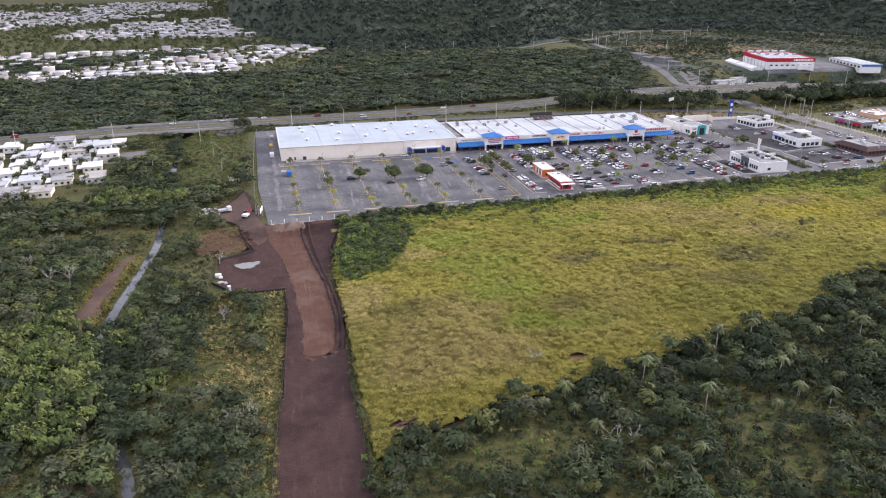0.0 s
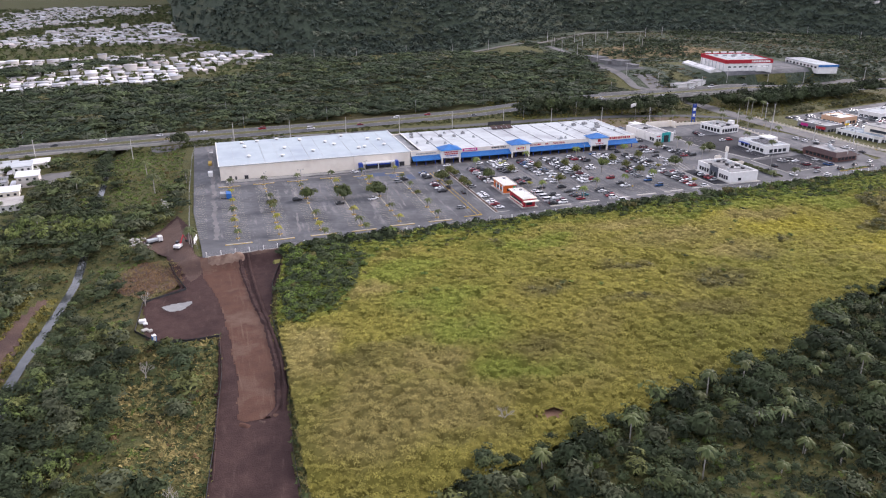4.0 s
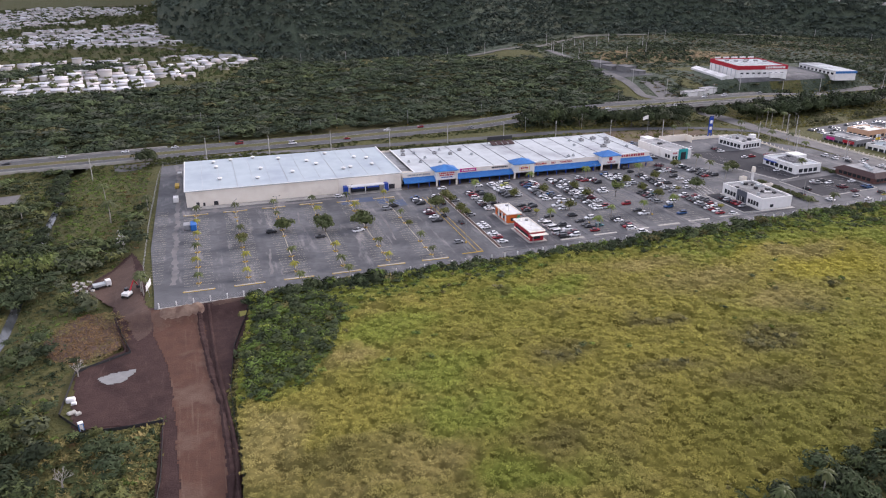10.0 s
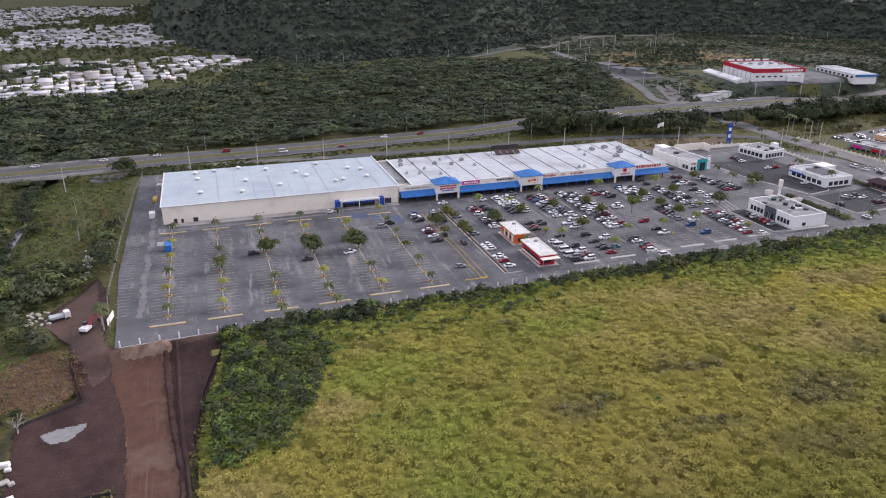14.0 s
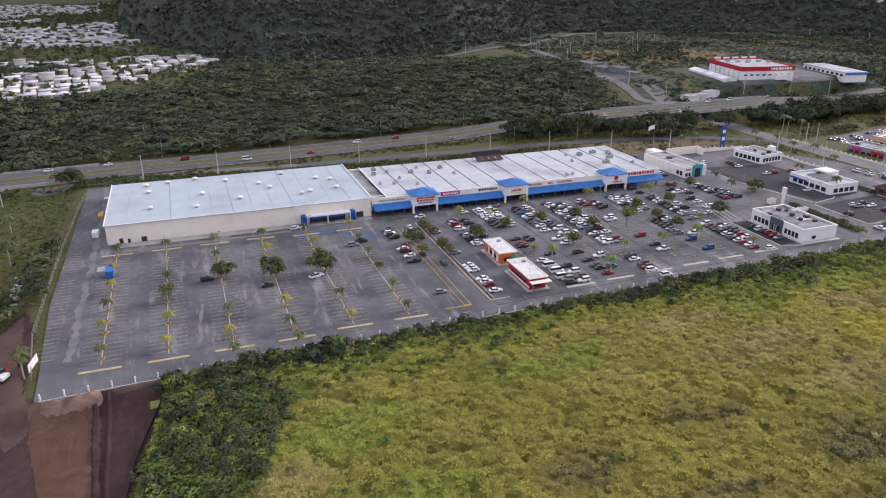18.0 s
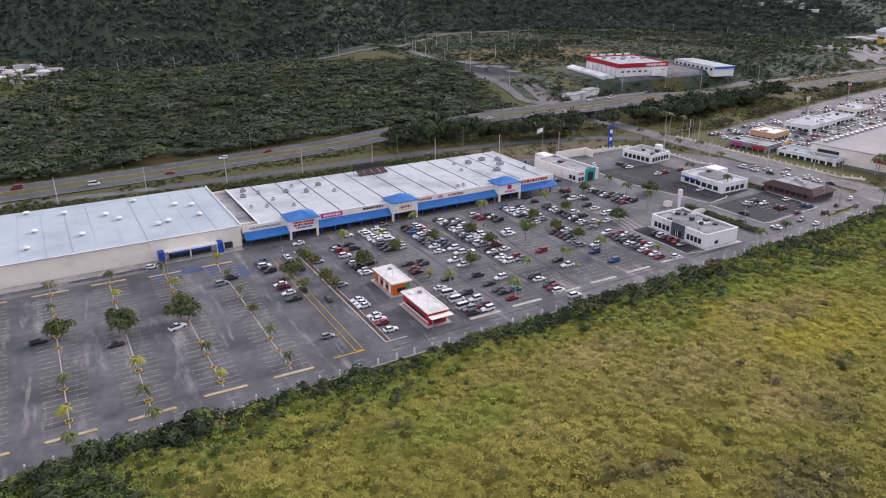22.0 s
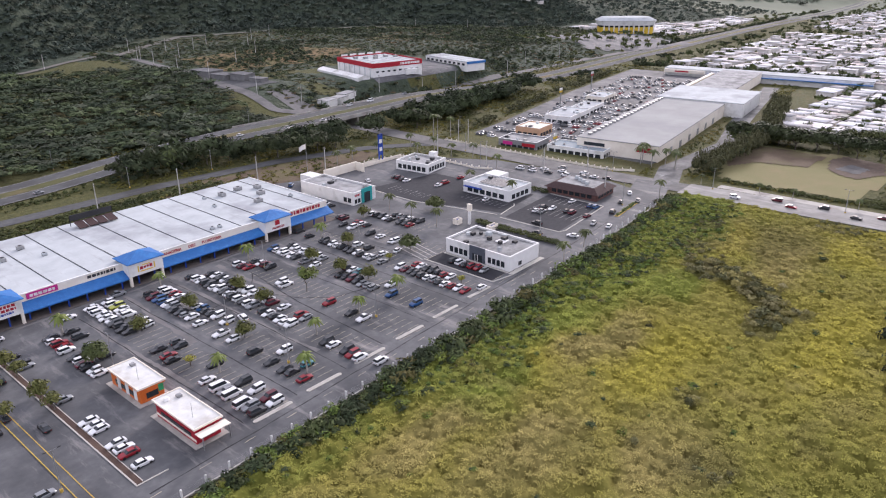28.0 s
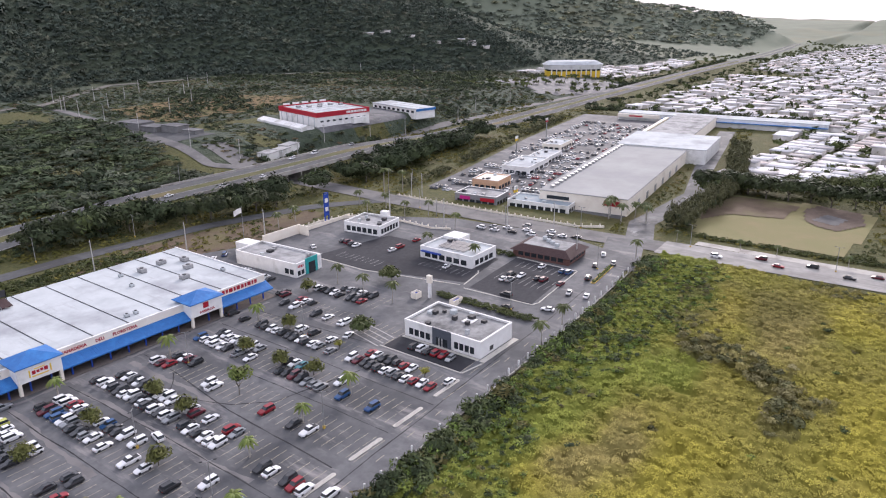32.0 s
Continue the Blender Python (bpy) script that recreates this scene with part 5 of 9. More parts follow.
def blob(rs, r=0.62):
    """A rough dark core of 20 faces, added to fill a crown with shade, as quads with a doubled corner left out: 12
    corners.
    """
    g = (1 + 5**0.5) / 2
    v = np.array([(-1, g, 0), (1, g, 0), (-1, -g, 0), (1, -g, 0), (0, -1, g), (0, 1, g), (0, -1, -g), (0, 1, -g), (g, 0, -1), (g, 0, 1), (-g, 0, -1), (-g, 0, 1)], float)
    v = v / np.linalg.norm(v[0]) * r * rs.uniform(0.8, 1.15, (12, 1)) * (1, 1, 0.75)
    f = np.array([(0, 11, 5), (0, 5, 1), (0, 1, 7), (0, 7, 10), (0, 10, 11), (1, 5, 9), (5, 11, 4), (11, 10, 2), (10, 7, 6), (7, 1, 8), (3, 9, 4), (3, 4, 2), (3, 2, 6), (3, 6, 8), (3, 8, 9), (4, 9, 5), (2, 4, 11), (6, 2, 10), (8, 6, 7), (9, 8, 1)])
    return v, f


def crown_kind(seed, count, size, lobes=5, flat=0.8, core=True):
    """Triangles of one crown: verts, faces, and which faces are core."""
    rs = np.random.RandomState(seed)
    f = np.arange(count * 3).reshape(-1, 3)
    slot = np.zeros(len(f), int)
    q = leaf_cloud(rs, count, size, lobes, flat)
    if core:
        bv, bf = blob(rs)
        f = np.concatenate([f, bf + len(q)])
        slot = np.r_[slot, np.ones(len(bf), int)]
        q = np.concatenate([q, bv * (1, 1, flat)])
    return q, f, slot


def set_tone(ob, colours):
    """Each corner's own plant colour, as rows of red, green, blue."""
    layer = ob.data.color_attributes.new("tone", "FLOAT_COLOR", "POINT")
    layer.data.foreach_set("color", np.c_[colours, np.ones(len(colours))].astype(np.float32).ravel())


def blend(rs, n, tones, weights, spread=0.16):
    """One colour a plant: picked from the tones by the weights (n, k) or (k,), a little lighter or darker each."""
    w = np.broadcast_to(np.asarray(weights, float), (n, len(tones)))
    edge = np.cumsum(w, 1) / np.maximum(w.sum(1, keepdims=True), 1e-9)
    pick = np.minimum((rs.rand(n, 1) > edge).sum(1), len(tones) - 1)
    return np.array(tones)[pick] * np.exp(rs.normal(0, spread, (n, 1)))


def wood(name, places, kinds, leaf, label, category="trees", seed=0, tones=None):
    """Many crowns joined in one mesh. places: x, y, z, radius, height factor."""
    rs = np.random.RandomState(seed)
    places = np.asarray(places, float)
    pick = rs.randint(0, len(kinds), len(places))
    vs, fs, ss, cs, base = [], [], [], [], 0
    for k, (v, f, s) in enumerate(kinds):
        p = places[pick == k]
        if tones is not None:
            cs.append(np.repeat(np.asarray(tones)[pick == k], len(v), 0))
        if not len(p):
            continue
        a = rs.uniform(0, 2 * math.pi, len(p))
        c, d = np.cos(a)[:, None], np.sin(a)[:, None]
        x = (v[None, :, 0] * c - v[None, :, 1] * d) * p[:, 3:4] + p[:, 0:1]
        y = (v[None, :, 0] * d + v[None, :, 1] * c) * p[:, 3:4] + p[:, 1:2]
        z = v[None, :, 2] * p[:, 3:4] * p[:, 4:5] + p[:, 2:3]
        vs.append(np.stack([x, y, z], -1).reshape(-1, 3))
        fs.append((f[None] + (np.arange(len(p)) * len(v))[:, None, None] + base).reshape(-1, 3))
        ss.append(np.tile(s, len(p)))
        base += len(p) * len(v)
    ob = from_arrays(name, np.concatenate(vs), np.concatenate(fs), [leaf, SHADE_CORE], slots=np.concatenate(ss))
    if tones is not None:
        set_tone(ob, np.concatenate(cs))
    ob.data.polygons.foreach_set("use_smooth", [True] * len(ob.data.polygons))
    return tagged(ob, label, category, kind="stuff")


def scatter(rs, x0, y0, x1, y1, gap, keep):
    """Jittered places in a rectangle where keep(x, y) holds."""
    xs, ys = np.meshgrid(np.arange(x0, x1, gap), np.arange(y0, y1, gap))
    x = xs.ravel() + rs.uniform(-0.5, 0.5, xs.size) * gap
    y = ys.ravel() + rs.uniform(-0.5, 0.5, xs.size) * gap
    ok = keep(x, y)
    return x[ok], y[ok]


rs = np.random.RandomState(7)
FAR = [crown_kind(s, 66, 0.19, 7, 0.66) for s in range(7)]
HILLY = [crown_kind(200 + s, 34, 0.3, 5, 0.75, False) for s in range(6)]
TINY = [crown_kind(20 + s, 20, 0.5, 4, 0.7, False) for s in range(5)]
NEAR = [crown_kind(40 + s, 170, 0.14, 9, 0.85) for s in range(7)]
SHRUB = [crown_kind(60 + s, 66, 0.21, 5, 0.7) for s in range(5)]


LOW = [crown_kind(100 + s, 20, 0.34, 3, 0.6, False) for s in range(4)]
BUSHY = [crown_kind(120 + s, 64, 0.24, 5, 0.75, False) for s in range(5)]
BLACKISH, DEEP, DARKISH, MIDDLE, GREYISH, LIGHT, RANK = (0.027, 0.037, 0.019), (0.039, 0.053, 0.026), (0.053, 0.07, 0.032), (0.075, 0.095, 0.037), (0.08, 0.09, 0.05), (0.12, 0.13, 0.045), (0.105, 0.15, 0.034)
OLIVE, STRAW, RUSSET = (0.135, 0.122, 0.044), (0.3, 0.24, 0.095), (0.16, 0.1, 0.048)


def raised(x, y, r, k=0.55):
    return land(x, y) + r * k


# woods north of the highway
def north_ok(x, y):
    d = y - highway_y(x)
    away_road = np.hypot(x - np.interp(y, [285, 300, 350, 450, 560, 620], [390, 377, 384, 402, 418, 430]), 0) > 9
    right = np.interp(y, [240, 330, 470, 560, 640], [350, 368, 396, 330, 280])
    return (d > 20) & (y < mountain_y(x) - 22) & (x < right) & away_road & ~((y > 455) & (x < 40 + (y - 455) * 0.28) & (y < 660 + x * 0.6))


x, y = scatter(rs, -290, 225, 420, 640, 5.3, north_ok)
r = np.where(rs.rand(len(x)) < 0.25, rs.uniform(4.4, 7.2, len(x)), rs.uniform(2.2, 4.4, len(x))) * (1 + 0.4 * fbm(x, y, 60, 70))
far_dry = sst(0.1, 0.5, fbm(x, y, 70, 72) + 0.8 * sst(430, 560, y) * sst(60, 250, x))
tones = blend(rs, len(x), [BLACKISH, DEEP, DARKISH, MIDDLE, GREYISH, OLIVE], np.c_[0.02 + 0 * far_dry, 0.22 - 0.16 * far_dry, 0.45 + 0 * far_dry, 0.35 + 0.4 * far_dry, 0.2 + 0.2 * far_dry, 0.01 + 0.07 * far_dry], 0.16) * (0.98, 1.0, 1.2)
wood("woods", np.c_[x, y, raised(x, y, r, 0.5) + 1.0 + rs.uniform(-0.6, 1.4, len(x)) + 2.5 * fbm(x, y, 18, 71), r, rs.uniform(0.42, 0.75, len(x))], FAR, FOLIAGE, "dense dark green woods beyond the highway", "woods", 1, tones)

# hill woods
def hill_ok(x, y):
    up = y - mountain_y(x)
    return (up > 8) & (up < 950)


hx, hy = [], []
for x0, y0, x1, y1, gap in ((-80, 560, 1250, 900, 6.6), (-150, 900, 1400, 1250, 13), (1250, 380, 1900, 900, 15), (-250, 1250, 1500, 1700, 24)):
    a, b = scatter(rs, x0, y0, x1, y1, gap, hill_ok)
    hx.append(a)
    hy.append(b)
hx, hy = np.concatenate(hx), np.concatenate(hy)
r = rs.uniform(2.6, 6.4, len(hx)) * np.where(hy > 900, 1.7, 1.0)
gully = sst(-0.3, 0.3, fbm(hx, hy, 120, 46))
# bluish greens: a little haze is mixed into the hillside's leaf colours
tones = blend(rs, len(hx), [(0.048, 0.064, 0.05), (0.063, 0.082, 0.062), (0.083, 0.1, 0.072), (0.115, 0.125, 0.088)], np.c_[0.6 - 0.35 * gully, 0.4 + 0 * gully, 0.1 + 0.3 * gully, 0.02 + 0.06 * gully], 0.16)
wood("hill_woods", np.c_[hx, hy, raised(hx, hy, r, 0.4) + rs.uniform(-1, 2, len(hx)), r, rs.uniform(0.55, 1.0, len(hx))], HILLY, FOLIAGE, "dark wooded hillside", "woods", 2, tones)

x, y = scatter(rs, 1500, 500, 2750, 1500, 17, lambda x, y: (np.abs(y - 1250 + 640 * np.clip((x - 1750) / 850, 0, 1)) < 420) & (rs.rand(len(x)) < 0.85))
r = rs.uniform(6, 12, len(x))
# leaf tones of the ridge are lightened to stand for distance haze
wood("hill_woods", np.c_[x, y, raised(x, y, r, 0.25), r, rs.uniform(0.4, 0.7, len(x))], TINY, FOLIAGE, "wooded ridge in the distance, its green paled for haze", "woods", 55, blend(rs, len(x), [(0.15, 0.175, 0.135), (0.185, 0.21, 0.155), (0.26, 0.26, 0.16)], (0.4, 0.45, 0.15)))

# scrub slope round the warehouse store
def slope_ok(x, y):
    d = y - highway_y(x)
    clear = ((x > 462) & (x < 606) & (y > 303) & (y < 395)) | ((x > 370) & (x < 432) & (y > 340) & (y < 470)) | ((x > 840) & (x < 1070) & (y > 270) & (y < 430))
    return (d > 38) & (y < mountain_y(x) - 5) & (x > np.interp(y, [240, 330, 470, 560, 640], [398, 398, 420, 440, 300])) & ~clear & (fbm(x, y, 70, 81) > -0.22)


x, y = scatter(rs, 380, 280, 1150, 740, 5.6, lambda x, y: slope_ok(x, y) & (fbm(x, y, 60, 82) + 0.2 * rs.normal(size=len(x)) > -0.05))
r = rs.uniform(1.2, 3.8, len(x)) * (1 + 0.5 * np.maximum(fbm(x, y, 50, 80), -0.5))
wood("slope_scrub", np.c_[x, y, raised(x, y, r, 0.35), r, rs.uniform(0.5, 0.95, len(x))], HILLY, FOLIAGE, "patchy green scrub on the far slope", "scrub", 3, blend(rs, len(x), [DEEP, DARKISH, MIDDLE, GREYISH], (0.4, 0.4, 0.2, 0.1)) * (0.9, 0.9, 1.05))

x, y = scatter(rs, 396, 270, 1100, 720, 6.0, lambda x, y: (y - highway_y(x) > 30) & (y < mountain_y(x) - 5) & ~((x > 462) & (x < 606) & (y > 303) & (y < 395)) & ~((x > 370) & (x < 432) & (y > 340) & (y < 470)) & ~((x > 840) & (x < 1070) & (y > 270) & (y < 430)) & (np.abs(x - np.interp(y, [285, 300, 350, 450, 560, 620], [390, 377, 384, 402, 418, 430])) > 8))
r = rs.uniform(1.0, 2.8, len(x))
dry = sst(-0.1, 0.4, fbm(x, y, 80, 79))
wood("slope_grass", np.c_[x, y, raised(x, y, r, 0.1), r, rs.uniform(0.3, 0.6, len(x))], TINY, FOLIAGE, "dry olive grass and scrub on the far slope", "scrub", 49, blend(rs, len(x), [(0.058, 0.072, 0.032), (0.064, 0.07, 0.04), (0.088, 0.086, 0.044), (0.13, 0.1, 0.056)], np.c_[0.6 - 0.3 * dry, 0.3 + 0 * dry, 0.2 + 0.3 * dry, 0.02 + 0.2 * dry]))

# trees along the near side of the highway and round the overpass
def verge_ok(x, y):
    d = y - highway_y(x)
    return (((d < -17) & (d > -30) & (x > 225) & (x < 345)) | ((d < -18) & (d > -36) & (x > 405) & (x < 560)) | ((d > 17) & (d < 34) & (x > 410) & (x < 640)) | ((d < -20) & (d > -34) & (x >= 560) & (x < 2000)) | ((d > 20) & (d < 34) & (x >= 1000) & (x < 2000))) & (fbm(x, y, 30, 83) > np.where((x > 560) & (d < 0), 0.12, np.where(d > 0, -0.05, -0.3)))


x, y = scatter(rs, 220, 190, 2000, 440, 5.0, verge_ok)
r = np.where((x > 400) & (x < 560) & (y < highway_y(x)), rs.uniform(3.4, 6.2, len(x)), rs.uniform(1.4, 3.4, len(x)))
wood("roadside_trees", np.c_[x, y, land(x, y) + r * 0.9, r, rs.uniform(0.9, 1.3, len(x))], FAR, FOLIAGE, "dark roadside trees by the overpass", "trees", 4, blend(rs, len(x), [BLACKISH, DEEP, DARKISH, GREYISH], (0.35, 0.4, 0.2, 0.08)))

# big dark trees by the overpass
def overpass_ok(x, y):
    first = np.abs(y - np.interp(x, [236, 283, 302, 333, 356, 384], [226, 222, 208, 206, 209, 206])) < np.interp(x, [236, 300, 384], [4, 8, 7])
    second = np.abs(y - np.interp(x, [402, 445, 553, 600], [213, 212, 230, 240])) < 8
    return (first & (x > 236) & (x < 384)) | (second & (x > 402) & (x < 590))


x, y = scatter(rs, 230, 190, 600, 250, 5.4, lambda x, y: overpass_ok(x, y) & (highway_y(x) - y > 16.5) & (fbm(x, y, 20, 85) > -0.12))
r = rs.uniform(3.6, 6.8, len(x)) * (1 + 0.3 * fbm(x, y, 25, 86))
wood("overpass_trees", np.c_[x, y, land(x, y) + 3.4 + r * 0.75, r, rs.uniform(0.9, 1.25, len(x))], NEAR, FOLIAGE, "big dark round trees below the overpass", "trees", 40, blend(rs, len(x), [BLACKISH, DEEP, DARKISH, MIDDLE], (0.3, 0.4, 0.22, 0.08)))


# scrub on all unpaved ground round the crossroads and the far mall
def dist_line(x, y, pts):
    d = np.full(np.shape(x), 1e9)
    for (xa, ya), (xb, yb) in zip(pts[:-1], pts[1:]):
        L = (xb - xa) ** 2 + (yb - ya) ** 2
        t = np.clip(((x - xa) * (xb - xa) + (y - ya) * (yb - ya)) / L, 0, 1)
        d = np.minimum(d, np.hypot(x - xa - t * (xb - xa), y - ya - t * (yb - ya)))
    return d


def within(x, y, outline):
    o = np.array(outline, float)
    inside = np.zeros(np.shape(x), bool)
    for (x0, y0), (x1, y1) in zip(o, np.roll(o, -1, 0)):
        inside ^= ((y0 > y) != (y1 > y)) & (x < (x1 - x0) * (y - y0) / (y1 - y0 + 1e-9) + x0)
    return inside


def east_ok(x, y):
    h = np.abs(y - highway_y(x))
    paved = within(x, y, [(200, 0), (356, 8), (375, 18), (387, 58), (381, 114), (360, 156), (338, 162), (300, 161), (262, 176), (200, 182)])
    paved |= (x < 386) & (y < fence_y(x) + 4)
    paved |= within(x, y, [(400, 48), (442, 50), (450, 96), (520, 108), (752, 142), (776, 10), (800, 14), (776, 190), (745, 232), (600, 209), (470, 182), (430, 176), (400, 164)])
    paved |= within(x, y, [(436, 50), (760, 96), (752, 150), (430, 104)])
    paved |= within(x, y, [(426, 18), (430, -49), (508, -48), (516, -18), (511, 41)])
    paved |= (x > 536) & (y < 50 + (x - 536) * 0.1)
    for pts, w in (([(402, 330), (392, 246), (390, 150), (392, 60), (396, 20)], 10.5), ([(396, 20), (398, 0), (400, -40), (404, -110)], 22), ([(180, 206), (240, 206), (300, 200), (350, 186), (384, 165)], 5.6), ([(397, 30), (430, 42), (500, 40), (570, 58), (640, 72), (720, 88)], 8), ([(356, 22), (398, 36)], 10)):
        paved |= dist_line(x, y, pts) < w
    return (h > 16) & (y < highway_y(x) + 40) & ~paved


x, y = scatter(rs, 226, -60, 780, 330, 2.5, lambda x, y: east_ok(x, y) & (fbm(x, y, 22, 87) + 0.35 * rs.normal(size=len(x)) > -0.05))
r = rs.uniform(0.5, 1.5, len(x)) * (1 + 0.6 * np.maximum(fbm(x, y, 16, 88), 0))
pts = np.c_[x, y, raised(x, y, r, 0.25), r, rs.uniform(0.5, 0.95, len(x))]
k = fbm(x, y, 18, 89) + 0.2 * rs.normal(size=len(x)) > 0.05
wood("verge_scrub", pts[k], LOW, LEAF, "green scrub on the road verges", "scrub", 41)
wood("verge_scrub", pts[~k], LOW, TUFT_OLIVE, "dry olive scrub on the road verges", "scrub", 42)
# small trees in a line between the highway and the far lot
x, y = scatter(rs, 420, 170, 790, 300, 4.2, lambda x, y: (np.abs(y - np.interp(x, [420, 470, 600, 745], [180, 186, 213, 236])) < 3.2) & (fbm(x, y, 20, 93) > -0.15))
r = rs.uniform(1.4, 3.0, len(x))
wood("roadside_trees", np.c_[x, y, land(x, y) + r, r, rs.uniform(1.0, 1.6, len(x))], FAR, LEAF_GREY, "grey-green roadside trees by the far lot", "trees", 43)
# trees and hedge round the sports field
x, y = scatter(rs, 415, -60, 570, 60, 4.0, lambda x, y: (dist_line(x, y, [(506, 46), (522, 22), (533, -3), (556, -38), (575, -70)]) < 7.5) & (fbm(x, y, 20, 94) > -0.35))
r = rs.uniform(3.0, 5.4, len(x))
wood("park_trees", np.c_[x, y, land(x, y) + 1.6 + r * 0.75, r, rs.uniform(0.9, 1.2, len(x))], NEAR, LEAF_DARK, "big dark trees between the sports field and the houses", "trees", 44)
x, y = scatter(rs, 415, -70, 460, 20, 1.7, lambda x, y: (dist_line(x, y, [(424.5, 14), (425, -30), (427, -66)]) < 1.6) | (np.hypot(x - 434, y + 50) < 5))
r = rs.uniform(0.9, 1.8, len(x))
wood("park_hedge", np.c_[x, y, raised(x, y, r, 0.4), r, rs.uniform(0.8, 1.2, len(x))], SHRUB, LEAF, "dense hedge along the sports field", "hedge", 45)

# scrub between the shops and the highway
x, y = scatter(rs, -8, 176, 262, 214, 2.6, lambda x, y: (y > np.interp(x, [-10, 8, 120, 262], [200, 201, 190, 178])) & (y < np.interp(x, [-10, 100, 180, 240, 262], [216, 200, 198, 197, 190])))
r = rs.uniform(1.0, 2.2, len(x))
wood("hedge_scrub", np.c_[x, y, raised(x, y, r, 0.3), r, rs.uniform(0.7, 1.1, len(x))], SHRUB, LEAF, "green scrub behind the shops", "scrub", 5)
x, y = scatter(rs, -420, 190, 230, 232, 3.2, lambda x, y: (highway_y(x) - y > 15.5) & (highway_y(x) - y < 24) & (fbm(x, y, 25, 84) > -0.15))
r = rs.uniform(0.7, 1.7, len(x))
wood("hedge_scrub", np.c_[x, y, raised(x, y, r, 0.3), r, rs.uniform(0.7, 1.1, len(x))], SHRUB, LEAF, "low green scrub on the highway bank", "scrub", 6)


# creek side
def earth_clear(x, y):
    return (x > np.interp(y, [-200, -160, -86, -64, -63, -30, -20, 8, 34, 60], [-8, -7, -1, 0, -24, -25, -13, -18, -29, -14])) & (y < 64) & (x < 30)


def west_ok(x, y):
    c = np.abs(x - creek_x(y))
    path = (np.abs(x + 62 - (y + 50) * 0.11) < 4.2) & (y > -86) & (y < -14)
    houses = (x > -176) & (x < -84) & (y > 62) & (y < 205)
    yard = (x > -100) & (x < -68) & (y > 144) & (y < 174)
    dry = np.hypot((x + 21) / 12, (y + 7) / 17) < 1
    seen = ((y > -80) & (y < 22)) | (y < -146) | ((y > 104) & (y < 146))
    return (x < np.where(y > 8, -9.5, 3)) & (c > np.where(seen, 3.0, 0.2)) & ~earth_clear(x, y) & ~path & ~houses & ~yard & ~dry & (y < highway_y(x) - 17)


def tree_chance(x, y):
    """How wooded the creek side is: thin near the haul road and north of the gate."""
    f = fbm(x, y, 34, 90)
    straw = (x > -24) & (y < -62) & (y > -134)
    return np.where((y > 62) & (x > -60), f - 0.14, np.where(straw, f - 0.36, np.where((y < -60) & (x > -42), np.where(y < -130, f + 0.42, f + 0.14), f + 0.34)))


x, y = scatter(rs, -190, -190, -3, 215, 3.9, lambda x, y: west_ok(x, y) & (np.abs(x - creek_x(y)) > np.where((y > -82) & (y < 24), 5.5, 1.0)) & (tree_chance(x, y) > 0))
r = np.where(rs.rand(len(x)) < 0.22, rs.uniform(3.0, 4.6, len(x)), rs.uniform(1.4, 2.8, len(x)))
near = (y < 30) & (x > -130)
pts = np.c_[x, y, land(x, y) + r * 0.55 + 0.5 + rs.uniform(0, 1.8, len(x)), r, rs.uniform(0.5, 0.9, len(x))]
patchy = sst(-0.25, 0.35, fbm(x, y, 26, 91))
tones = blend(rs, len(x), [BLACKISH, DEEP, DARKISH, MIDDLE, GREYISH, LIGHT], np.c_[0.12 - 0.1 * patchy, 0.3 - 0.16 * patchy, 0.3 + 0 * patchy, 0.14 + 0.25 * patchy, 0.2 + 0.15 * patchy, 0.02 + 0.12 * patchy], 0.22)
wood("creek_woods", pts[~near], FAR, FOLIAGE, "mixed green trees along the creek", "woods", 7, tones[~near])
wood("creek_woods", pts[near], NEAR, FOLIAGE, "mixed dark and grey-green trees beside the haul road", "woods", 8, tones[near])
yy = np.r_[np.arange(-146, -80, 2.2), np.arange(24, 104, 2.4), np.arange(148, 205, 2.6)]
xx = creek_x(yy) + rs.uniform(-3.5, 3.5, len(yy))
r = rs.uniform(2.2, 3.8, len(yy))
wood("creek_woods", np.c_[xx, yy, land(xx, yy) + 2.2 + r * 0.6, r, rs.uniform(0.6, 0.9, len(yy))], NEAR, FOLIAGE, "dark trees leaning over the creek", "woods", 50, blend(rs, len(yy), [BLACKISH, DEEP, DARKISH], (0.3, 0.5, 0.3)))
x, y = scatter(rs, -200, -190, 2, 215, 2.1, lambda x, y: west_ok(x, y) & (rs.rand(len(x)) < 0.8))
r = rs.uniform(0.5, 1.3, len(x))
pts = np.c_[x, y, raised(x, y, r, 0.25), r, rs.uniform(0.5, 0.9, len(x))]
fresh = np.maximum(sst(55, 75, y) * sst(-64, -58, x), sst(0.2, 0.55, fbm(x, y, 22, 92)))
dry = sst(0.0, 0.5, fbm(x, y, 24, 100) + 0.5 * sst(-30, -14, x) * sst(-140, -120, y))
wood("undergrowth", pts, LOW, FOLIAGE, "weedy undergrowth along the creek", "undergrowth", 9, blend(rs, len(x), [DEEP, MIDDLE, RANK, OLIVE, RUSSET], np.c_[0.5 - 0.48 * fresh, 0.4 + 0 * fresh, 0.05 + 0.7 * fresh, 0.06 + 0.4 * dry, 0.01 + 0.08 * dry]))


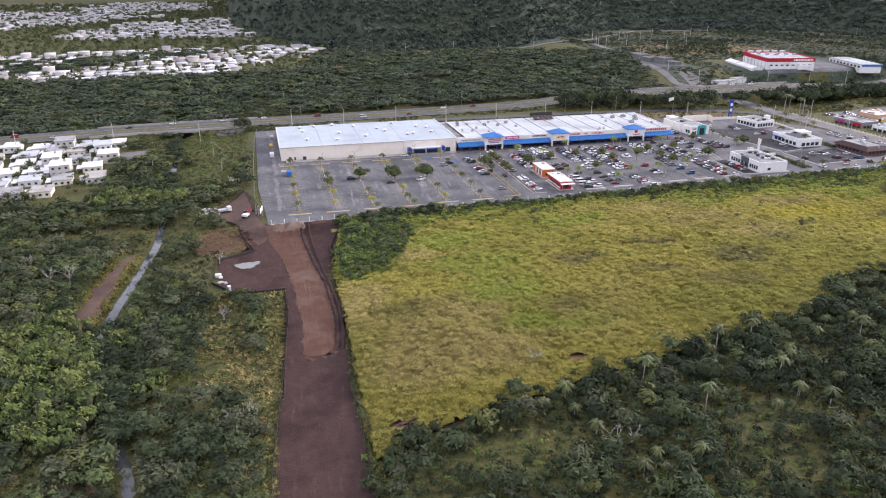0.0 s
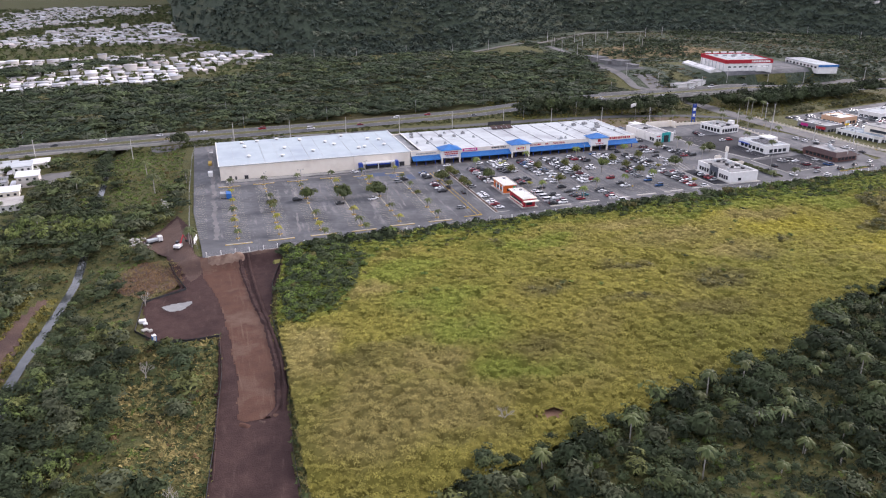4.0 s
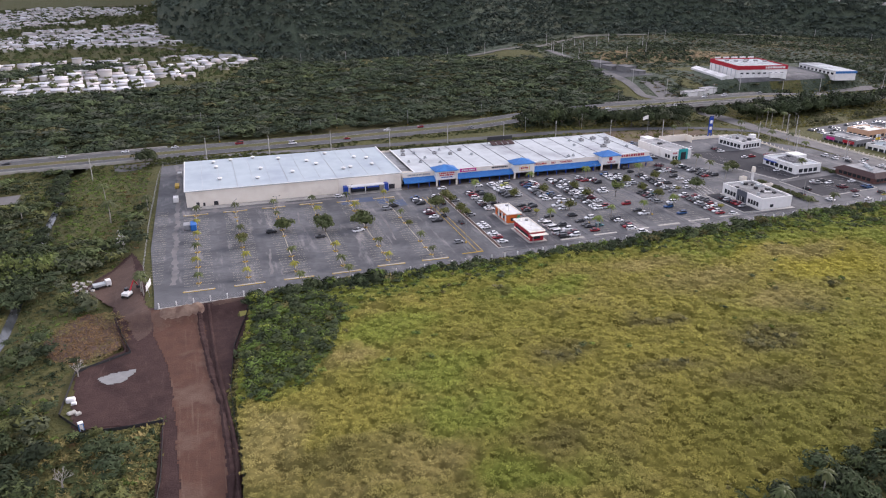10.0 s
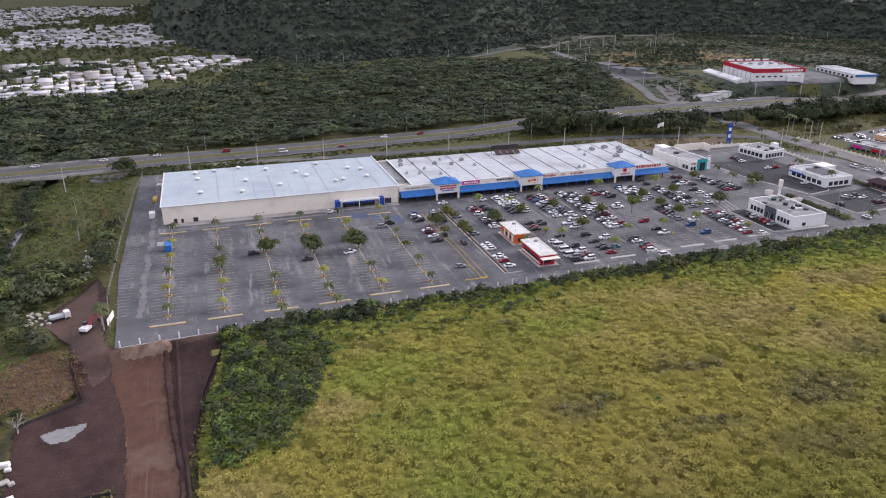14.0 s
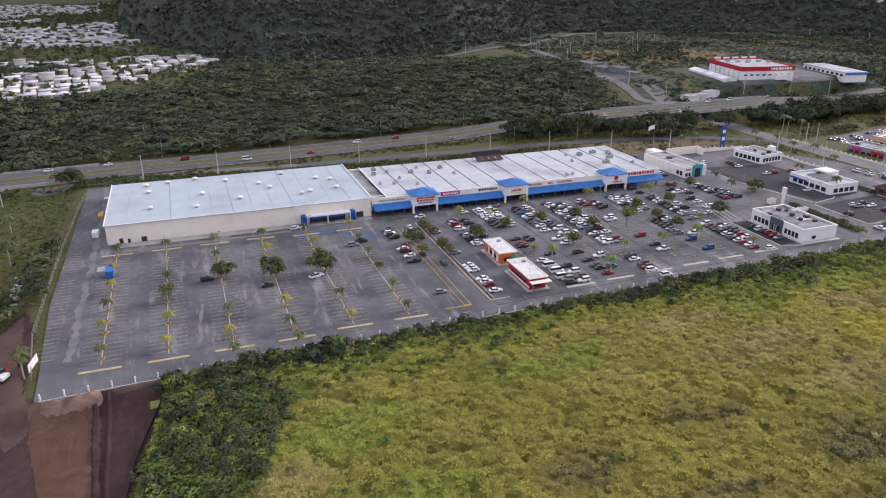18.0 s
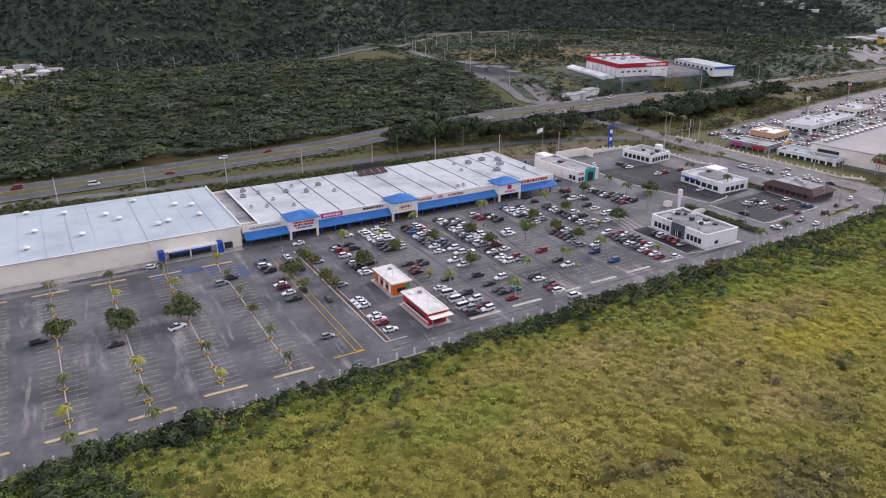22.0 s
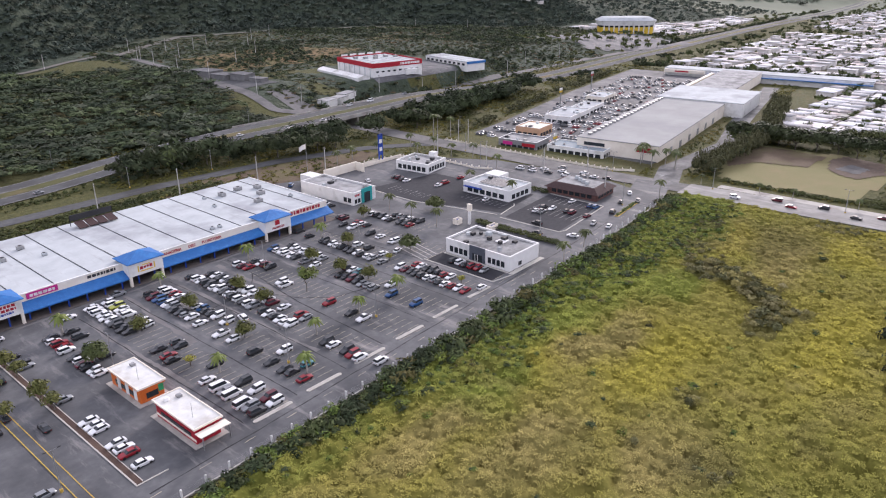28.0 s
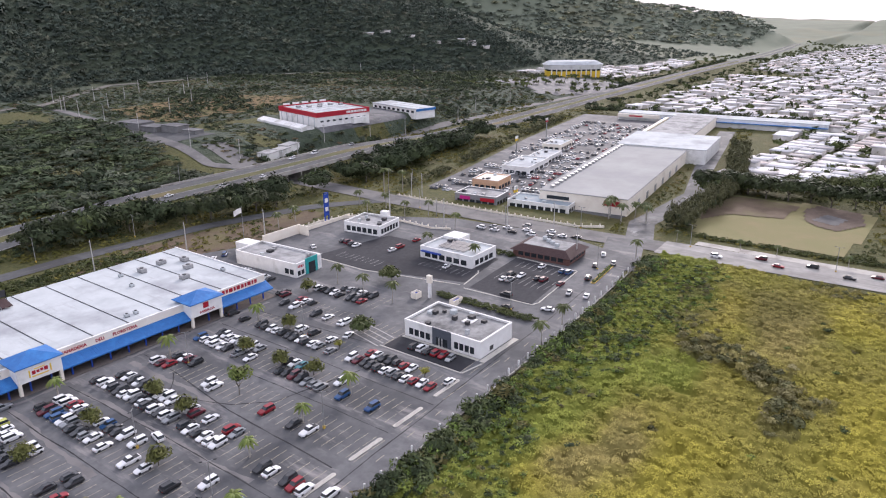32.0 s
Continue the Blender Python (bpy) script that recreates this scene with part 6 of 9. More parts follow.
def bamboo_ok(x, y):
    left = (x > -100 + 0.2 * (y + 150)) & (x < creek_x(y) - 3) & (y > -150) & (y < -62 - 0.25 * (x + 90)) & (fbm(x, y, 26, 95) > -0.32)
    clumps = (np.hypot((x + 47) / 8, (y + 90) / 9) < 1) | (np.hypot((x + 37) / 6, (y + 124) / 8) < 1) | ((np.hypot((x + 60) / 24, (y - 58) / 14) < 1) & (fbm(x, y, 18, 96) > -0.2))
    return left | clumps


def fountain(seed, culms=15, leaves=17):
    """A bamboo clump of unit radius: culms arching outwards, feathered with drooping leaf sprays."""
    q = np.random.RandomState(seed)
    v = []
    for k in range(culms):
        a, out, top = q.uniform(0, 2 * math.pi), q.uniform(0.25, 1.0), q.uniform(0.75, 1.15)
        d = np.array((math.cos(a), math.sin(a), 0.0))
        side = np.array((-d[1], d[0], 0.0))
        for s in q.uniform(0.35, 1.0, leaves):
            p = d * out * s**1.8 + (0, 0, top * (1.25 * s - 0.45 * s**3)) + q.normal(0, 0.06, 3)
            n = (d * q.uniform(0.2, 0.8) + side * q.normal(0, 0.7)) * 0.15
            w = np.cross(n, (0, 0, 1)) * q.uniform(0.35, 0.7)
            v += [p - w, p + w, p + n * q.uniform(0.9, 1.5) - (0, 0, q.uniform(0.03, 0.11))]
    v = np.array(v)
    f = np.arange(len(v)).reshape(-1, 3)
    bv, bf = blob(q, 0.5)
    return np.concatenate([v, bv * (1, 1, 0.9) + (0, 0, 0.42)]), np.concatenate([f, bf + len(v)]), np.r_[np.zeros(len(f), int), np.ones(len(bf), int)]


FOUNTAINS = [fountain(300 + s) for s in range(5)]
x, y = scatter(rs, -110, -190, -25, 80, 3.7, lambda x, y: bamboo_ok(x, y) & (fbm(x, y, 15, 94) > -0.3))
big = fbm(x, y, 13, 94)
r = rs.uniform(2.4, 4.0, len(x)) * (1 + 0.35 * big)
wood("bamboo", np.c_[x, y, land(x, y) - 0.3 + 1.5 * np.maximum(big, 0), r, rs.uniform(1.5, 2.3, len(x))], FOUNTAINS, FOLIAGE, "feathery green bamboo clumps by the creek", "bamboo", 10, blend(rs, len(x), [(0.11, 0.145, 0.043), (0.14, 0.175, 0.052), (0.165, 0.19, 0.06), (0.08, 0.11, 0.036)], (0.4, 0.35, 0.2, 0.15), 0.12))


# dark wood at the field's south-east edge
def wood_line(x):
    return np.interp(x, [10, 17, 44, 67, 117, 174, 210, 300, 380], [-166, -164, -156, -152, -139, -127, -108, -84, -70])


def edge_y(x, y):
    return wood_line(x) + 9 * fbm(x, y, 16, 99)


def bare_spot(x, y):
    return ((x > 20) & (x < 50) & (y > -163) & (y < -153)) | (np.hypot((x - 84) / 8, (y + 141) / 6) < 1)


x, y = scatter(rs, 18, -215, 330, -60, 3.6, lambda x, y: (y < edge_y(x, y)) & (fbm(x, y, 22, 97) + 0.18 * rs.normal(size=len(x)) > -0.16) & ~bare_spot(x, y))
r = np.where(rs.rand(len(x)) < 0.25, rs.uniform(2.6, 4.2, len(x)), rs.uniform(1.1, 2.5, len(x)))
pts = np.c_[x, y, land(x, y) + r * 0.6 + 0.3 + rs.uniform(0, 2.2, len(x)), r, rs.uniform(0.7, 1.2, len(x))]
deep_in = sst(40, 130, x)
patchy = sst(-0.25, 0.35, fbm(x, y, 18, 98))
wood("edge_wood", pts, NEAR, FOLIAGE, "dark leafy wood at the field's edge", "woods", 11, blend(rs, len(x), [BLACKISH, DEEP, DARKISH, MIDDLE, GREYISH, LIGHT], np.c_[0.12 + 0.3 * deep_in, 0.3 + 0.1 * deep_in, 0.35 - 0.15 * patchy, 0.05 + 0.14 * patchy, 0.08 + 0.1 * patchy, 0.05 * patchy * (1 - 0.6 * deep_in)], 0.2))
x, y = scatter(rs, 18, -215, 330, -60, 2.0, lambda x, y: (y < edge_y(x, y) + 9 * rs.rand(len(x)) ** 2) & ~(bare_spot(x, y) & (rs.rand(len(x)) < 0.85)) & (rs.rand(len(x)) < 0.85))
r = rs.uniform(0.5, 1.5, len(x))
pts = np.c_[x, y, raised(x, y, r, 0.25) + 0.2, r, rs.uniform(0.6, 1.0, len(x))]
fresh = sst(-0.2, 0.3, fbm(x, y, 20, 108)) * sst(170, 60, x)
wood("undergrowth", pts, LOW, FOLIAGE, "weedy undergrowth in the edge wood", "undergrowth", 20, blend(rs, len(x), [BLACKISH, DEEP, MIDDLE, RANK, OLIVE], np.c_[0.3 - 0.25 * fresh, 0.4 - 0.2 * fresh, 0.22 + 0 * fresh, 0.02 + 0.5 * fresh, 0.05 + 0 * fresh]))

def trail(x, y):
    """Trodden lines through the grass."""
    d = np.minimum(dist_line(x, y, [(276, -30), (286, -33), (298, -27), (312, -30)]), dist_line(x, y, [(262, -34), (258, -46), (266, -62), (262, -80)]))
    return sst(2.2, 0.5, d + 1.5 * fbm(x, y, 5, 138))


def puffs(x, y, size, seed):
    """Heights of crowded round clumps about that far apart, with creases between them."""
    q = np.random.RandomState(seed)
    jx, jy, big = q.rand(64, 64), q.rand(64, 64), q.uniform(0.62, 0.95, (64, 64))
    i, j = np.floor(x / size).astype(int), np.floor(y / size).astype(int)
    h = np.zeros(np.shape(x))
    for a in (-1, 0, 1):
        for b in (-1, 0, 1):
            u, v = (i + a) % 64, (j + b) % 64
            d = (x / size - i - a - jx[u, v]) ** 2 + (y / size - j - b - jy[u, v]) ** 2
            h = np.maximum(h, np.sqrt(np.maximum(0, big[u, v] ** 2 - d)))
    return h * size


def mounds(x, y):
    """Rounded mats of grass about two metres wide, some larger, with creases between them."""
    wx, wy = x + 2.6 * fbm(x, y, 8, 118, 3), y + 2.6 * fbm(x, y, 8, 120, 3)
    wide = np.clip(0.5 + 1.2 * fbm(x, y, 30, 122), 0, 1)
    return (1 - 0.4 * wide) * 0.8 * puffs(wx, wy * 1.35, 2.4, 111) + wide * 0.55 * puffs(wx * 0.8, wy * 1.2, 4.0, 123)


def field_lift(x, y):
    """Swells of the matted grass."""
    return 1.45 * mounds(x, y) - 1.0 + 0.9 * fbm(x, y, 14, 113, 2) + 0.35 * fbm(x, y, 4.5, 117, 2) - 0.5 * trail(x, y)


# hedge of weeds below the fence and bushes in the field
x, y = scatter(rs, 29, -30, 372, 20, 1.7, lambda x, y: (y < fence_y(x) - 2.4) & (y > fence_y(x) - 7.5 - 6 * np.maximum(fbm(x, y, 18, 101), -0.5)))
r = rs.uniform(0.9, 2.2, len(x)) * (1 + 0.7 * fbm(x, y, 14, 104))
tall = (np.hypot(x - 52, y + 2) < 3) | (np.hypot(x - 76, y) < 3.5) | (np.hypot(x - 70, y + 1) < 2)
r = np.where(tall, r * 1.6, r)
open_up = np.clip(sst(110, 260, x) + 0.5 * fbm(x, y, 20, 110), 0, 1)
wood("weed_hedge", np.c_[x, y, raised(x, y, r, 0.55) + 0.6 * np.maximum(field_lift(x, y), 0), r, rs.uniform(0.75, 1.15, len(x))], SHRUB, FOLIAGE, "dark rank hedge below the fence", "weeds", 13, blend(rs, len(x), [BLACKISH, DEEP, DARKISH, MIDDLE, RANK, OLIVE], np.c_[0.18 - 0.17 * open_up, 0.4 - 0.3 * open_up, 0.35 - 0.05 * open_up, 0.12 + 0.4 * open_up, 0.04 + 0.22 * open_up, 0.02 + 0.2 * open_up]))


def fresh_patch(x, y):
    """Where rank green weeds stand: below the fence, wide beside the haul road, and near the corner road."""
    d = fence_y(x) - y
    wide = 11 + 16 * fbm(x, y, 40, 105) + 8 * sst(150, 100, x) + 46 * sst(62, 44, x) + 16 * np.exp(-(((x - 212) / 22) ** 2)) + 12 * sst(240, 280, x)
    return np.clip((wide - d) / 14 + 0.5 + 0.9 * fbm(x, y, 9, 106), 0, 1)


def spots(x, y, table):
    """How far (x, y) lies within a few ragged patches of (x, y, half width, half depth): 1 inside, 0 outside."""
    wx, wy = x + 11 * fbm(x, y, 16, 131), y + 8 * fbm(x, y, 13, 135)
    out = np.zeros(np.shape(x))
    for cx, cy, w, h in table:
        out = np.maximum(out, np.exp(-(((wx - cx) / w) ** 2 + ((wy - cy) / h) ** 2) ** 1.5))
    return out


STRAW_SPOTS = ((49, -128, 26, 17), (38, -112, 14, 13), (61, -106, 15, 9), (56, -52, 13, 8), (28, -88, 9, 22), (178, -17, 19, 7), (192, -38, 24, 10), (204, -58, 18, 9), (241, -26, 18, 9), (330, -45, 20, 10))
FRESH_SPOTS = ((125, -24, 20, 8), (140, -27, 12, 7), (204, -15, 14, 9), (75, -68, 14, 10), (80, -90, 17, 11), (85, -119, 16, 9), (68, -39, 15, 9), (278, -12, 24, 9), (243, -8, 20, 8), (286, -22, 18, 9))
# yellow grass, brightened in colour for the sun falling on the far field
SUNNY_YELLOW_SPOTS = ((240, -42, 26, 12), (361, -61, 30, 20), (279, -73, 34, 13), (230, -20, 20, 8), (340, -24, 18, 10), (300, -5, 14, 6))
DULL_SPOTS = ((42, -96, 10, 4), (115, -68, 13, 7), (352, -38, 24, 12), (150, -59, 10, 5), (142, -87, 13, 6), (181, -83, 13, 8), (100, -104, 12, 6), (209, -68, 10, 8), (160, -100, 16, 7))
BUSHES = ((149, -59, 5.5, 3.2), (158, -60, 4, 2.5), (117, -70, 7, 4), (142, -87, 6.5, 3), (180, -83, 8, 5.5), (232, -55, 4, 3), (210, -64, 4, 3), (207, -74, 4.5, 3), (209, -52, 3, 2), (324, -14, 9, 5), (317, -25, 7, 4), (379, -52, 4, 12), (112, -21, 4, 2), (345, -8, 9, 4))
THICKET = [(307, -29), (307, -36), (304, -46), (292, -53), (276, -55)]


def in_thicket(x, y):
    return dist_line(x, y, THICKET) < np.interp(x, [270, 292, 306], [2.5, 8, 7.5]) * (1 + 1.3 * fbm(x, y, 9, 150))


def bush_cover(x, y):
    return in_thicket(x, y) | (spots(x, y, BUSHES) > 0.42)


def field_tone(x, y):
    """Colour of the grass: yellow-green, with straw, fresh green, sun-bright yellow and dull patches, darkened
    southwards for cloud shade.
    """
    c = np.empty((*np.shape(x), 3))
    c[:] = (0.305, 0.272, 0.06)
    for w, rgb in (
        (0.85 * sst(-0.2, 0.4, fbm(x, y, 38, 112)), (0.262, 0.252, 0.054)),
        (1.1 * spots(x, y, SUNNY_YELLOW_SPOTS), (0.39, 0.342, 0.056)),
        (1.1 * spots(x, y, STRAW_SPOTS) + 0.4 * sst(0.1, 0.5, fbm(x, y, 24, 136)), (0.355, 0.295, 0.1)),
        (1.1 * spots(x, y, FRESH_SPOTS), (0.25, 0.28, 0.052)),
        (0.9 * spots(x, y, DULL_SPOTS), (0.205, 0.178, 0.058)),
        (0.9 * np.clip(fresh_patch(x, y) * 1.4 - 0.2, 0, 1), (0.205, 0.238, 0.046)),
        (0.6 * sst(0.15, 0.6, fbm(x, y, 9, 137)), (0.215, 0.192, 0.058)),
        (0.5 * spots(x, y, BUSHES) + 0.6 * in_thicket(x, y), (0.14, 0.128, 0.055)),
    ):
        w = np.clip(w, 0, 1)[..., None]
        c = c * (1 - w) + np.array(rgb) * w
    # cloud shadow over the south end, multiplied into the grass colour
    return c * (1 - 0.22 * sst(-78, -112, y))[..., None]


x, y = scatter(rs, 22, -80, 376, 16, 2.0, lambda x, y: (y < fence_y(x) - 4.5) & (fresh_patch(x, y) + 0.25 * rs.normal(size=len(x)) > 0.55) & (rs.rand(len(x)) < 0.8) & (x > np.interp(y, [-172, -90, -60, -27, 0], [21, 22, 23, 27, 32])))
beside = sst(66, 44, x)
clumpy = sst(-0.1, 0.4, fbm(x, y, 8, 109))
r = rs.uniform(0.5, 1.1, len(x)) * (1 + 0.9 * beside * clumpy + 0.7 * clumpy)
close = sst(22, 8, fence_y(x) - y)
wood("field_weeds", np.c_[x, y, raised(x, y, r, 0.5) + np.maximum(field_lift(x, y), 0), r, rs.uniform(0.5, 0.95, len(x))], SHRUB, FOLIAGE, "green weeds and bushes at the field's edge", "weeds", 19, blend(rs, len(x), [DEEP, DARKISH, MIDDLE, RANK, (0.16, 0.195, 0.04), OLIVE], np.c_[0.01 + 0.2 * beside * clumpy + 0.04 * close, 0.05 + 0.25 * beside + 0.12 * clumpy, 0.25 + 0.1 * close, 0.45 - 0.1 * beside, 0.4 - 0.28 * np.maximum(beside, close), 0.08 + 0.1 * sst(230, 300, x)]))

x, y = scatter(rs, 22, -76, 66, 0, 1.8, lambda x, y: (spots(x, y, ((38, -12, 16, 9), (33, -30, 13, 13), (36, -52, 12, 14), (47, -20, 12, 7))) + 0.6 * fbm(x, y, 7, 158) > 0.45) & (y < fence_y(x) - 6) & (x > np.interp(y, [-90, -60, -27, 0], [23, 24, 28, 33])))
r = rs.uniform(0.9, 2.0, len(x)) * (1 + 0.5 * fbm(x, y, 7, 159))
wood("rank_bushes", np.c_[x, y, raised(x, y, r, 0.5) + np.maximum(field_lift(x, y), 0), r, rs.uniform(0.6, 1.0, len(x))], SHRUB, FOLIAGE, "rank dark green bushes beside the haul road", "bushes", 56, blend(rs, len(x), [DEEP, DARKISH, MIDDLE, RANK], (0.04, 0.2, 0.42, 0.5)))
x, y = scatter(rs, 60, -110, 384, 8, 1.9, lambda x, y: bush_cover(x, y) & (y < fence_y(x) - 5) & (fbm(x, y, 6, 154) + 0.35 * rs.normal(size=len(x)) > -0.02))
thick = in_thicket(x, y)
r = rs.uniform(0.5, 1.4, len(x)) * np.where(thick, 1.5, 1.0)
wood("field_bushes", np.c_[x, y, raised(x, y, r, 0.5) + np.maximum(field_lift(x, y), 0) + 0.5 * thick, r, rs.uniform(0.6, 1.0, len(x))], BUSHY, FOLIAGE, "dull olive bushes in the field", "bushes", 14, blend(rs, len(x), [(0.1, 0.102, 0.046), (0.145, 0.138, 0.062), (0.19, 0.17, 0.075), (0.24, 0.21, 0.075)], (0.2, 0.4, 0.4, 0.25)))


def field_ok(x, y):
    return (y < fence_y(x) - 4) & (y > wood_line(x) - 5) & (x > np.interp(y, [-172, -90, -60, -27, 0], [19.5, 21.5, 21.5, 26, 31])) & (x < 384) & (np.hypot((x - 84) / 2.8, (y + 141) / 1.7) > 1 + 1.2 * fbm(x, y, 3, 119)) & (np.hypot((x - 28) / 4, (y + 157) / 1.7) > 1 + 1.2 * fbm(x, y, 3, 119)) & (np.hypot((x - 294) / 2.6, (y + 59) / 2.2) > 1 + 1.2 * fbm(x, y, 3, 119))


# matted thatch under the long grass, its tone darkened for shade between clumps
xs, ys = np.meshgrid(np.arange(18, 386, 0.75), np.arange(-176, 16, 0.75))
idx = np.arange(xs.size).reshape(xs.shape)
quads = np.stack([idx[:-1, :-1], idx[:-1, 1:], idx[1:, 1:], idx[1:, :-1]], -1).reshape(-1, 4)
mid = xs.ravel()[quads].mean(1), ys.ravel()[quads].mean(1)
quads = quads[field_ok(*mid)]
used, inv = np.unique(quads, return_inverse=True)
x, y = xs.ravel()[used] + rs.uniform(-0.3, 0.3, len(used)), ys.ravel()[used] + rs.uniform(-0.3, 0.3, len(used))
carpet = from_arrays("field_grass", np.c_[x, y, land(x, y) + field_lift(x, y)], inv.reshape(-1, 4), SHADED_THATCH)
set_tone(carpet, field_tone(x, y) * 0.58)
carpet.data.polygons.foreach_set("use_smooth", [True] * len(carpet.data.polygons))
tagged(carpet, "matted yellow-green thatch of the grass field, darkened for shade between clumps", "field", kind="stuff")


# long grass in tufts and drooping clumps
def tuft(seed, blades=7):
    q = np.random.RandomState(seed)
    v, f = [], []
    for k in range(blades):
        a = q.uniform(0, 2 * math.pi)
        o = q.normal(0, 0.45, 2)
        d = np.array((math.cos(a), math.sin(a)))
        w = np.array((-d[1], d[0])) * q.uniform(0.2, 0.4)
        h = q.uniform(0.4, 0.95)
        n = len(v)
        v += [(*(o - w * 1.2), 0.0), (*(o + w * 1.2), 0.0), (*(o + d * 0.95), h)]
        f += [(n, n + 1, n + 2)]
    return np.array(v), np.array(f), np.zeros(len(f), int)


def clump(seed, blades=19):
    """A clump of unit radius: blades rising from the middle and drooping outwards, mostly to one side."""
    q = np.random.RandomState(seed)
    v, f = [], []
    for k in range(blades):
        a = q.normal(0, 1.5)
        d = np.array((math.cos(a), math.sin(a)))
        w = np.array((-d[1], d[0])) * q.uniform(0.09, 0.16)
        o = q.normal(0, 0.36, 2)
        reach, h = q.uniform(0.42, 1.0), q.uniform(0.75, 1.1)
        n = len(v)
        m, e = o + d * reach * 0.45, o + d * reach
        v += [(*o, 0.15 * h), (*(m - w), h), (*(m + w), h), (*e, h * q.uniform(0.3, 0.75))]
        f += [(n, n + 2, n + 1), (n + 1, n + 2, n + 3)]
    return np.array(v), np.array(f), np.zeros(len(f), int)


TUFTS = [tuft(s) for s in range(6)]
CLUMPS = [clump(400 + s) for s in range(8)]
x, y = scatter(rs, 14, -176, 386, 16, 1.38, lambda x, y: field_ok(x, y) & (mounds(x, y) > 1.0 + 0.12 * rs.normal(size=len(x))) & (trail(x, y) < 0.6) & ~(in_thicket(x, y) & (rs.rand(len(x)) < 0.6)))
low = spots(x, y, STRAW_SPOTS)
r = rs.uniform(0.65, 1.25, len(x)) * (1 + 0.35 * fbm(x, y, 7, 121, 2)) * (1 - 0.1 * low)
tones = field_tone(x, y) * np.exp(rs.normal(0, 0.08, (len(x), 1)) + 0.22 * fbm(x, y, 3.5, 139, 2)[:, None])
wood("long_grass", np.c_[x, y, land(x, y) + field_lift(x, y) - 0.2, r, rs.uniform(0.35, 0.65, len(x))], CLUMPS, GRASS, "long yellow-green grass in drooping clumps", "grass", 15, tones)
x, y = scatter(rs, -75, -190, 4, -62, 1.3, lambda x, y: west_ok(x, y) & (fbm(x, y, 30, 140) > -0.25))
r = rs.uniform(0.6, 1.3, len(x))
pts = np.c_[x, y, land(x, y) - 0.05, r, rs.uniform(0.5, 1.0, len(x))]
dry = fbm(x, y, 16, 141) + 0.25 * rs.normal(size=len(x)) + np.where((x > -26) & (y > -136), 0.25, -0.5) > 0
wood("long_grass", pts, TUFTS, FOLIAGE, "tall dry and olive grass beside the haul road", "grass", 16, np.where(dry[:, None], blend(rs, len(x), [STRAW, (0.24, 0.2, 0.075), OLIVE], (0.3, 0.4, 0.3)), blend(rs, len(x), [OLIVE, MIDDLE, (0.1, 0.105, 0.04)], (0.2, 0.5, 0.3))))
yp = rs.uniform(-88, -12, 260)
xp = -62 + (yp + 50) * 0.11 + rs.choice((-1, 1), 260) * rs.uniform(2.4, 5.5, 260)
wood("verge_weeds", np.c_[xp, yp, land(xp, yp), rs.uniform(0.6, 1.5, 260), rs.uniform(0.5, 0.9, 260)], LOW, TUFT_OLIVE, "dull weeds along the creek path", "weeds", 51)
# weeds on both edges of the haul road, dry tufts by the creek
ye = np.arange(-200, -62, 0.55)
xe = np.interp(ye, [-200, -160, -135, -86, -62], [-6.4, -4.4, -2.4, 1.6, 2.6])
yf = np.arange(-200, 0, 0.55)
xf = np.interp(yf, [-200, -164, -134, -92, -60, -27, -4], [16.5, 18.5, 18.5, 21.5, 19.6, 24.6, 31.5])
x = np.r_[xe + rs.uniform(-3.4, 0.2, len(xe)), xe + rs.uniform(-3.4, 0.4, len(xe)), xf + rs.uniform(-0.2, 3.2, len(xf)), xf + rs.uniform(-0.2, 3.2, len(xf))]
y = np.r_[ye, ye, yf, yf] + rs.uniform(-0.4, 0.4, len(x))
r = rs.uniform(0.5, 1.1, len(x))
wood("verge_weeds", np.c_[x, y, raised(x, y, r, 0.1), r, rs.uniform(0.5, 0.9, len(x))], TUFTS + LOW, FOLIAGE, "dull weeds along the haul road", "weeds", 28, blend(rs, len(x), [OLIVE, MIDDLE, (0.2, 0.17, 0.06)], (0.3, 0.3, 0.35)))
x, y = scatter(rs, -36, -28, -8, 14, 0.9, lambda x, y: np.hypot((x + 21) / 12.5, (y + 7) / 17.5) < 1)
wood("dry_tufts", np.c_[x, y, land(x, y) + 0.05, rs.uniform(0.4, 0.9, len(x)), rs.uniform(0.4, 0.9, len(x))], TUFTS, mat("tuft_russet", (0.13, 0.075, 0.035), (0.19, 0.12, 0.055), 0.2, 0.9, 0.0, 0.08, (0.15, 0.14, 0.05), 0.5, island=0.2), "reddish dry grass by the pad", "grass", 29)


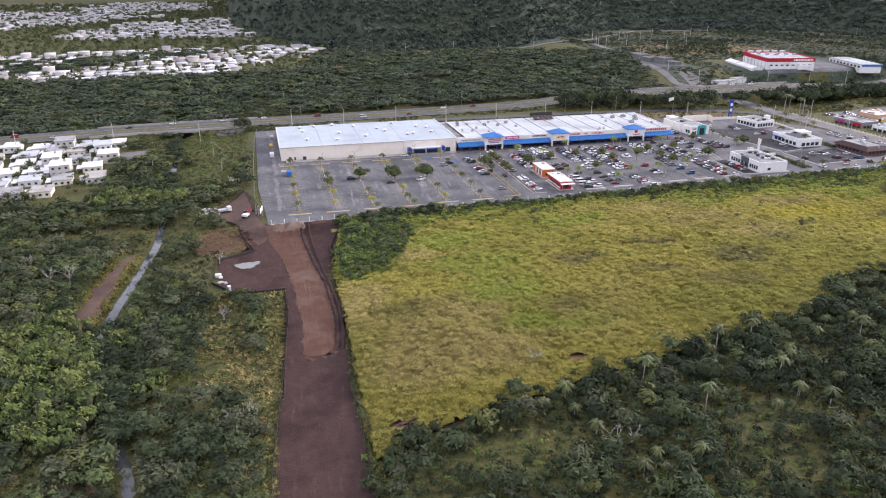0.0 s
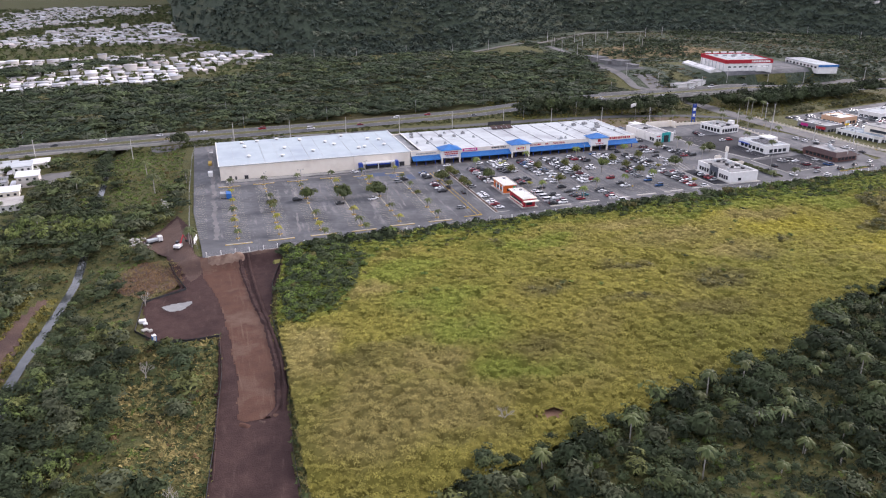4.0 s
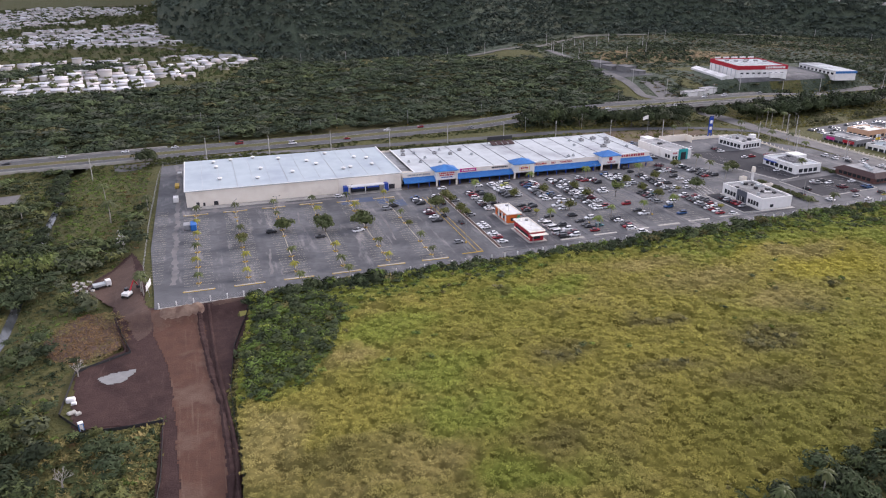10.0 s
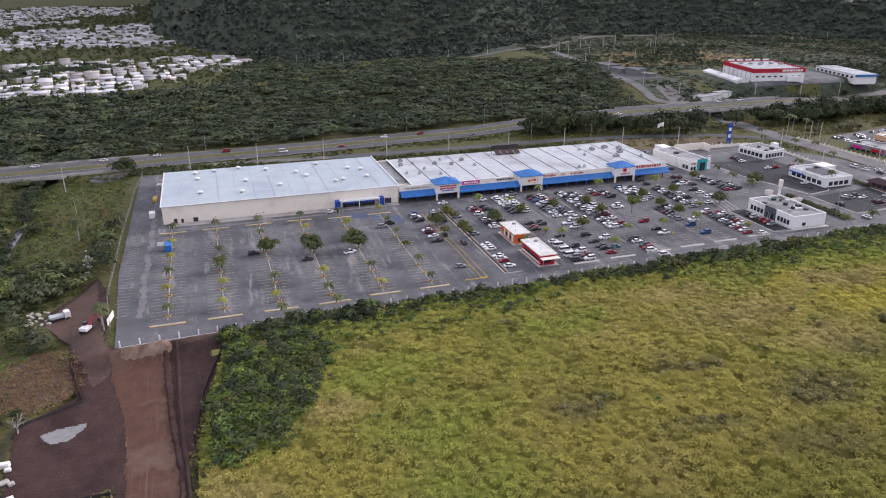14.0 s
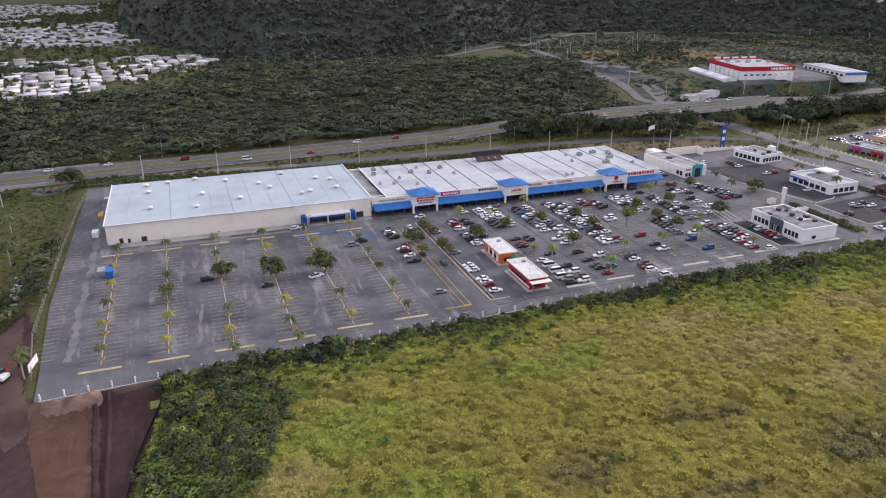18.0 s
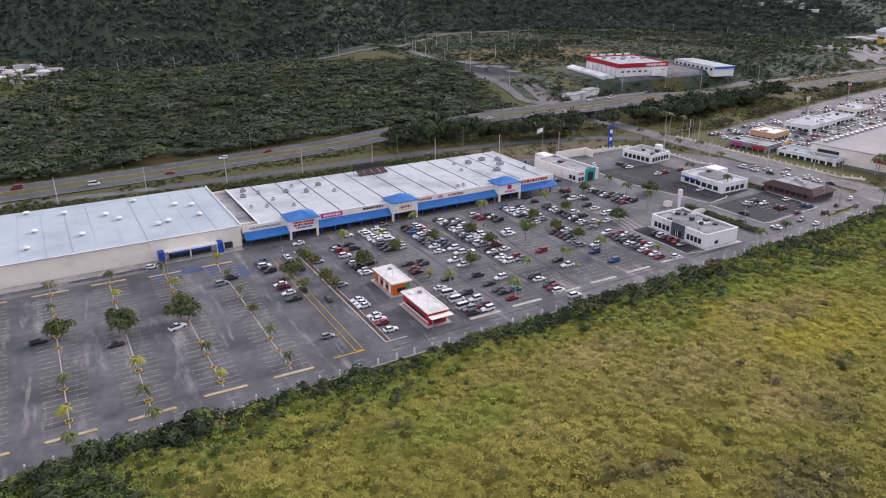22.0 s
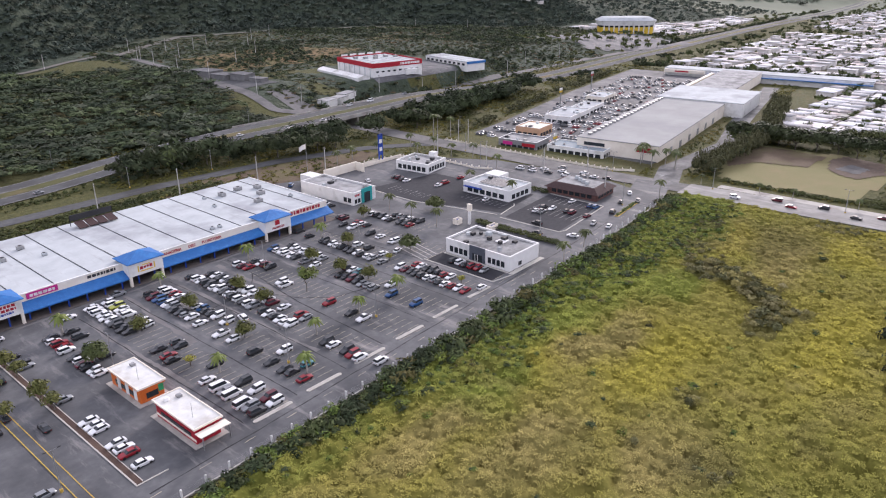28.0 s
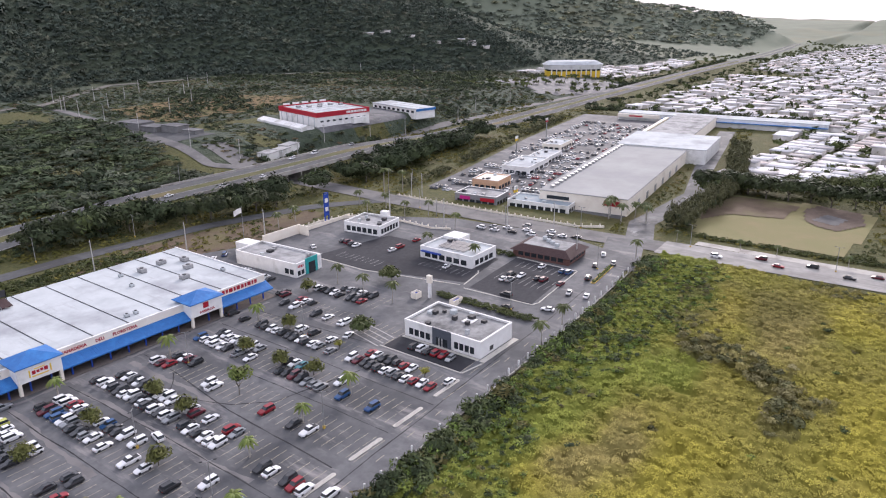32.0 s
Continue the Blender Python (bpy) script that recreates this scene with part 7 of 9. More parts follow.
# far houses: many small white roofs
def house_field(name, spots, label, seed, z_lift=0.0):
    q = np.random.RandomState(seed)
    v, f, s, n = [], [], [], 0
    heights = land([p[0] for p in spots], [p[1] for p in spots]) + z_lift
    for (x, y, a), z in zip(spots, heights):
        w, d, h = q.uniform(4.0, 6.5), q.uniform(5.0, 8.0), q.uniform(3.0, 3.8) * (1.8 if q.rand() < 0.1 else 1)
        c, e = math.cos(a), math.sin(a)
        for k, (ww, dd, z0, z1) in enumerate(((w, d, -1.0, h), (w + 0.5, d + 0.5, h, h + 0.3))):
            for px, py, pz in ((-ww, -dd, z0), (ww, -dd, z0), (ww, dd, z0), (-ww, dd, z0), (-ww, -dd, z1), (ww, -dd, z1), (ww, dd, z1), (-ww, dd, z1)):
                v.append((x + px * c - py * e, y + px * e + py * c, z + pz))
            for g in ((4, 5, 6, 7), (0, 1, 5, 4), (1, 2, 6, 5), (2, 3, 7, 6), (3, 0, 4, 7)):
                f.append([n + i for i in g])
                s.append(k)
            n += 8
    ob = from_arrays(name, np.array(v), np.array(f), [HOUSE_WALL, HOUSE_ROOF], slots=s)
    return tagged(ob, label, "houses", kind="stuff")


def estate(x0, y0, x1, y1, angle, q, inside):
    """Places of houses in pairs of rows, turned by an angle, where inside(x, y) holds."""
    i, j = (g.ravel() for g in np.meshgrid(np.arange(-100, 100), np.arange(-80, 80)))
    u, v = i * 13.0 + q.uniform(-1.5, 1.5, i.size), (j // 2) * 37 + (j % 2) * 16 + q.uniform(-1.5, 1.5, i.size)
    c, e = math.cos(angle), math.sin(angle)
    x, y = (x0 + x1) / 2 + u * c - v * e, (y0 + y1) / 2 + u * e + v * c
    ok = (x0 < x) & (x < x1) & (y0 < y) & (y < y1) & (q.rand(i.size) < 0.84)
    ok &= inside(x, y)
    return [(a, b, angle + q.normal(0, 0.03)) for a, b in zip(x[ok], y[ok])]


q = np.random.RandomState(5)
west_estate = estate(-520, 440, 160, 830, 0.12, q, lambda x, y: (y < mountain_y(x) - 40) & (y > 466 + np.maximum(0, x + 40) * 1.25) & (y < 700 + 40 * fbm(x, y, 90, 123)) & (fbm(x, y, 60, 124) > -0.42))
west_estate += estate(-700, 860, 60, 1950, 0.3, q, lambda x, y: (y < mountain_y(x) - 70) & (x < 60 - 0.02 * y) & (fbm(x, y, 160, 120) > -0.02))
house_field("far_houses", west_estate, "dense estate of white flat-roofed houses", 1)
east_estate = estate(545, -420, 1010, 46, -0.1, q, lambda x, y: (x > 545) & (y < 40 + (x - 560) * 0.03) & (dist_line(x, y, [(506, 46), (520, 20), (534, -5), (545, -60)]) > 20))
east_estate += estate(1000, -900, 3000, 300, -0.05, q, lambda x, y: (y < highway_y(x) - 60) & (fbm(x, y, 200, 121) > -0.45))
east_estate += estate(800, 20, 1010, 240, -0.05, q, lambda x, y: (y < highway_y(x) - 60) & (x > 806) & (y > 40))
east_estate += estate(1100, 330, 1600, 520, 0.1, q, lambda x, y: (y > highway_y(x) + 60) & (y < mountain_y(x) - 20))
house_field("far_houses", east_estate, "wide estate of pale low houses", 2)
house_field("far_houses", estate(955, 600, 1180, 750, 0.5, q, lambda x, y: (np.abs(y - 724 + (x - 974) * 0.53) < 20) & (q.rand(x.size) < 0.22)), "white houses on the hillside", 3)
x, y = scatter(rs, -700, 440, 160, 1950, 15, lambda x, y: (y < mountain_y(x) - 20))
x2, y2 = scatter(rs, 560, -900, 3000, 420, 19, lambda x, y: ((y < 40) | (x > 790)) & (np.abs(y - highway_y(x)) > 30) & ~((x < 500) & (y > -50)))
x, y = np.r_[x, x2], np.r_[y, y2]
keep = rs.rand(len(x)) < 0.9
x, y = x[keep], y[keep]
r = rs.uniform(2.0, 4.4, len(x))
wood("garden_trees", np.c_[x, y, land(x, y) + r * 0.8, r, rs.uniform(0.8, 1.2, len(x))], TINY, LEAF_DARK, "small dark trees among the houses", "trees", 17)

yy = np.arange(30, 232, 3.4)
xx = 790 - (yy - 20) * 0.14 + rs.uniform(-3, 3, len(yy))
r = rs.uniform(2.6, 4.6, len(yy))
wood("roadside_trees", np.c_[xx, yy, land(xx, yy) + r * 1.2, r, rs.uniform(1.1, 1.6, len(yy))], FAR, FOLIAGE, "dark row of trees behind the shop wing", "trees", 57, blend(rs, len(yy), [DEEP, DARKISH, GREYISH], (0.4, 0.4, 0.3)))
# feathery trees along the service road, palms in the edge wood
x, y = scatter(rs, 428, 16, 640, 80, 3.2, lambda x, y: (np.abs(y - np.interp(x, [428, 450, 517, 597, 640], [25, 26, 26, 44, 56])) < 5.5) & (fbm(x, y, 18, 160) > -0.3))
r = rs.uniform(1.8, 3.2, len(x))
wood("roadside_pines", np.c_[x, y, land(x, y) + r * 1.9, r, rs.uniform(1.6, 2.4, len(x))], NEAR, LEAF_GREY, "grey-green feathery trees along the service road", "trees", 18)


def bare_tree(x, y, height, seed, label):
    """A leafless pale tree of forking limbs."""
    q = random.Random(seed)
    t = thing("bare_tree", (x, y, land_at(x, y) - 0.2), label=label, category="tree", group="bare trees")

    def grow(bm, base, d, length, width, depth):
        tip = base + d * length
        tube(bm, base, tip, width, width * 0.65, 5)
        if depth:
            for k in range(q.choice((2, 2, 3))):
                e = (d + Vector((q.gauss(0, 0.5), q.gauss(0, 0.5), q.gauss(0.05, 0.25)))).normalized()
                grow(bm, tip, e, length * q.uniform(0.6, 0.85), width * 0.6, depth - 1)

    trunk = part("trunk", tube(bmesh.new(), (0, 0, 0), (0.1, 0, height * 0.32), 0.24, 0.18, 7), BARK_PALE, t)
    for k in range(4):
        bm = bmesh.new()
        a = math.pi / 2 * k + q.uniform(-0.4, 0.4)
        grow(bm, Vector((0.1, 0, height * 0.3)), Vector((math.cos(a) * 0.6, math.sin(a) * 0.6, 0.9)).normalized(), height * 0.24, 0.13, 3)
        part("limb", bm, BARK_PALE, t)
    return t


for k, (x, y, h) in enumerate(((74, -182, 8.5), (80, -181, 6.5), (-14, -148, 8), (-9, -143, 7.5), (-81, -38, 8), (-74, -40, 9), (-92, -20, 7), (70, -140, 6), (-21, -32, 6), (-95, -62, 7), (-18, -84, 6), (130, -160, 6))):
    bare_tree(x, y, h, 700 + k, "bare pale-limbed tree among the scrub")


# ---------------------------------------------------------------- parking lot furniture
LEFT_ROWS = (13.5, 31.0, 48.7, 66.3, 84.0, 101.7)
RIGHT_ROWS = (147.0, 163.0, 179.1, 195.5, 211.7, 228.0, 245.1, 261.5, 278.0)


def flat_quads(name, quads, material, label, z=0.02):
    v = np.array([[(x, y, z) for x, y in q] for q in quads]).reshape(-1, 3)
    f = np.arange(len(v)).reshape(-1, 4)
    return tagged(from_arrays(name, v, f, material), label, "marking", kind="stuff")


quads = []
for k, xc in enumerate(LEFT_ROWS):
    for j in range(31):
        y = 16.5 + 2.62 * j
        for a, b in ((-5.3, -0.7), (0.7, 5.3)):
            quads.append([(xc + a, y), (xc + b, y), (xc + b, y + 0.13), (xc + a, y + 0.13)])
for j in range(34):
    y = 22 + 2.62 * j
    quads.append([(-3.5, y), (1.2, y), (1.2, y + 0.13), (-3.5, y + 0.13)])
flat_quads("bay_lines", quads, PAINT_LINE, "faded yellowish bay lines")
quads = []
for xc in RIGHT_ROWS[1:]:
    top = 103 if xc < 255 else 98
    for j in range(int((top - 19) / 2.6)):
        y = 19.0 + 2.6 * j - 1.3
        for a, b in ((-5.2, -0.5), (0.5, 5.2)):
            if xc > 270 and y < 70:
                continue
            quads.append([(xc + a, y), (xc + b, y), (xc + b, y + 0.12), (xc + a, y + 0.12)])
for j in range(13):
    quads.append([(254.6, 24 + 2.6 * j - 4), (259.4, 24 + 2.6 * j - 4), (259.4, 24.12 + 2.6 * j - 4), (254.6, 24.12 + 2.6 * j - 4)])
for j in range(10):
    y = 34 + 2.6 * j
    quads.append([(310, y), (315, y), (315, y + 0.12), (310, y + 0.12)]) if y < 56 else None
flat_quads("bay_lines", quads, PAINT_LINE, "faded pale bay lines between the parked cars")
quads = []
for j in range(9):
    for xa, xb in ((321, 330), (336, 343)):
        y = 34 + 2.6 * j
        if y < 56:
            quads.append([(xa, y), (xb, y), (xb, y + 0.12), (xa, y + 0.12)])
    y = 100 + 2.6 * j
    quads.append([(305, y), (311, y), (311, y + 0.12), (305, y + 0.12)])
    y = 66 + 2.6 * j
    quads.append([(316, y), (322, y), (322, y + 0.12), (316, y + 0.12)])
flat_quads("bay_lines", quads, PAINT_WHITE, "white bay lines on the new asphalt", 0.05)
dashes = []
for j in range(26):
    x = 60 + 11.5 * j
    y = float(fence_y(x)) + 4.6
    dashes.append([(x, y), (x + 3, y + 0.12), (x + 3, y + 0.26), (x, y + 0.14)])
flat_quads("lane_dashes", dashes, PAINT_LINE, "worn lane dashes on the front drive")
for x0, y0, x1, y1 in ((80, 93, 88, 100), (88, 94.5, 97, 101.5), (97.5, 88, 103, 97.5), (104, 83, 110, 93)):
    flat_quads("blue_bays", [[(x0, y0), (x1, y0 - 0.6), (x1, y1 - 0.6), (x0, y1)]], PAINT_BLUE, "worn blue painted access bays", 0.012)
flat_quads("hatched_bay", [[(253 + k * 2.4, 52), (253.4 + k * 2.4, 52), (256.4 + k * 2.4, 66), (256 + k * 2.4, 66)] for k in range(4)], PAINT_WHITE, "white hatched strip beside the shop", 0.03)


def seam(pts, wide, material, label, z=0.009, wob=0.5, seed=0):
    """A wandering strip of tar or wear on the asphalt."""
    q = np.random.RandomState(seed)
    pts = np.array(pts, float)
    s = np.r_[0, np.cumsum(np.hypot(*np.diff(pts, axis=0).T))]
    u = np.arange(0, s[-1], 1.5)
    c = np.stack([np.interp(u, s, pts[:, k]) for k in (0, 1)], -1) + wob * np.stack([fbm(u, 0 * u, 14, 300 + seed), fbm(u, 0 * u, 14, 310 + seed)], -1)
    t = np.gradient(c, axis=0)
    t /= np.hypot(*t.T)[:, None]
    nrm = np.stack([-t[:, 1], t[:, 0]], -1)
    w = wide * (0.62 if material is TAR else 1.0) * q.uniform(0.4, 1.2, (len(c), 1))
    v = np.concatenate([np.c_[c - nrm * w, np.full(len(c), z)], np.c_[c + nrm * w, np.full(len(c), z)]])
    n = len(c)
    a = np.arange(n - 1)
    return tagged(from_arrays("tar_seam", v, np.stack([a, a + 1, a + n + 1, a + n], -1), material), label, "marking", kind="structure")


for k, (pts, w) in enumerate((([(202, 20), (204, 58), (208, 88), (209, 104)], 0.35), ([(187, 18), (187.5, 60), (186, 104)], 0.3), ([(171, 18), (170.5, 104)], 0.3), ([(199, 77), (206, 60), (214, 52), (240, 46)], 0.4), ([(181, 74), (199, 77), (208, 88)], 0.35),
                              ([(236.5, 18), (236, 104)], 0.3), ([(220, 19), (219.5, 70)], 0.25), ([(156, 18), (155, 100)], 0.3), ([(130, 12), (180, 14.5), (250, 18), (330, 22)], 0.3), ([(253, 54), (250, 104)], 0.3))):
    seam(pts, w, TAR, "dark tar seam across the asphalt", seed=k)
WORN = mat("asphalt_scuffed", (0.17, 0.16, 0.158), (0.22, 0.21, 0.205), 0.4, 0.85, 0.2, 0.1, (0.13, 0.125, 0.125), 0.6, spec=0.15)
for k, (pts, w) in enumerate((([(39, 18), (41, 46)], 0.5), ([(57.5, 60), (58.8, 90)], 0.4), ([(92.6, 38), (94, 74)], 0.5), ([(14, 103), (80, 104)], 1.2), ([(170, 60), (171.5, 104)], 0.9), ([(187.5, 30), (186.5, 100)], 0.8), ([(203.5, 64), (204.5, 103)], 1.0), ([(122, 106), (180, 106.2), (258, 105.4)], 0.7), ([(5, 20), (5.5, 100), (5, 180)], 1.2), ([(156, 40), (155.5, 90)], 0.8))):
    seam(pts, w, WORN, "pale scuffed wheel track on the asphalt", 0.006, 1.6, 20 + k)


def island(xc, y, half, wide, paint, label):
    k = thing("kerb_island", (xc, y, 0), label=label, category="kerb island", group="kerb islands")
    pts = []
    for s, cx in ((1, half - wide), (-1, -half + wide)):
        for i in range(7):
            t = -math.pi / 2 + math.pi * i / 6
            pts.append((cx + s * wide * math.cos(t), s * wide * math.sin(t)))
    part("kerb", prism(bmesh.new(), pts, 0.0, 0.17), paint, k)
    part("filling", prism(bmesh.new(), [(x * 0.93 - 0.0, y2 * 0.66) for x, y2 in pts], 0.17, 0.19), CONCRETE, k)
    return k


first = None
for xc in LEFT_ROWS:
    for y in ((13.0 if xc > 75 else 11.5), 99.5 if xc < 75 else 97.5):
        if first is None:
            first = island(xc, y, 5.5, 0.55, PAINT_YELLOW, "long island with worn yellow kerbs")
        else:
            copy_thing(first, pose(xc, y, 0, 0, 0, random.Random(int(xc + y)).uniform(-2, 2)))
first = None
for xc in RIGHT_ROWS[1:7]:
    y = 16.4 + (xc - 163) * 0.05
    first = island(xc, y, 5.5, 0.6, KERB, "long island with pale concrete kerbs") if first is None else copy_thing(first, pose(xc, y, 0))
median = thing("kerb_median", (0, 0, 0), label="long median with yellow kerbs between lot and lane", category="median")
part("kerb", boxes((120.0, 15.2, 0, 120.2, 92, 0.17), (122.2, 15.2, 0, 122.4, 92, 0.17), (120.4, 15.2, 0, 122.0, 15.5, 0.17), (113.5, 14.6, 0, 122.4, 15.0, 0.17)), PAINT_YELLOW, median)
part("filling", boxes((120.2, 15.5, 0, 122.2, 92, 0.1)), ASPHALT, median)
median = thing("kerb_median", (0, 0, 0), label="long median with pale kerbs and shrubs", category="median")
part("kerb", boxes((129.4, 16.4, 0, 129.7, 96, 0.17), (131.0, 16.8, 0, 131.2, 96, 0.17), (129.4, 16.0, 0, 136.4, 16.3, 0.17)), KERB, median)
part("filling", boxes((129.7, 16.4, 0, 131.0, 96, 0.14)), EARTH, median)


def kerb_line(pts, label, material=KERB, wide=0.22, tall=0.17):
    k = thing("kerb", (0, 0, 0), label=label, category="kerb")
    for (xa, ya), (xb, yb) in zip(pts[:-1], pts[1:]):
        L = math.hypot(xb - xa, yb - ya)
        p = part("kerb_stone", boxes((0, -wide, 0, L - 0.05, wide, tall)), material, k)
        p.matrix_local = pose(xa, ya, 0.0, 0, 0, math.degrees(math.atan2(yb - ya, xb - xa)))
    return k


kerb_line([(306, 58), (307, 30.5), (310, 29.6), (345, 33), (346, 60)], "pale kerb round the dark restaurant lot")
kerb_line([(309, 60), (322, 62.5), (324, 64)], "pale kerb between the two dark lots")
kerb_line([(299, 128), (299, 100), (308, 61)], "pale kerb along the dark lot")
kerb_line([(254, 52), (254, 22), (262, 20.5)], "pale kerb beside the white shop bays")
corner = thing("kerb_median", (348, 24, 0), 6, label="narrow median with yellow kerbs and small shrubs", category="median")
part("kerb", boxes((-11, -0.9, 0, 11, 0.9, 0.17), bevel=0.1), PAINT_YELLOW, corner)
part("filling", boxes((-10.5, -0.6, 0.17, 10.5, 0.6, 0.2)), VERGE, corner)
hx, hy = scatter(rs, 338, 22, 359, 26, 1.1, lambda x, y: np.abs(y - 24 - (x - 348) * 0.105) < 0.7)
wood("median_shrubs", np.c_[hx, hy, np.full(len(hx), 0.5), rs.uniform(0.4, 0.8, len(hx)), np.full(len(hx), 0.9)], SHRUB, LEAF_LIME, "yellowish shrubs on the corner median", "shrubs", 46)


# ---------------------------------------------------------------- palms and lot trees
def palm(height, fronds, reach, leaf, seed, label, droop=0.9, planter=None):
    q = random.Random(seed)
    p = thing("palm_tree", (0, 0, 0), label=label, category="palm")
    bm = bmesh.new()
    lean = (q.uniform(-0.4, 0.4), q.uniform(-0.4, 0.4))
    knots = [(lean[0] * t * t, lean[1] * t * t, height * t) for t in (0, 0.25, 0.5, 0.75, 1.0)]
    for a, b in zip(knots[:-1], knots[1:]):
        w = 0.22 - 0.1 * a[2] / height
        tube(bm, a, b, w, w - 0.02, 7)
    part("trunk", bm, BARK_PALE, p)
    bm = bmesh.new()
    top = Vector(knots[-1])
    for k in range(fronds):
        a = 2 * math.pi * k / fronds + q.uniform(-0.2, 0.2)
        rise = q.uniform(-0.1, 0.8)
        d = Vector((math.cos(a), math.sin(a), 0))
        w = Vector((-d.y, d.x, 0))
        prev = None
        for i in range(6):
            t = i / 5
            c = top + d * reach * t + Vector((0, 0, reach * (rise * t - droop * t * t * (1.2 if rise > 0.3 else 0.8))))
            half = reach * 0.17 * math.sin(math.pi * (0.12 + 0.85 * t)) + 0.02
            drop = Vector((0, 0, -half * 0.5))
            row = [bm.verts.new(c - w * half + drop), bm.verts.new(c), bm.verts.new(c + w * half + drop)]
            if prev:
                bm.faces.new((prev[0], prev[1], row[1], row[0]))
                bm.faces.new((prev[1], prev[2], row[2], row[1]))
            prev = row
    part("crown", bm, leaf, p)
    if planter:
        bm = bmesh.new()
        s = 0.95
        o, i2 = [(s, 0), (0, s), (-s, 0), (0, -s)], 0.72
        prism(bm, o, 0, 0.16)
        part("planter_kerb", bm, planter, p)
        part("soil", prism(bmesh.new(), [(x * i2, y * i2) for x, y in o], 0.16, 0.18), EARTH, p)
    return p


def lot_tree(radius, height, leaf, seed, label, count=240, trunk=0.16, flat=0.85):
    q = np.random.RandomState(seed)
    t = thing("lot_tree", (0, 0, 0), label=label, category="tree")
    bm = bmesh.new()
    fork = height * 0.45
    tube(bm, (0, 0, 0), (0.05, 0.03, fork), trunk, trunk * 0.75, 7)
    for k in range(5):
        a = 2 * math.pi * k / 5 + q.uniform(-0.4, 0.4)
        e = (math.cos(a) * radius * 0.55, math.sin(a) * radius * 0.55, height * q.uniform(0.75, 0.95))
        tube(bm, (0.05, 0.03, fork * 0.95), e, trunk * 0.55, trunk * 0.2, 5)
    part("trunk", bm, BARK, t)
    v, f, s = crown_kind(seed, count * 2, 0.15, 9, flat)
    v = v * radius + (0, 0, height)
    crown = from_arrays("crown", v, f, [leaf, SHADE_CORE], t, s)
    return t


def place_first(ob, m):
    ob.matrix_basis = m
    return ob


PALMS = {}
TREES = {}


def put_palm(kind, x, y, z=0.0):
    turn = random.Random(int(x * 7 + y * 13)).uniform(0, 360)
    s = random.Random(int(x * 3 + y * 5)).uniform(1.05, 1.4)
    m = pose(x, y, z, 0, 0, turn)
    if kind not in PALMS:
        PALMS[kind] = {
            "p": lambda: palm(3.4, 13, 1.9, LEAF_PALM, 1, "young green palm in a yellow-kerbed planter", planter=PAINT_YELLOW),
            "y": lambda: palm(3.2, 12, 1.8, LEAF_YELLOW, 2, "yellowing young palm in a yellow-kerbed planter", planter=PAINT_YELLOW),
            "l": lambda: palm(4.6, 14, 2.2, LEAF_LIME, 3, "lime green palm on a thin pale trunk"),
            "T": lambda: palm(7.5, 16, 2.9, LEAF_PALM, 4, "tall green palm with a full crown"),
            "R": lambda: palm(11.0, 16, 2.6, LEAF_PALM, 5, "very tall palm on a slim pale trunk"),
        }[kind]()
        ob = place_first(PALMS[kind], m)
    else:
        ob = copy_thing(PALMS[kind], m)
    ob["group"] = "palms"
    ob.scale = (s, s, s)
    return ob


def put_tree(kind, x, y, z=0.0, scale=1.0):
    m = pose(x, y, z, 0, 0, random.Random(int(x * 11 + y)).uniform(0, 360))
    if kind not in TREES:
        TREES[kind] = {
            "d": lambda: lot_tree(3.0, 2.7, LEAF_DARK, 201, "dark round-crowned tree in the lot", 320, 0.16, 1.0),
            "s": lambda: lot_tree(2.0, 2.9, LEAF_LOT, 202, "small low tree in the lot", 180),
            "g": lambda: lot_tree(2.7, 2.7, LEAF_LOT, 203, "broad green tree between the bays"),
            "l": lambda: lot_tree(2.4, 5.0, LEAF_LIME, 204, "upright lime green tree between the bays", 240, 0.14, 1.25),
            "o": lambda: lot_tree(1.5, 1.9, LEAF_YELLOW, 205, "small yellowish tree between the bays", 90),
            "b": lambda: lot_tree(4.8, 6.4, LEAF_DEEP, 206, "big dark roadside tree", 320, 0.3),
        }[kind]()
        ob = place_first(TREES[kind], m)
    else:
        ob = copy_thing(TREES[kind], m)
    ob["group"] = "trees"
    ob.scale = (scale,) * 3
    return ob


# pale centre strips and empty diamond planters along the rows
for xc in LEFT_ROWS:
    flat_quads("row_strip", [[(xc - 0.14, 15), (xc + 0.14, 15), (xc + 0.14, 97), (xc - 0.14, 97)]], PAINT_LINE, "worn strip between facing bays", 0.014)
diamond = None
for i, xc in enumerate(LEFT_ROWS):
    for k in range(11):
        y = 18.2 + 8.0 * k
        if (k % 2 == 0 and k < 10) or (i * 5 + k) % 4 == 0 or y > 94:
            continue
        if diamond is None:
            diamond = thing("planter", (xc, y, 0), label="empty diamond planter with worn yellow kerbs", category="planter", group="planters")
            part("planter_kerb", prism(bmesh.new(), [(0.95, 0), (0, 0.95), (-0.95, 0), (0, -0.95)], 0, 0.16), PAINT_YELLOW, diamond)
            part("soil", prism(bmesh.new(), [(0.68, 0), (0, 0.68), (-0.68, 0), (0, -0.68)], 0.16, 0.18), EARTH, diamond)
        else:
            copy_thing(diamond, pose(xc, y, 0))
# planters along each row of bays, front to back
for xc, row in zip(LEFT_ROWS, ("pypyyp", "yypp.p", "yp.ppp", "py.pyp", "yp..yp", "pp.ppy")):
    for k, kind in enumerate(row):
        if kind != ".":
            put_palm(kind, xc, 18.2 + 16.0 * k)
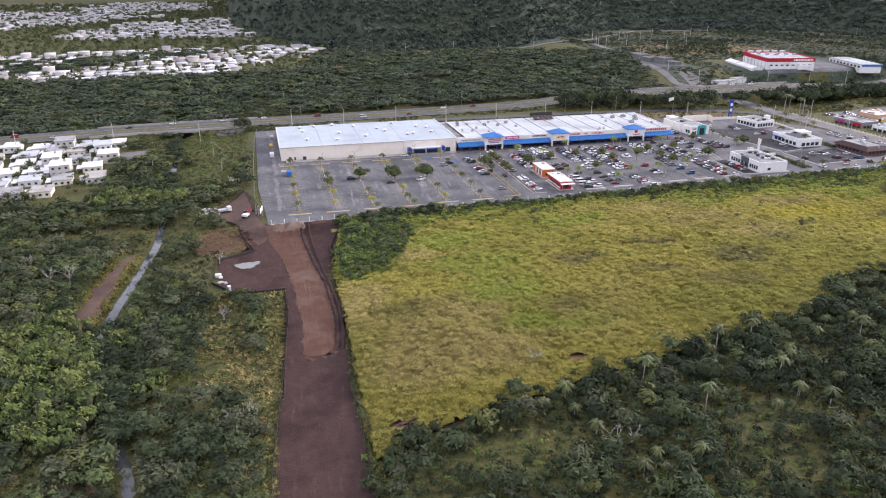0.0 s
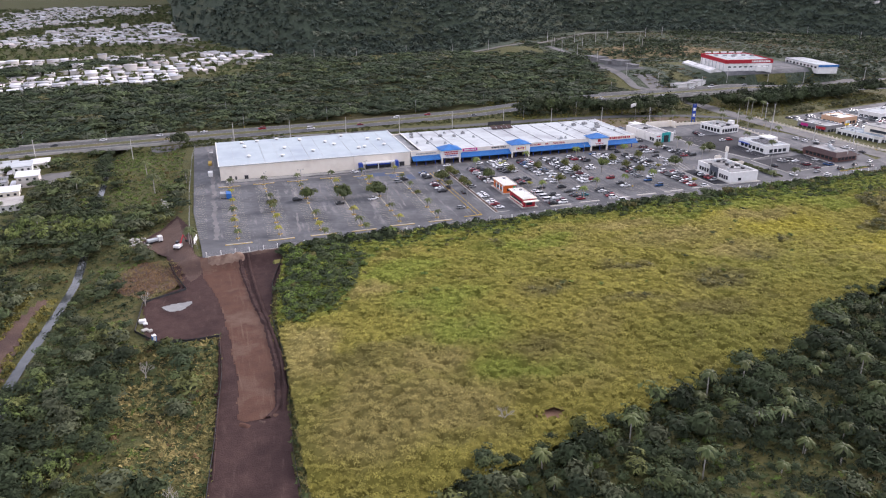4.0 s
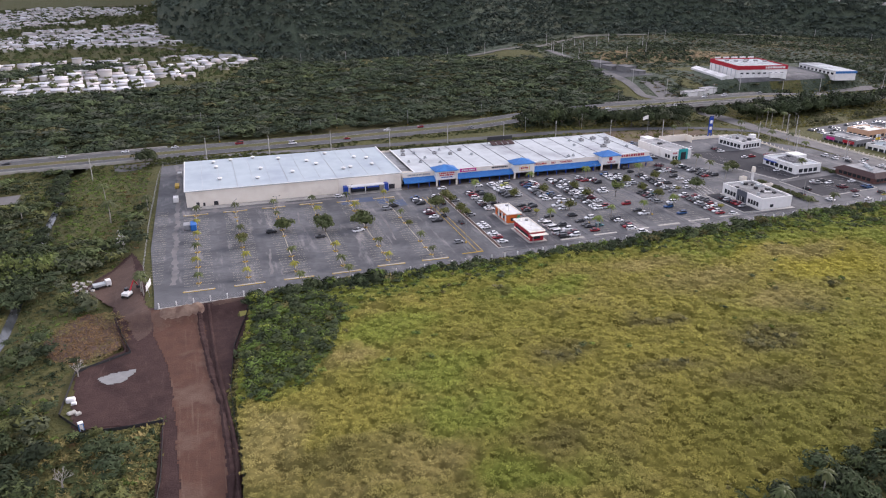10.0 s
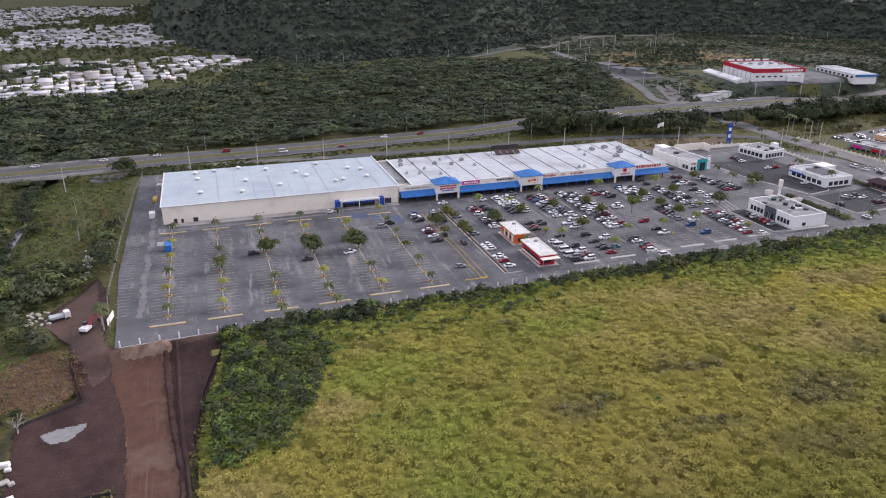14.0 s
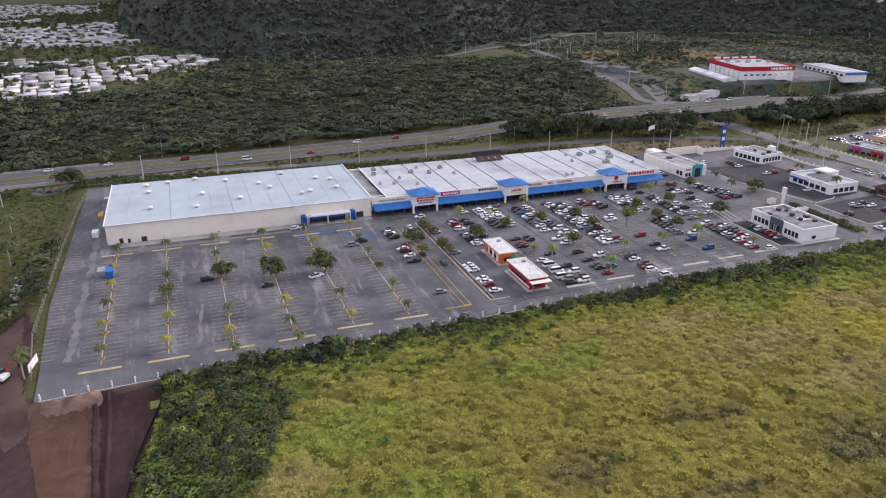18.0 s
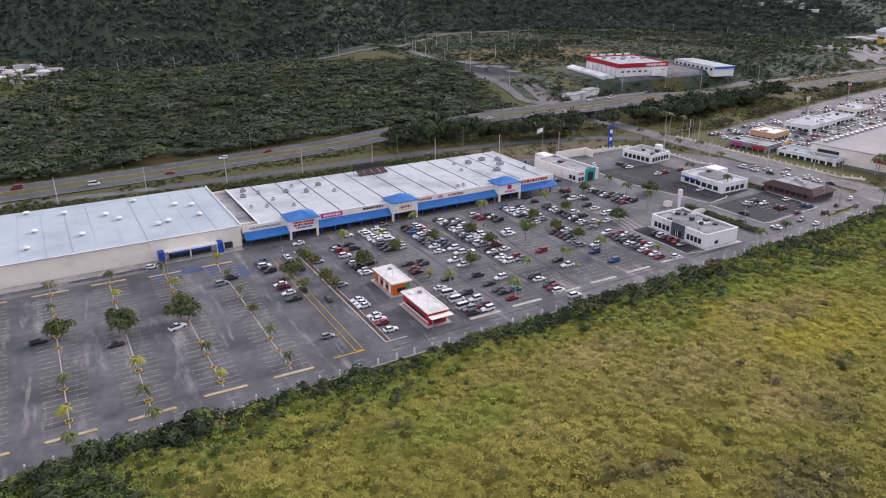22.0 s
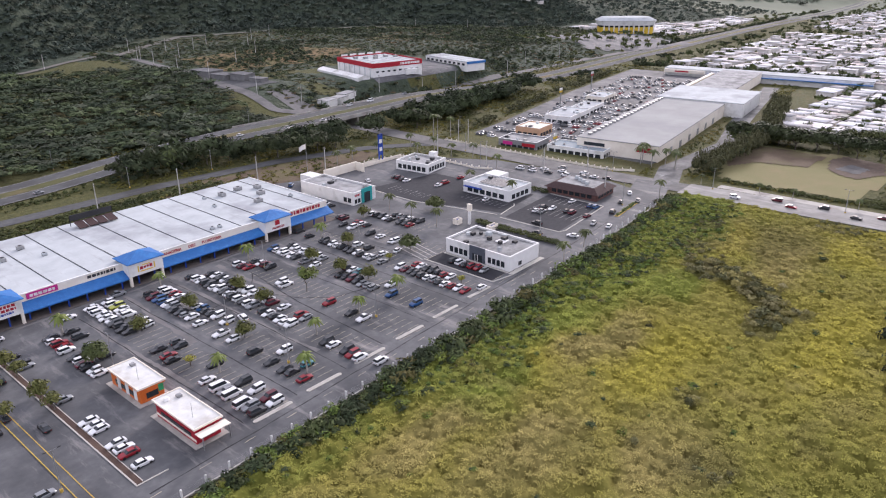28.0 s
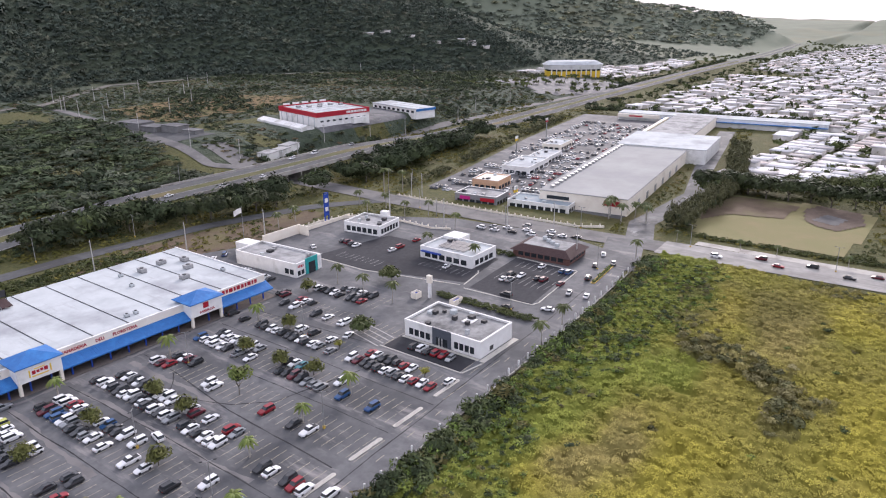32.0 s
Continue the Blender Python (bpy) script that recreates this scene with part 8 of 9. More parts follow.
for x, y in ((48.7, 3.6), (66.3, 4.4)):
    put_palm("T", x, y + 0.5).scale = (0.75,) * 3
put_tree("s", 31, 52, scale=1.2)
put_tree("d", 48.7, 65, scale=1.15)
put_tree("d", 66.3, 58, scale=1.4)
put_tree("d", 84.0, 58, scale=1.4)
put_tree("g", 84.0, 69, scale=0.9)
put_tree("s", 101.7, 52, scale=0.8)
for x, y, kind in ((121.2, 74, "d"), (121.2, 60, "s"), (130.3, 86, "g"), (130.3, 78, "s"), (130.3, 64, "g"), (130.3, 56, "s"), (147, 71, "d"), (163, 78, "g"), (180, 80, "g"), (197, 80, "g"), (196.5, 66, "g"), (180, 52, "g"), (162, 50, "o"),
                   (210.5, 62.5, "l"), (228, 66, "g"), (228, 81, "g"), (229.5, 54.5, "g"), (246.5, 83, "g"), (257.5, 62, "d"), (246.5, 29, "o"), (297, 84, "d"), (271, 101, "g"), (245, 60, "o")):
    put_tree(kind, x, y, scale={"d": 1.1, "g": 0.92, "l": 1.1}.get(kind, 1.0))
for x, y in ((164.8, 41), (179.2, 24), (227.8, 39), (211, 39), (194, 38), (182, 100.5), (213, 97), (244, 95), (147.5, 92)):
    put_palm("l", x, y)
for x, y in ((283, 98), (280.5, 83), (281, 70), (331, 70), (332, 95), (366, 135), (372, 152), (373, 126), (370, 168), (372, 21), (282, 12.8), (297, 14), (363, 103), (356, 150), (345, 168), (330, 172), (318, 170), (410, 18), (413, -8), (414, -22), (416, -48), (417, -62), (417, -88), (-6, 18), (-5, 14), (-8, 116)):
    put_palm("T", x, y, land_at(x, y) if x > 384 or x < 0 or y > 158 else 0.0).scale = (0.65 if x > 400 else 1.0,) * 3
for x, y in ((398, 176), (404, 178), (409, 172)):
    put_palm("R", x, y, land_at(x, y))
for x, y in ((430, 40), (436, 48), (424, 50), (440, 44), (428, 58), (434, 60)):
    put_palm("T", x, y, land_at(x, y))
for k, (x, y) in enumerate(((234, 229), (243, 231), (250, 229), (263, 224), (275, 221), (287, 219), (299, 213), (308, 206), (320, 202), (330, 200), (341, 198), (-13, 204), (415, 205), (428, 214), (444, 222))):
    put_tree("b", x, y, land_at(x, y), 0.85 + 0.1 * (k * 7 % 5))
for k in range(9):
    put_tree("b", 512 + 2.5 * (k % 3), 38 - 10.5 * k, land_at(512, 38 - 10 * k), 1.25)


qp = random.Random(33)
for k in range(60):
    x = qp.uniform(60, 250)
    y = float(wood_line(x)) - qp.uniform(4, 48)
    put_palm(qp.choice("TTTR"), x, y, land_at(x, y) - 1.5).scale = (qp.uniform(0.65, 0.95),) * 3
for x, y in ((-62, 120), (-30, 150), (-24, 110), (-70, 60)):
    put_palm("T", x, y, land_at(x, y))


# ---------------------------------------------------------------- vehicles
def body_mesh(sections, material_slots=None):
    """A shell lofted through cross-sections: x, half width, bottom, shoulder, top, half width at the top."""
    bm = bmesh.new()
    rows = []
    for x, w, z0, z1, z2, wt in sections:
        rows.append([bm.verts.new(p) for p in ((x, -w * 0.94, z0), (x, -w, (z0 + z1) / 2), (x, -w * 0.97, z1), (x, -wt, z2), (x, wt, z2), (x, w * 0.97, z1), (x, w, (z0 + z1) / 2), (x, w * 0.94, z0))])
    for p, q in zip(rows[:-1], rows[1:]):
        for i in range(8):
            bm.faces.new((p[i], p[(i + 1) % 8], q[(i + 1) % 8], q[i]))
    bm.faces.new(rows[0][::-1])
    bm.faces.new(rows[-1])
    bmesh.ops.recalc_face_normals(bm, faces=bm.faces)
    return bm


SHAPES = {
    # length, half width, shoulder, roof height, cabin front base, roof front, roof back, cabin back base
    "sedan": (4.5, 0.88, 0.9, 1.42, 0.85, 0.2, -1.15, -1.75),
    "hatch": (4.0, 0.85, 0.92, 1.5, 0.85, 0.2, -1.5, -1.9),
    "suv": (4.6, 0.94, 1.08, 1.75, 0.95, 0.35, -1.9, -2.2),
    "van": (5.2, 0.98, 1.15, 2.1, 1.75, 1.1, -2.4, -2.55),
    "pickup": (5.3, 0.96, 1.05, 1.72, 0.9, 0.3, -0.7, -0.95),
}
CARS = {}


def car(shape, colour):
    length, w, zs, zr, cf, rf, rb, cb = SHAPES[shape]
    h = length / 2
    word = {"sedan": "sedan", "hatch": "hatchback", "suv": "sport utility car", "van": "delivery van", "pickup": "pickup truck"}[shape]
    c = thing("pickup_truck" if shape == "pickup" else ("van" if shape == "van" else "car"), (0, 0, 0), label=f"{PAINT_WORDS[colour]} {word} parked on the asphalt", category="van" if shape == "van" else ("pickup" if shape == "pickup" else "car"))
    paint = PAINTS[colour]
    tail = zs if shape != "pickup" else zs
    part("body", body_mesh([(-h, w * 0.86, 0.42, zs * 0.8, zs * 0.88, w * 0.7), (-h + 0.18, w, 0.26, tail * 0.93, tail, w * 0.86), (-0.3, w, 0.22, zs * 0.95, zs + 0.02, w * 0.88), (cf, w, 0.22, zs * 0.93, zs, w * 0.86), (h - 0.35, w * 0.97, 0.24, zs * 0.76, zs * 0.84, w * 0.8), (h, w * 0.82, 0.36, zs * 0.62, zs * 0.68, w * 0.66)]), paint, c)
    part("glasshouse", body_mesh([(cb, w * 0.84, zs - 0.02, zs, zs + 0.02, w * 0.8), (rb, w * 0.84, zs - 0.02, zs + 0.02, zr - 0.05, w * 0.7), (rf, w * 0.84, zs - 0.02, zs + 0.02, zr - 0.05, w * 0.7), (cf, w * 0.84, zs - 0.02, zs, zs + 0.02, w * 0.8)]), GLASS, c)
    roof_bm = bmesh.new()
    prism(roof_bm, [(rb - 0.05, -w * 0.68), (rf + 0.05, -w * 0.68), (rf + 0.05, w * 0.68), (rb - 0.05, w * 0.68)], zr - 0.06, zr)
    part("roof", roof_bm, paint, c)
    if shape == "pickup":
        part("bed", boxes((-h + 0.25, -w * 0.8, zs - 0.02, cb - 0.1, w * 0.8, zs + 0.03)), DARK, c)
    for sx in (-h * 0.6, h * 0.62):
        for sy in (-1, 1):
            bm = bmesh.new()
            tube(bm, (sx, sy * (w - 0.2), 0.32), (sx, sy * (w + 0.01), 0.32), 0.32, 0.32, 12)
            part("wheel", bm, RUBBER, c)
    for sy in (-1, 1):
        part("headlight", boxes((h - 0.16, sy * w * 0.64 - 0.13, zs * 0.55, h - 0.04, sy * w * 0.64 + 0.13, zs * 0.66)), LAMP_LENS, c)
        part("tail_light", boxes((-h - 0.02, sy * w * 0.66 - 0.12, zs * 0.62, -h + 0.06, sy * w * 0.66 + 0.12, zs * 0.76)), TAIL_LENS, c)
    return c


def put_car(shape, colour, x, y, turn, z=0.0, group="parked cars"):
    m = pose(x, y, z, 0, 0, turn)
    if (shape, colour) in CARS:
        ob = copy_thing(CARS[shape, colour], m)
    else:
        ob = CARS[shape, colour] = place_first(car(shape, colour), m)
    ob["group"] = group
    return ob


# one letter for each bay from the front drive towards the shops: the paint of the car that stands there
BAYS = [
    (116.0, "...s..........k.w.mwm...kkwkb"),
    (133.4, ".w.rww..www....s........sk.k....w"),
    (144.2, ".................wwkmwk.wrrwk"),
    (149.8, "....................k..s..k.k"),
    (160.3, "ksw.wsw.w.....kr.k.....kkkkwwwwww"),
    (165.7, "wm.w.k....k.....kk.....ww..wwwyww"),
    (176.4, ".r.kk.k..k...w.w...w.wskkswbbmk"),
    (181.8, "...t...w.........w.wkkbw..kwrww"),
    (192.8, "wrk.wk.....wwwkwk.swkwkwkwwkkwwk"),
    (198.2, "...........sr..w.mw..wwwkkkwkwk"),
    (209.0, "......w.k...r.......ww......rmw"),
    (214.4, "..........................kmwk."),
    (225.3, "....b...b..ssskmkk....w.s.kwwwwb"),
    (230.7, "..........w.....twk....swkswwwk"),
    (242.4, "..rwrwkswkkkmw..s.swkwkkkwwkk..k..k"),
    (247.8, ".w....wrkkkwr.....w..k.w"),
    (258.8, "....srrkwk..........w..w.k...w.k"),
    (264.2, "............................kwr..mk"),
    (275.2, ".......................rkk.kwkkw"),
    (280.8, ".......................kkwksk"),
]
rc = random.Random(11)
for x, row in BAYS:
    for k, colour in enumerate(row):
        if colour != ".":
            shape = rc.choice(("sedan", "sedan", "suv", "suv", "hatch", "sedan", "pickup" if rc.random() < 0.4 else "suv"))
            if x in (160.3, 165.7) and k in (1, 2, 4, 6) and colour == "w":
                shape = "van"
            put_car(shape, colour, x + rc.uniform(-0.35, 0.35), 19.0 + 2.6 * k + rc.uniform(-0.2, 0.2), (0 if rc.random() < 0.5 else 180) + rc.uniform(-2.5, 2.5))
# cars on the move or beside the kerbs
for shape, colour, x, y, turn in (
    ("suv", "w", 195, 13.4, 2), ("sedan", "w", 153, 101, 0), ("pickup", "s", 170, 105.2, 2), ("suv", "w", 186, 61.5, 80), ("sedan", "w", 253, 64, 15), ("sedan", "w", 258.5, 72, 10),
    ("sedan", "k", 63, 51.5, 2), ("pickup", "w", 80, 54, 20), ("hatch", "w", 81, 105.6, 4), ("suv", "s", 99, 79, 8), ("suv", "k", 103, 82, 12), ("sedan", "k", 121.0, 61, 92), ("sedan", "k", 125.5, 50, 90), ("suv", "k", 126.5, 79, 90), ("sedan", "w", 126, 85, 92),
    ("sedan", "w", 125.4, 91, 92), ("sedan", "k", 266, 107, 0), ("suv", "k", 243, 106.5, 2), ("suv", "k", 44, 64, 5), ("sedan", "w", 324, 18.8, 15), ("sedan", "s", 323, 25, 195), ("suv", "k", 340, 26, 12), ("sedan", "k", 354, 30, 20), ("sedan", "w", 368, 33, 25), ("sedan", "k", 360, 25, 200),
    ("sedan", "w", 306, 24, 100), ("sedan", "k", 300, 36, 80),
    ("suv", "k", 327, 51, 0), ("sedan", "w", 328, 47.4, 180), ("sedan", "w", 321.5, 51, 0), ("pickup", "s", 322, 48.6, 0), ("sedan", "k", 329, 41, 0), ("suv", "m", 329, 38.4, 0), ("sedan", "m", 329, 31.5, 0), ("sedan", "b", 341, 37, 0), ("suv", "b", 341, 34.4, 0), ("sedan", "w", 341.5, 46, 0), ("suv", "k", 308.8, 42, 90),
    ("sedan", "w", 320, 76, 5), ("sedan", "w", 323, 106, 0), ("suv", "r", 328, 106, 0), ("sedan", "r", 339, 106, 0), ("sedan", "w", 319, 122.4, 0), ("sedan", "k", 319.5, 125.4, 0), ("suv", "m", 320, 128.2, 0), ("sedan", "k", 320, 131, 0), ("sedan", "w", 307, 136, 60),
    ("sedan", "k", 271, 121, 0), ("suv", "w", 271, 124, 0), ("sedan", "m", 271.2, 126.8, 0), ("sedan", "k", 271.4, 129.6, 0), ("suv", "s", 271.5, 133, 0), ("sedan", "w", 272, 136, 0), ("suv", "r", 268, 156, 40), ("sedan", "w", 273, 157.4, 40), ("suv", "b", 279, 158, 40),
    ("sedan", "w", 371, 87, 92), ("suv", "w", 370.5, 94, 92), ("sedan", "s", 375, 90, 92), ("sedan", "w", 383, 65, 92), ("suv", "s", 376, 62, 92), ("sedan", "w", 380, 58, 92), ("sedan", "k", 382, 52, 92), ("suv", "w", 374, 70, 92), ("sedan", "w", 379, 75, 92), ("suv", "s", 384, 78, 92), ("sedan", "w", 377, 84, 92), ("sedan", "k", 373, 79, 92),
):
    put_car(shape, colour, x, y, turn, 0.03 if 300 < x < 345 else 0.0)
for k in range(11):
    y = -6 - 11.0 * k + rc.uniform(-3, 3)
    x = float(np.interp(y, [-110, -40, 20], [406, 402, 396])) + (4.2 if k % 2 else -3.2)
    put_car(rc.choice(("sedan", "suv")), rc.choice("wkksrm"), x, y, 92 if k % 2 else -88, land_at(x, y) + 0.3, "cars on the road")
for k in range(22):
    x = -160 + 33 * k + rc.uniform(-8, 8)
    side = rc.choice((-11.0, -6.5, 6.5, 11.0))
    put_car(rc.choice(("sedan", "suv", "van", "sedan")), rc.choice("wwwksr"), x, float(highway_y(x)) + side, 3 if side < 0 else 183, float(highway_z(x)) + 0.02, "cars on the highway")

# the far lot: several hundred cars joined
car_v, car_f = [], []
lo = [(-2.2, -0.85, 0.25), (2.2, -0.85, 0.25), (2.2, 0.85, 0.25), (-2.2, 0.85, 0.25), (-2.2, -0.85, 0.85), (2.2, -0.85, 0.8), (2.2, 0.85, 0.8), (-2.2, 0.85, 0.85), (-1.8, -0.8, 0.85), (1.0, -0.8, 0.85), (1.0, 0.8, 0.85), (-1.8, 0.8, 0.85), (-1.4, -0.65, 1.45), (0.3, -0.65, 1.45), (0.3, 0.65, 1.45), (-1.4, 0.65, 1.45)]
faces = [(4, 5, 6, 7), (0, 1, 5, 4), (1, 2, 6, 5), (2, 3, 7, 6), (3, 0, 4, 7), (12, 13, 14, 15), (8, 9, 13, 12), (9, 10, 14, 13), (10, 11, 15, 14), (11, 8, 12, 15)]
lots = {"w": ([], []), "k": ([], []), "s": ([], []), "r": ([], [])}
for i in range(17):
    for j in range(2):
        for k in range(23):
            if rc.random() > 0.5 + 0.2 * math.sin(i * 1.7 + k * 0.35):
                continue
            u, v = 6 + 16.5 * i + 5.4 * j, 56 + 2.6 * k
            a = radians(8)
            x, y = 438 + u * math.cos(a) - v * math.sin(a), 53 + u * math.sin(a) + v * math.cos(a)
            if y > 168 + (x - 440) * 0.14:
                continue
            c = rc.choice("wwwwkkksssr")
            vs, fs = lots[c]
            b = len(vs)
            vs += [(x + px * math.cos(a) - py * math.sin(a), y + px * math.sin(a) + py * math.cos(a), -3.45 + pz) for px, py, pz in lo]
            fs += [[b + n for n in f] for f in faces]
for c, (vs, fs) in lots.items():
    slots = [0, 0, 0, 0, 0, 0, 1, 1, 1, 1] * (len(fs) // 10)
    tagged(from_arrays("far_cars", vs, fs, [PAINTS[c], GLASS], slots=slots), f"rows of far {PAINT_WORDS[c]} parked cars", "cars", kind="stuff")


# ---------------------------------------------------------------- poles, fence, site gear
def light_pole(x, y, h, arms, z=0.0, label="tall grey lot light with twin heads"):
    p = thing("light_pole", (x, y, z), label=label, category="street lamp", group="light poles")
    part("pole", tube(bmesh.new(), (0, 0, 0), (0, 0, h), 0.14, 0.09, 8), STEEL, p)
    part("base", tube(bmesh.new(), (0, 0, 0), (0, 0, 0.7), 0.35, 0.35, 10), PAINT_YELLOW, p)
    for a in arms:
        bm = tube(bmesh.new(), (0, 0, h - 0.1), (math.cos(a) * 1.2, math.sin(a) * 1.2, h + 0.1), 0.05, 0.04, 6)
        part("arm", bm, STEEL, p)
        hd = part("lamp_head", boxes((-0.35, -0.18, 0, 0.35, 0.18, 0.16), bevel=0.03), DARK, p)
        hd.matrix_local = pose(math.cos(a) * 1.4, math.sin(a) * 1.4, h + 0.02, 0, 0, math.degrees(a))
    return p


lamp_a = light_pole(119, 26, 10, (0, math.pi))
for x, y in ((148.4, 64), (181, 62), (179.2, 31.5), (212.3, 33), (119, 74), (84, 42), (49, 84), (245, 75), (213, 88), (299, 34), (31, 84), (84, 90)):
    copy_thing(lamp_a, pose(x, y, 0, 0, 0, (x * 37) % 180))


def utility_pole(x, y, h, z=0.0):
    p = thing("utility_pole", (x, y, z), label="tall pale concrete utility pole", category="pole", group="utility poles")
    part("pole", tube(bmesh.new(), (0, 0, 0), (0, 0, h), 0.26, 0.15, 8), POLE, p)
    part("crossarm", boxes((-0.08, -1.1, h - 0.9, 0.08, 1.1, h - 0.75)), BARK, p)
    for yy in (-0.95, 0, 0.95):
        part("insulator", tube(bmesh.new(), (0, yy, h - 0.75), (0, yy, h - 0.5), 0.06, 0.04, 6), STEEL, p)
    return p


up = utility_pole(21, 204, 13)
for x, y in ((57, 202), (94, 200.5), (130, 196), (168, 196), (204, 190), (238, 184), (273, 175), (305, 164), (360, 139), (364, 110), (372, 81), (358, 40), (391, 68), (402, 160), (406, 156), (-40, 190), (-95, 200), (-150, 188)):
    copy_thing(up, pose(x, y, land_at(x, y) if (y > 160 or x < 0 or x > 384) else 0.0))
for k, (x, y) in enumerate(((418, 560), (424, 566), (412, 520), (406, 470), (398, 410), (385, 330), (400, 300), (440, 290), (470, 480), (500, 600), (540, 640), (480, 620), (460, 560), (520, 520), (560, 590), (600, 640), (640, 660), (450, 640), (475, 300), (515, 292), (560, 295), (690, 315), (760, 320), (350, 600), (300, 592), (240, 588), (180, 590), (130, 588), (640, 300), (880, 640), (900, 560))):
    copy_thing(up, pose(x, y, land_at(x, y), 0, 0, 30 * k))
for k, (x, y) in enumerate(((30, 250), (90, 255), (160, 262), (220, 272), (-110, 246), (-60, 247), (20, 300), (110, 268), (230, 214), (272, 212), (330, 262), (470, 232), (640, 250), (560, 236))):
    lp = copy_thing(lamp_a, pose(x, y, land_at(x, y), 0, 0, 80))

fence = thing("fence", (0, 0, 0), label="row of white concrete posts with wire mesh along the lot", category="fence")
post_mesh = None
for k in range(66):
    x = 0.5 + 5.55 * k
    y = float(fence_y(x))
    if post_mesh is None:
        post = part("post", boxes((-0.19, -0.19, -0.4, 0.19, 0.19, 1.85), bevel=0.03), WHITE_WALL, fence)
        post_mesh = post.data
    else:
        post = new("post", post_mesh)
        post.parent = fence
    post.matrix_local = pose(x, y, 0, random.Random(k).uniform(-2, 2), random.Random(k + 99).uniform(-2, 2), 0)
wire = bmesh.new()
for k in range(65):
    xa, xb = 0.5 + 5.55 * k, 0.5 + 5.55 * (k + 1)
    for h in (0.3, 0.75, 1.2, 1.6):
        tube(wire, (xa, float(fence_y(xa)), h), (xb, float(fence_y(xb)), h), 0.012, 0.012, 3)
part("wire", wire, STEEL, fence)
kerb_front = thing("kerb", (0, 0, 0), label="low worn kerb below the fence", category="kerb", kind="structure")
bm = bmesh.new()
for k in range(36):
    xa, xb = 10.0 * k, 10.0 * (k + 1)
    ya, yb = float(fence_y(xa)) - 0.5, float(fence_y(xb)) - 0.5
    vs = [bm.verts.new(p) for p in ((xa, ya - 0.2, -0.5), (xb, yb - 0.2, -0.5), (xb, yb - 0.2, 0.12), (xa, ya - 0.2, 0.12), (xa, ya + 0.2, 0.12), (xb, yb + 0.2, 0.12), (xa, ya + 0.2, -0.1), (xb, yb + 0.2, -0.1))]
    for f in ((0, 1, 2, 3), (3, 2, 5, 4), (4, 5, 7, 6)):
        bm.faces.new([vs[i] for i in f])
part("edging", bm, CONCRETE, kerb_front)
west_fence = thing("fence", (0, 0, 0), label="grey mesh fence with a pale base along the lot's west side", category="fence")
bm = bmesh.new()
line = [(-3, 12), (-6.2, 38), (-6.4, 98), (-5.2, 165), (-3.4, 197), (8, 201)]
for (xa, ya), (xb, yb) in zip(line[:-1], line[1:]):
    for h in (0.5, 1.2, 1.9):
        tube(bm, (xa, ya, h), (xb, yb, h), 0.03, 0.03, 4)
    n = max(1, int(math.hypot(xb - xa, yb - ya) / 4))
    for i in range(n):
        t = i / n
        p = part("post", boxes((-0.06, -0.06, -0.3, 0.06, 0.06, 2.0)), STEEL, west_fence)
        p.matrix_local = pose(xa + (xb - xa) * t, ya + (yb - ya) * t, 0)
part("rail", bm, STEEL, west_fence)
for nm, line in (("east_wall", [(299, 158), (336, 161), (352, 154), (358, 134), (357, 112), (361, 104)]), ("far_wall", [(399, 168), (400, 140), (401, 100), (403, 62), (410, 52)])):
    w = thing("low_wall", (0, 0, 0), label="low pale wall with posts beside the road", category="wall")
    for (xa, ya), (xb, yb) in zip(line[:-1], line[1:]):
        n = max(1, int(math.hypot(xb - xa, yb - ya) / 3.2))
        ang = math.degrees(math.atan2(yb - ya, xb - xa))
        z = max(land_at(xa, ya), -3.0) if nm == "far_wall" else 0.0
        for i in range(n):
            t = (i + 0.5) / n
            p = part("post", boxes((-0.2, -0.2, -1.0, 0.2, 0.2, 1.7)), CREAM, w)
            p.matrix_local = pose(xa + (xb - xa) * t, ya + (yb - ya) * t, z)
        L = math.hypot(xb - xa, yb - ya)
        p = part("wall", boxes((0, -0.1, -1.2, L, 0.1, 0.9)), CREAM, w)
        p.matrix_local = pose(xa, ya, z, 0, 0, ang)

flag = thing("flagpole", (290, 159, 0), label="tall flagpole with a white flag", category="flagpole")
part("pole", tube(bmesh.new(), (0, 0, 0), (0, 0, 18), 0.13, 0.06, 8), STEEL, flag)
bm = bmesh.new()
rows = []
for i in range(7):
    t = i / 6
    rows.append([bm.verts.new((-0.1 - 4.2 * t, 0.35 * math.sin(5 * t), 17.6 - 0.7 * t - 2.3 * k)) for k in (0, 1)])
for p, q2 in zip(rows[:-1], rows[1:]):
    bm.faces.new((p[0], p[1], q2[1], q2[0]))
bmesh.ops.solidify(bm, geom=bm.faces[:], thickness=0.02)
part("flag", bm, WHITE_WALL, flag, "white cloth flag")
tower = thing("sign_tower", (338, 159, 0), label="tall blue and white sign tower", category="sign")
part("frame", boxes((-1.4, -0.3, 0, -1.0, 0.3, 14), (1.0, -0.3, 0, 1.4, 0.3, 14), (-1.4, -0.3, 13.6, 1.4, 0.3, 14)), BLUE_DEEP, tower)
for k in range(5):
    part("sign_panel", boxes((-1.0, -0.25, 3.0 + 2.1 * k, 1.0, 0.25, 4.8 + 2.1 * k)), (BLUE_DEEP, WHITE_WALL)[k % 2], tower)
pylon = thing("sign_pylon", (292, 62.5, 0), label="white sign pylon behind the shop", category="sign")
part("post", boxes((-0.5, -0.4, 0, 0.5, 0.4, 8.2)), WHITE_WALL, pylon)
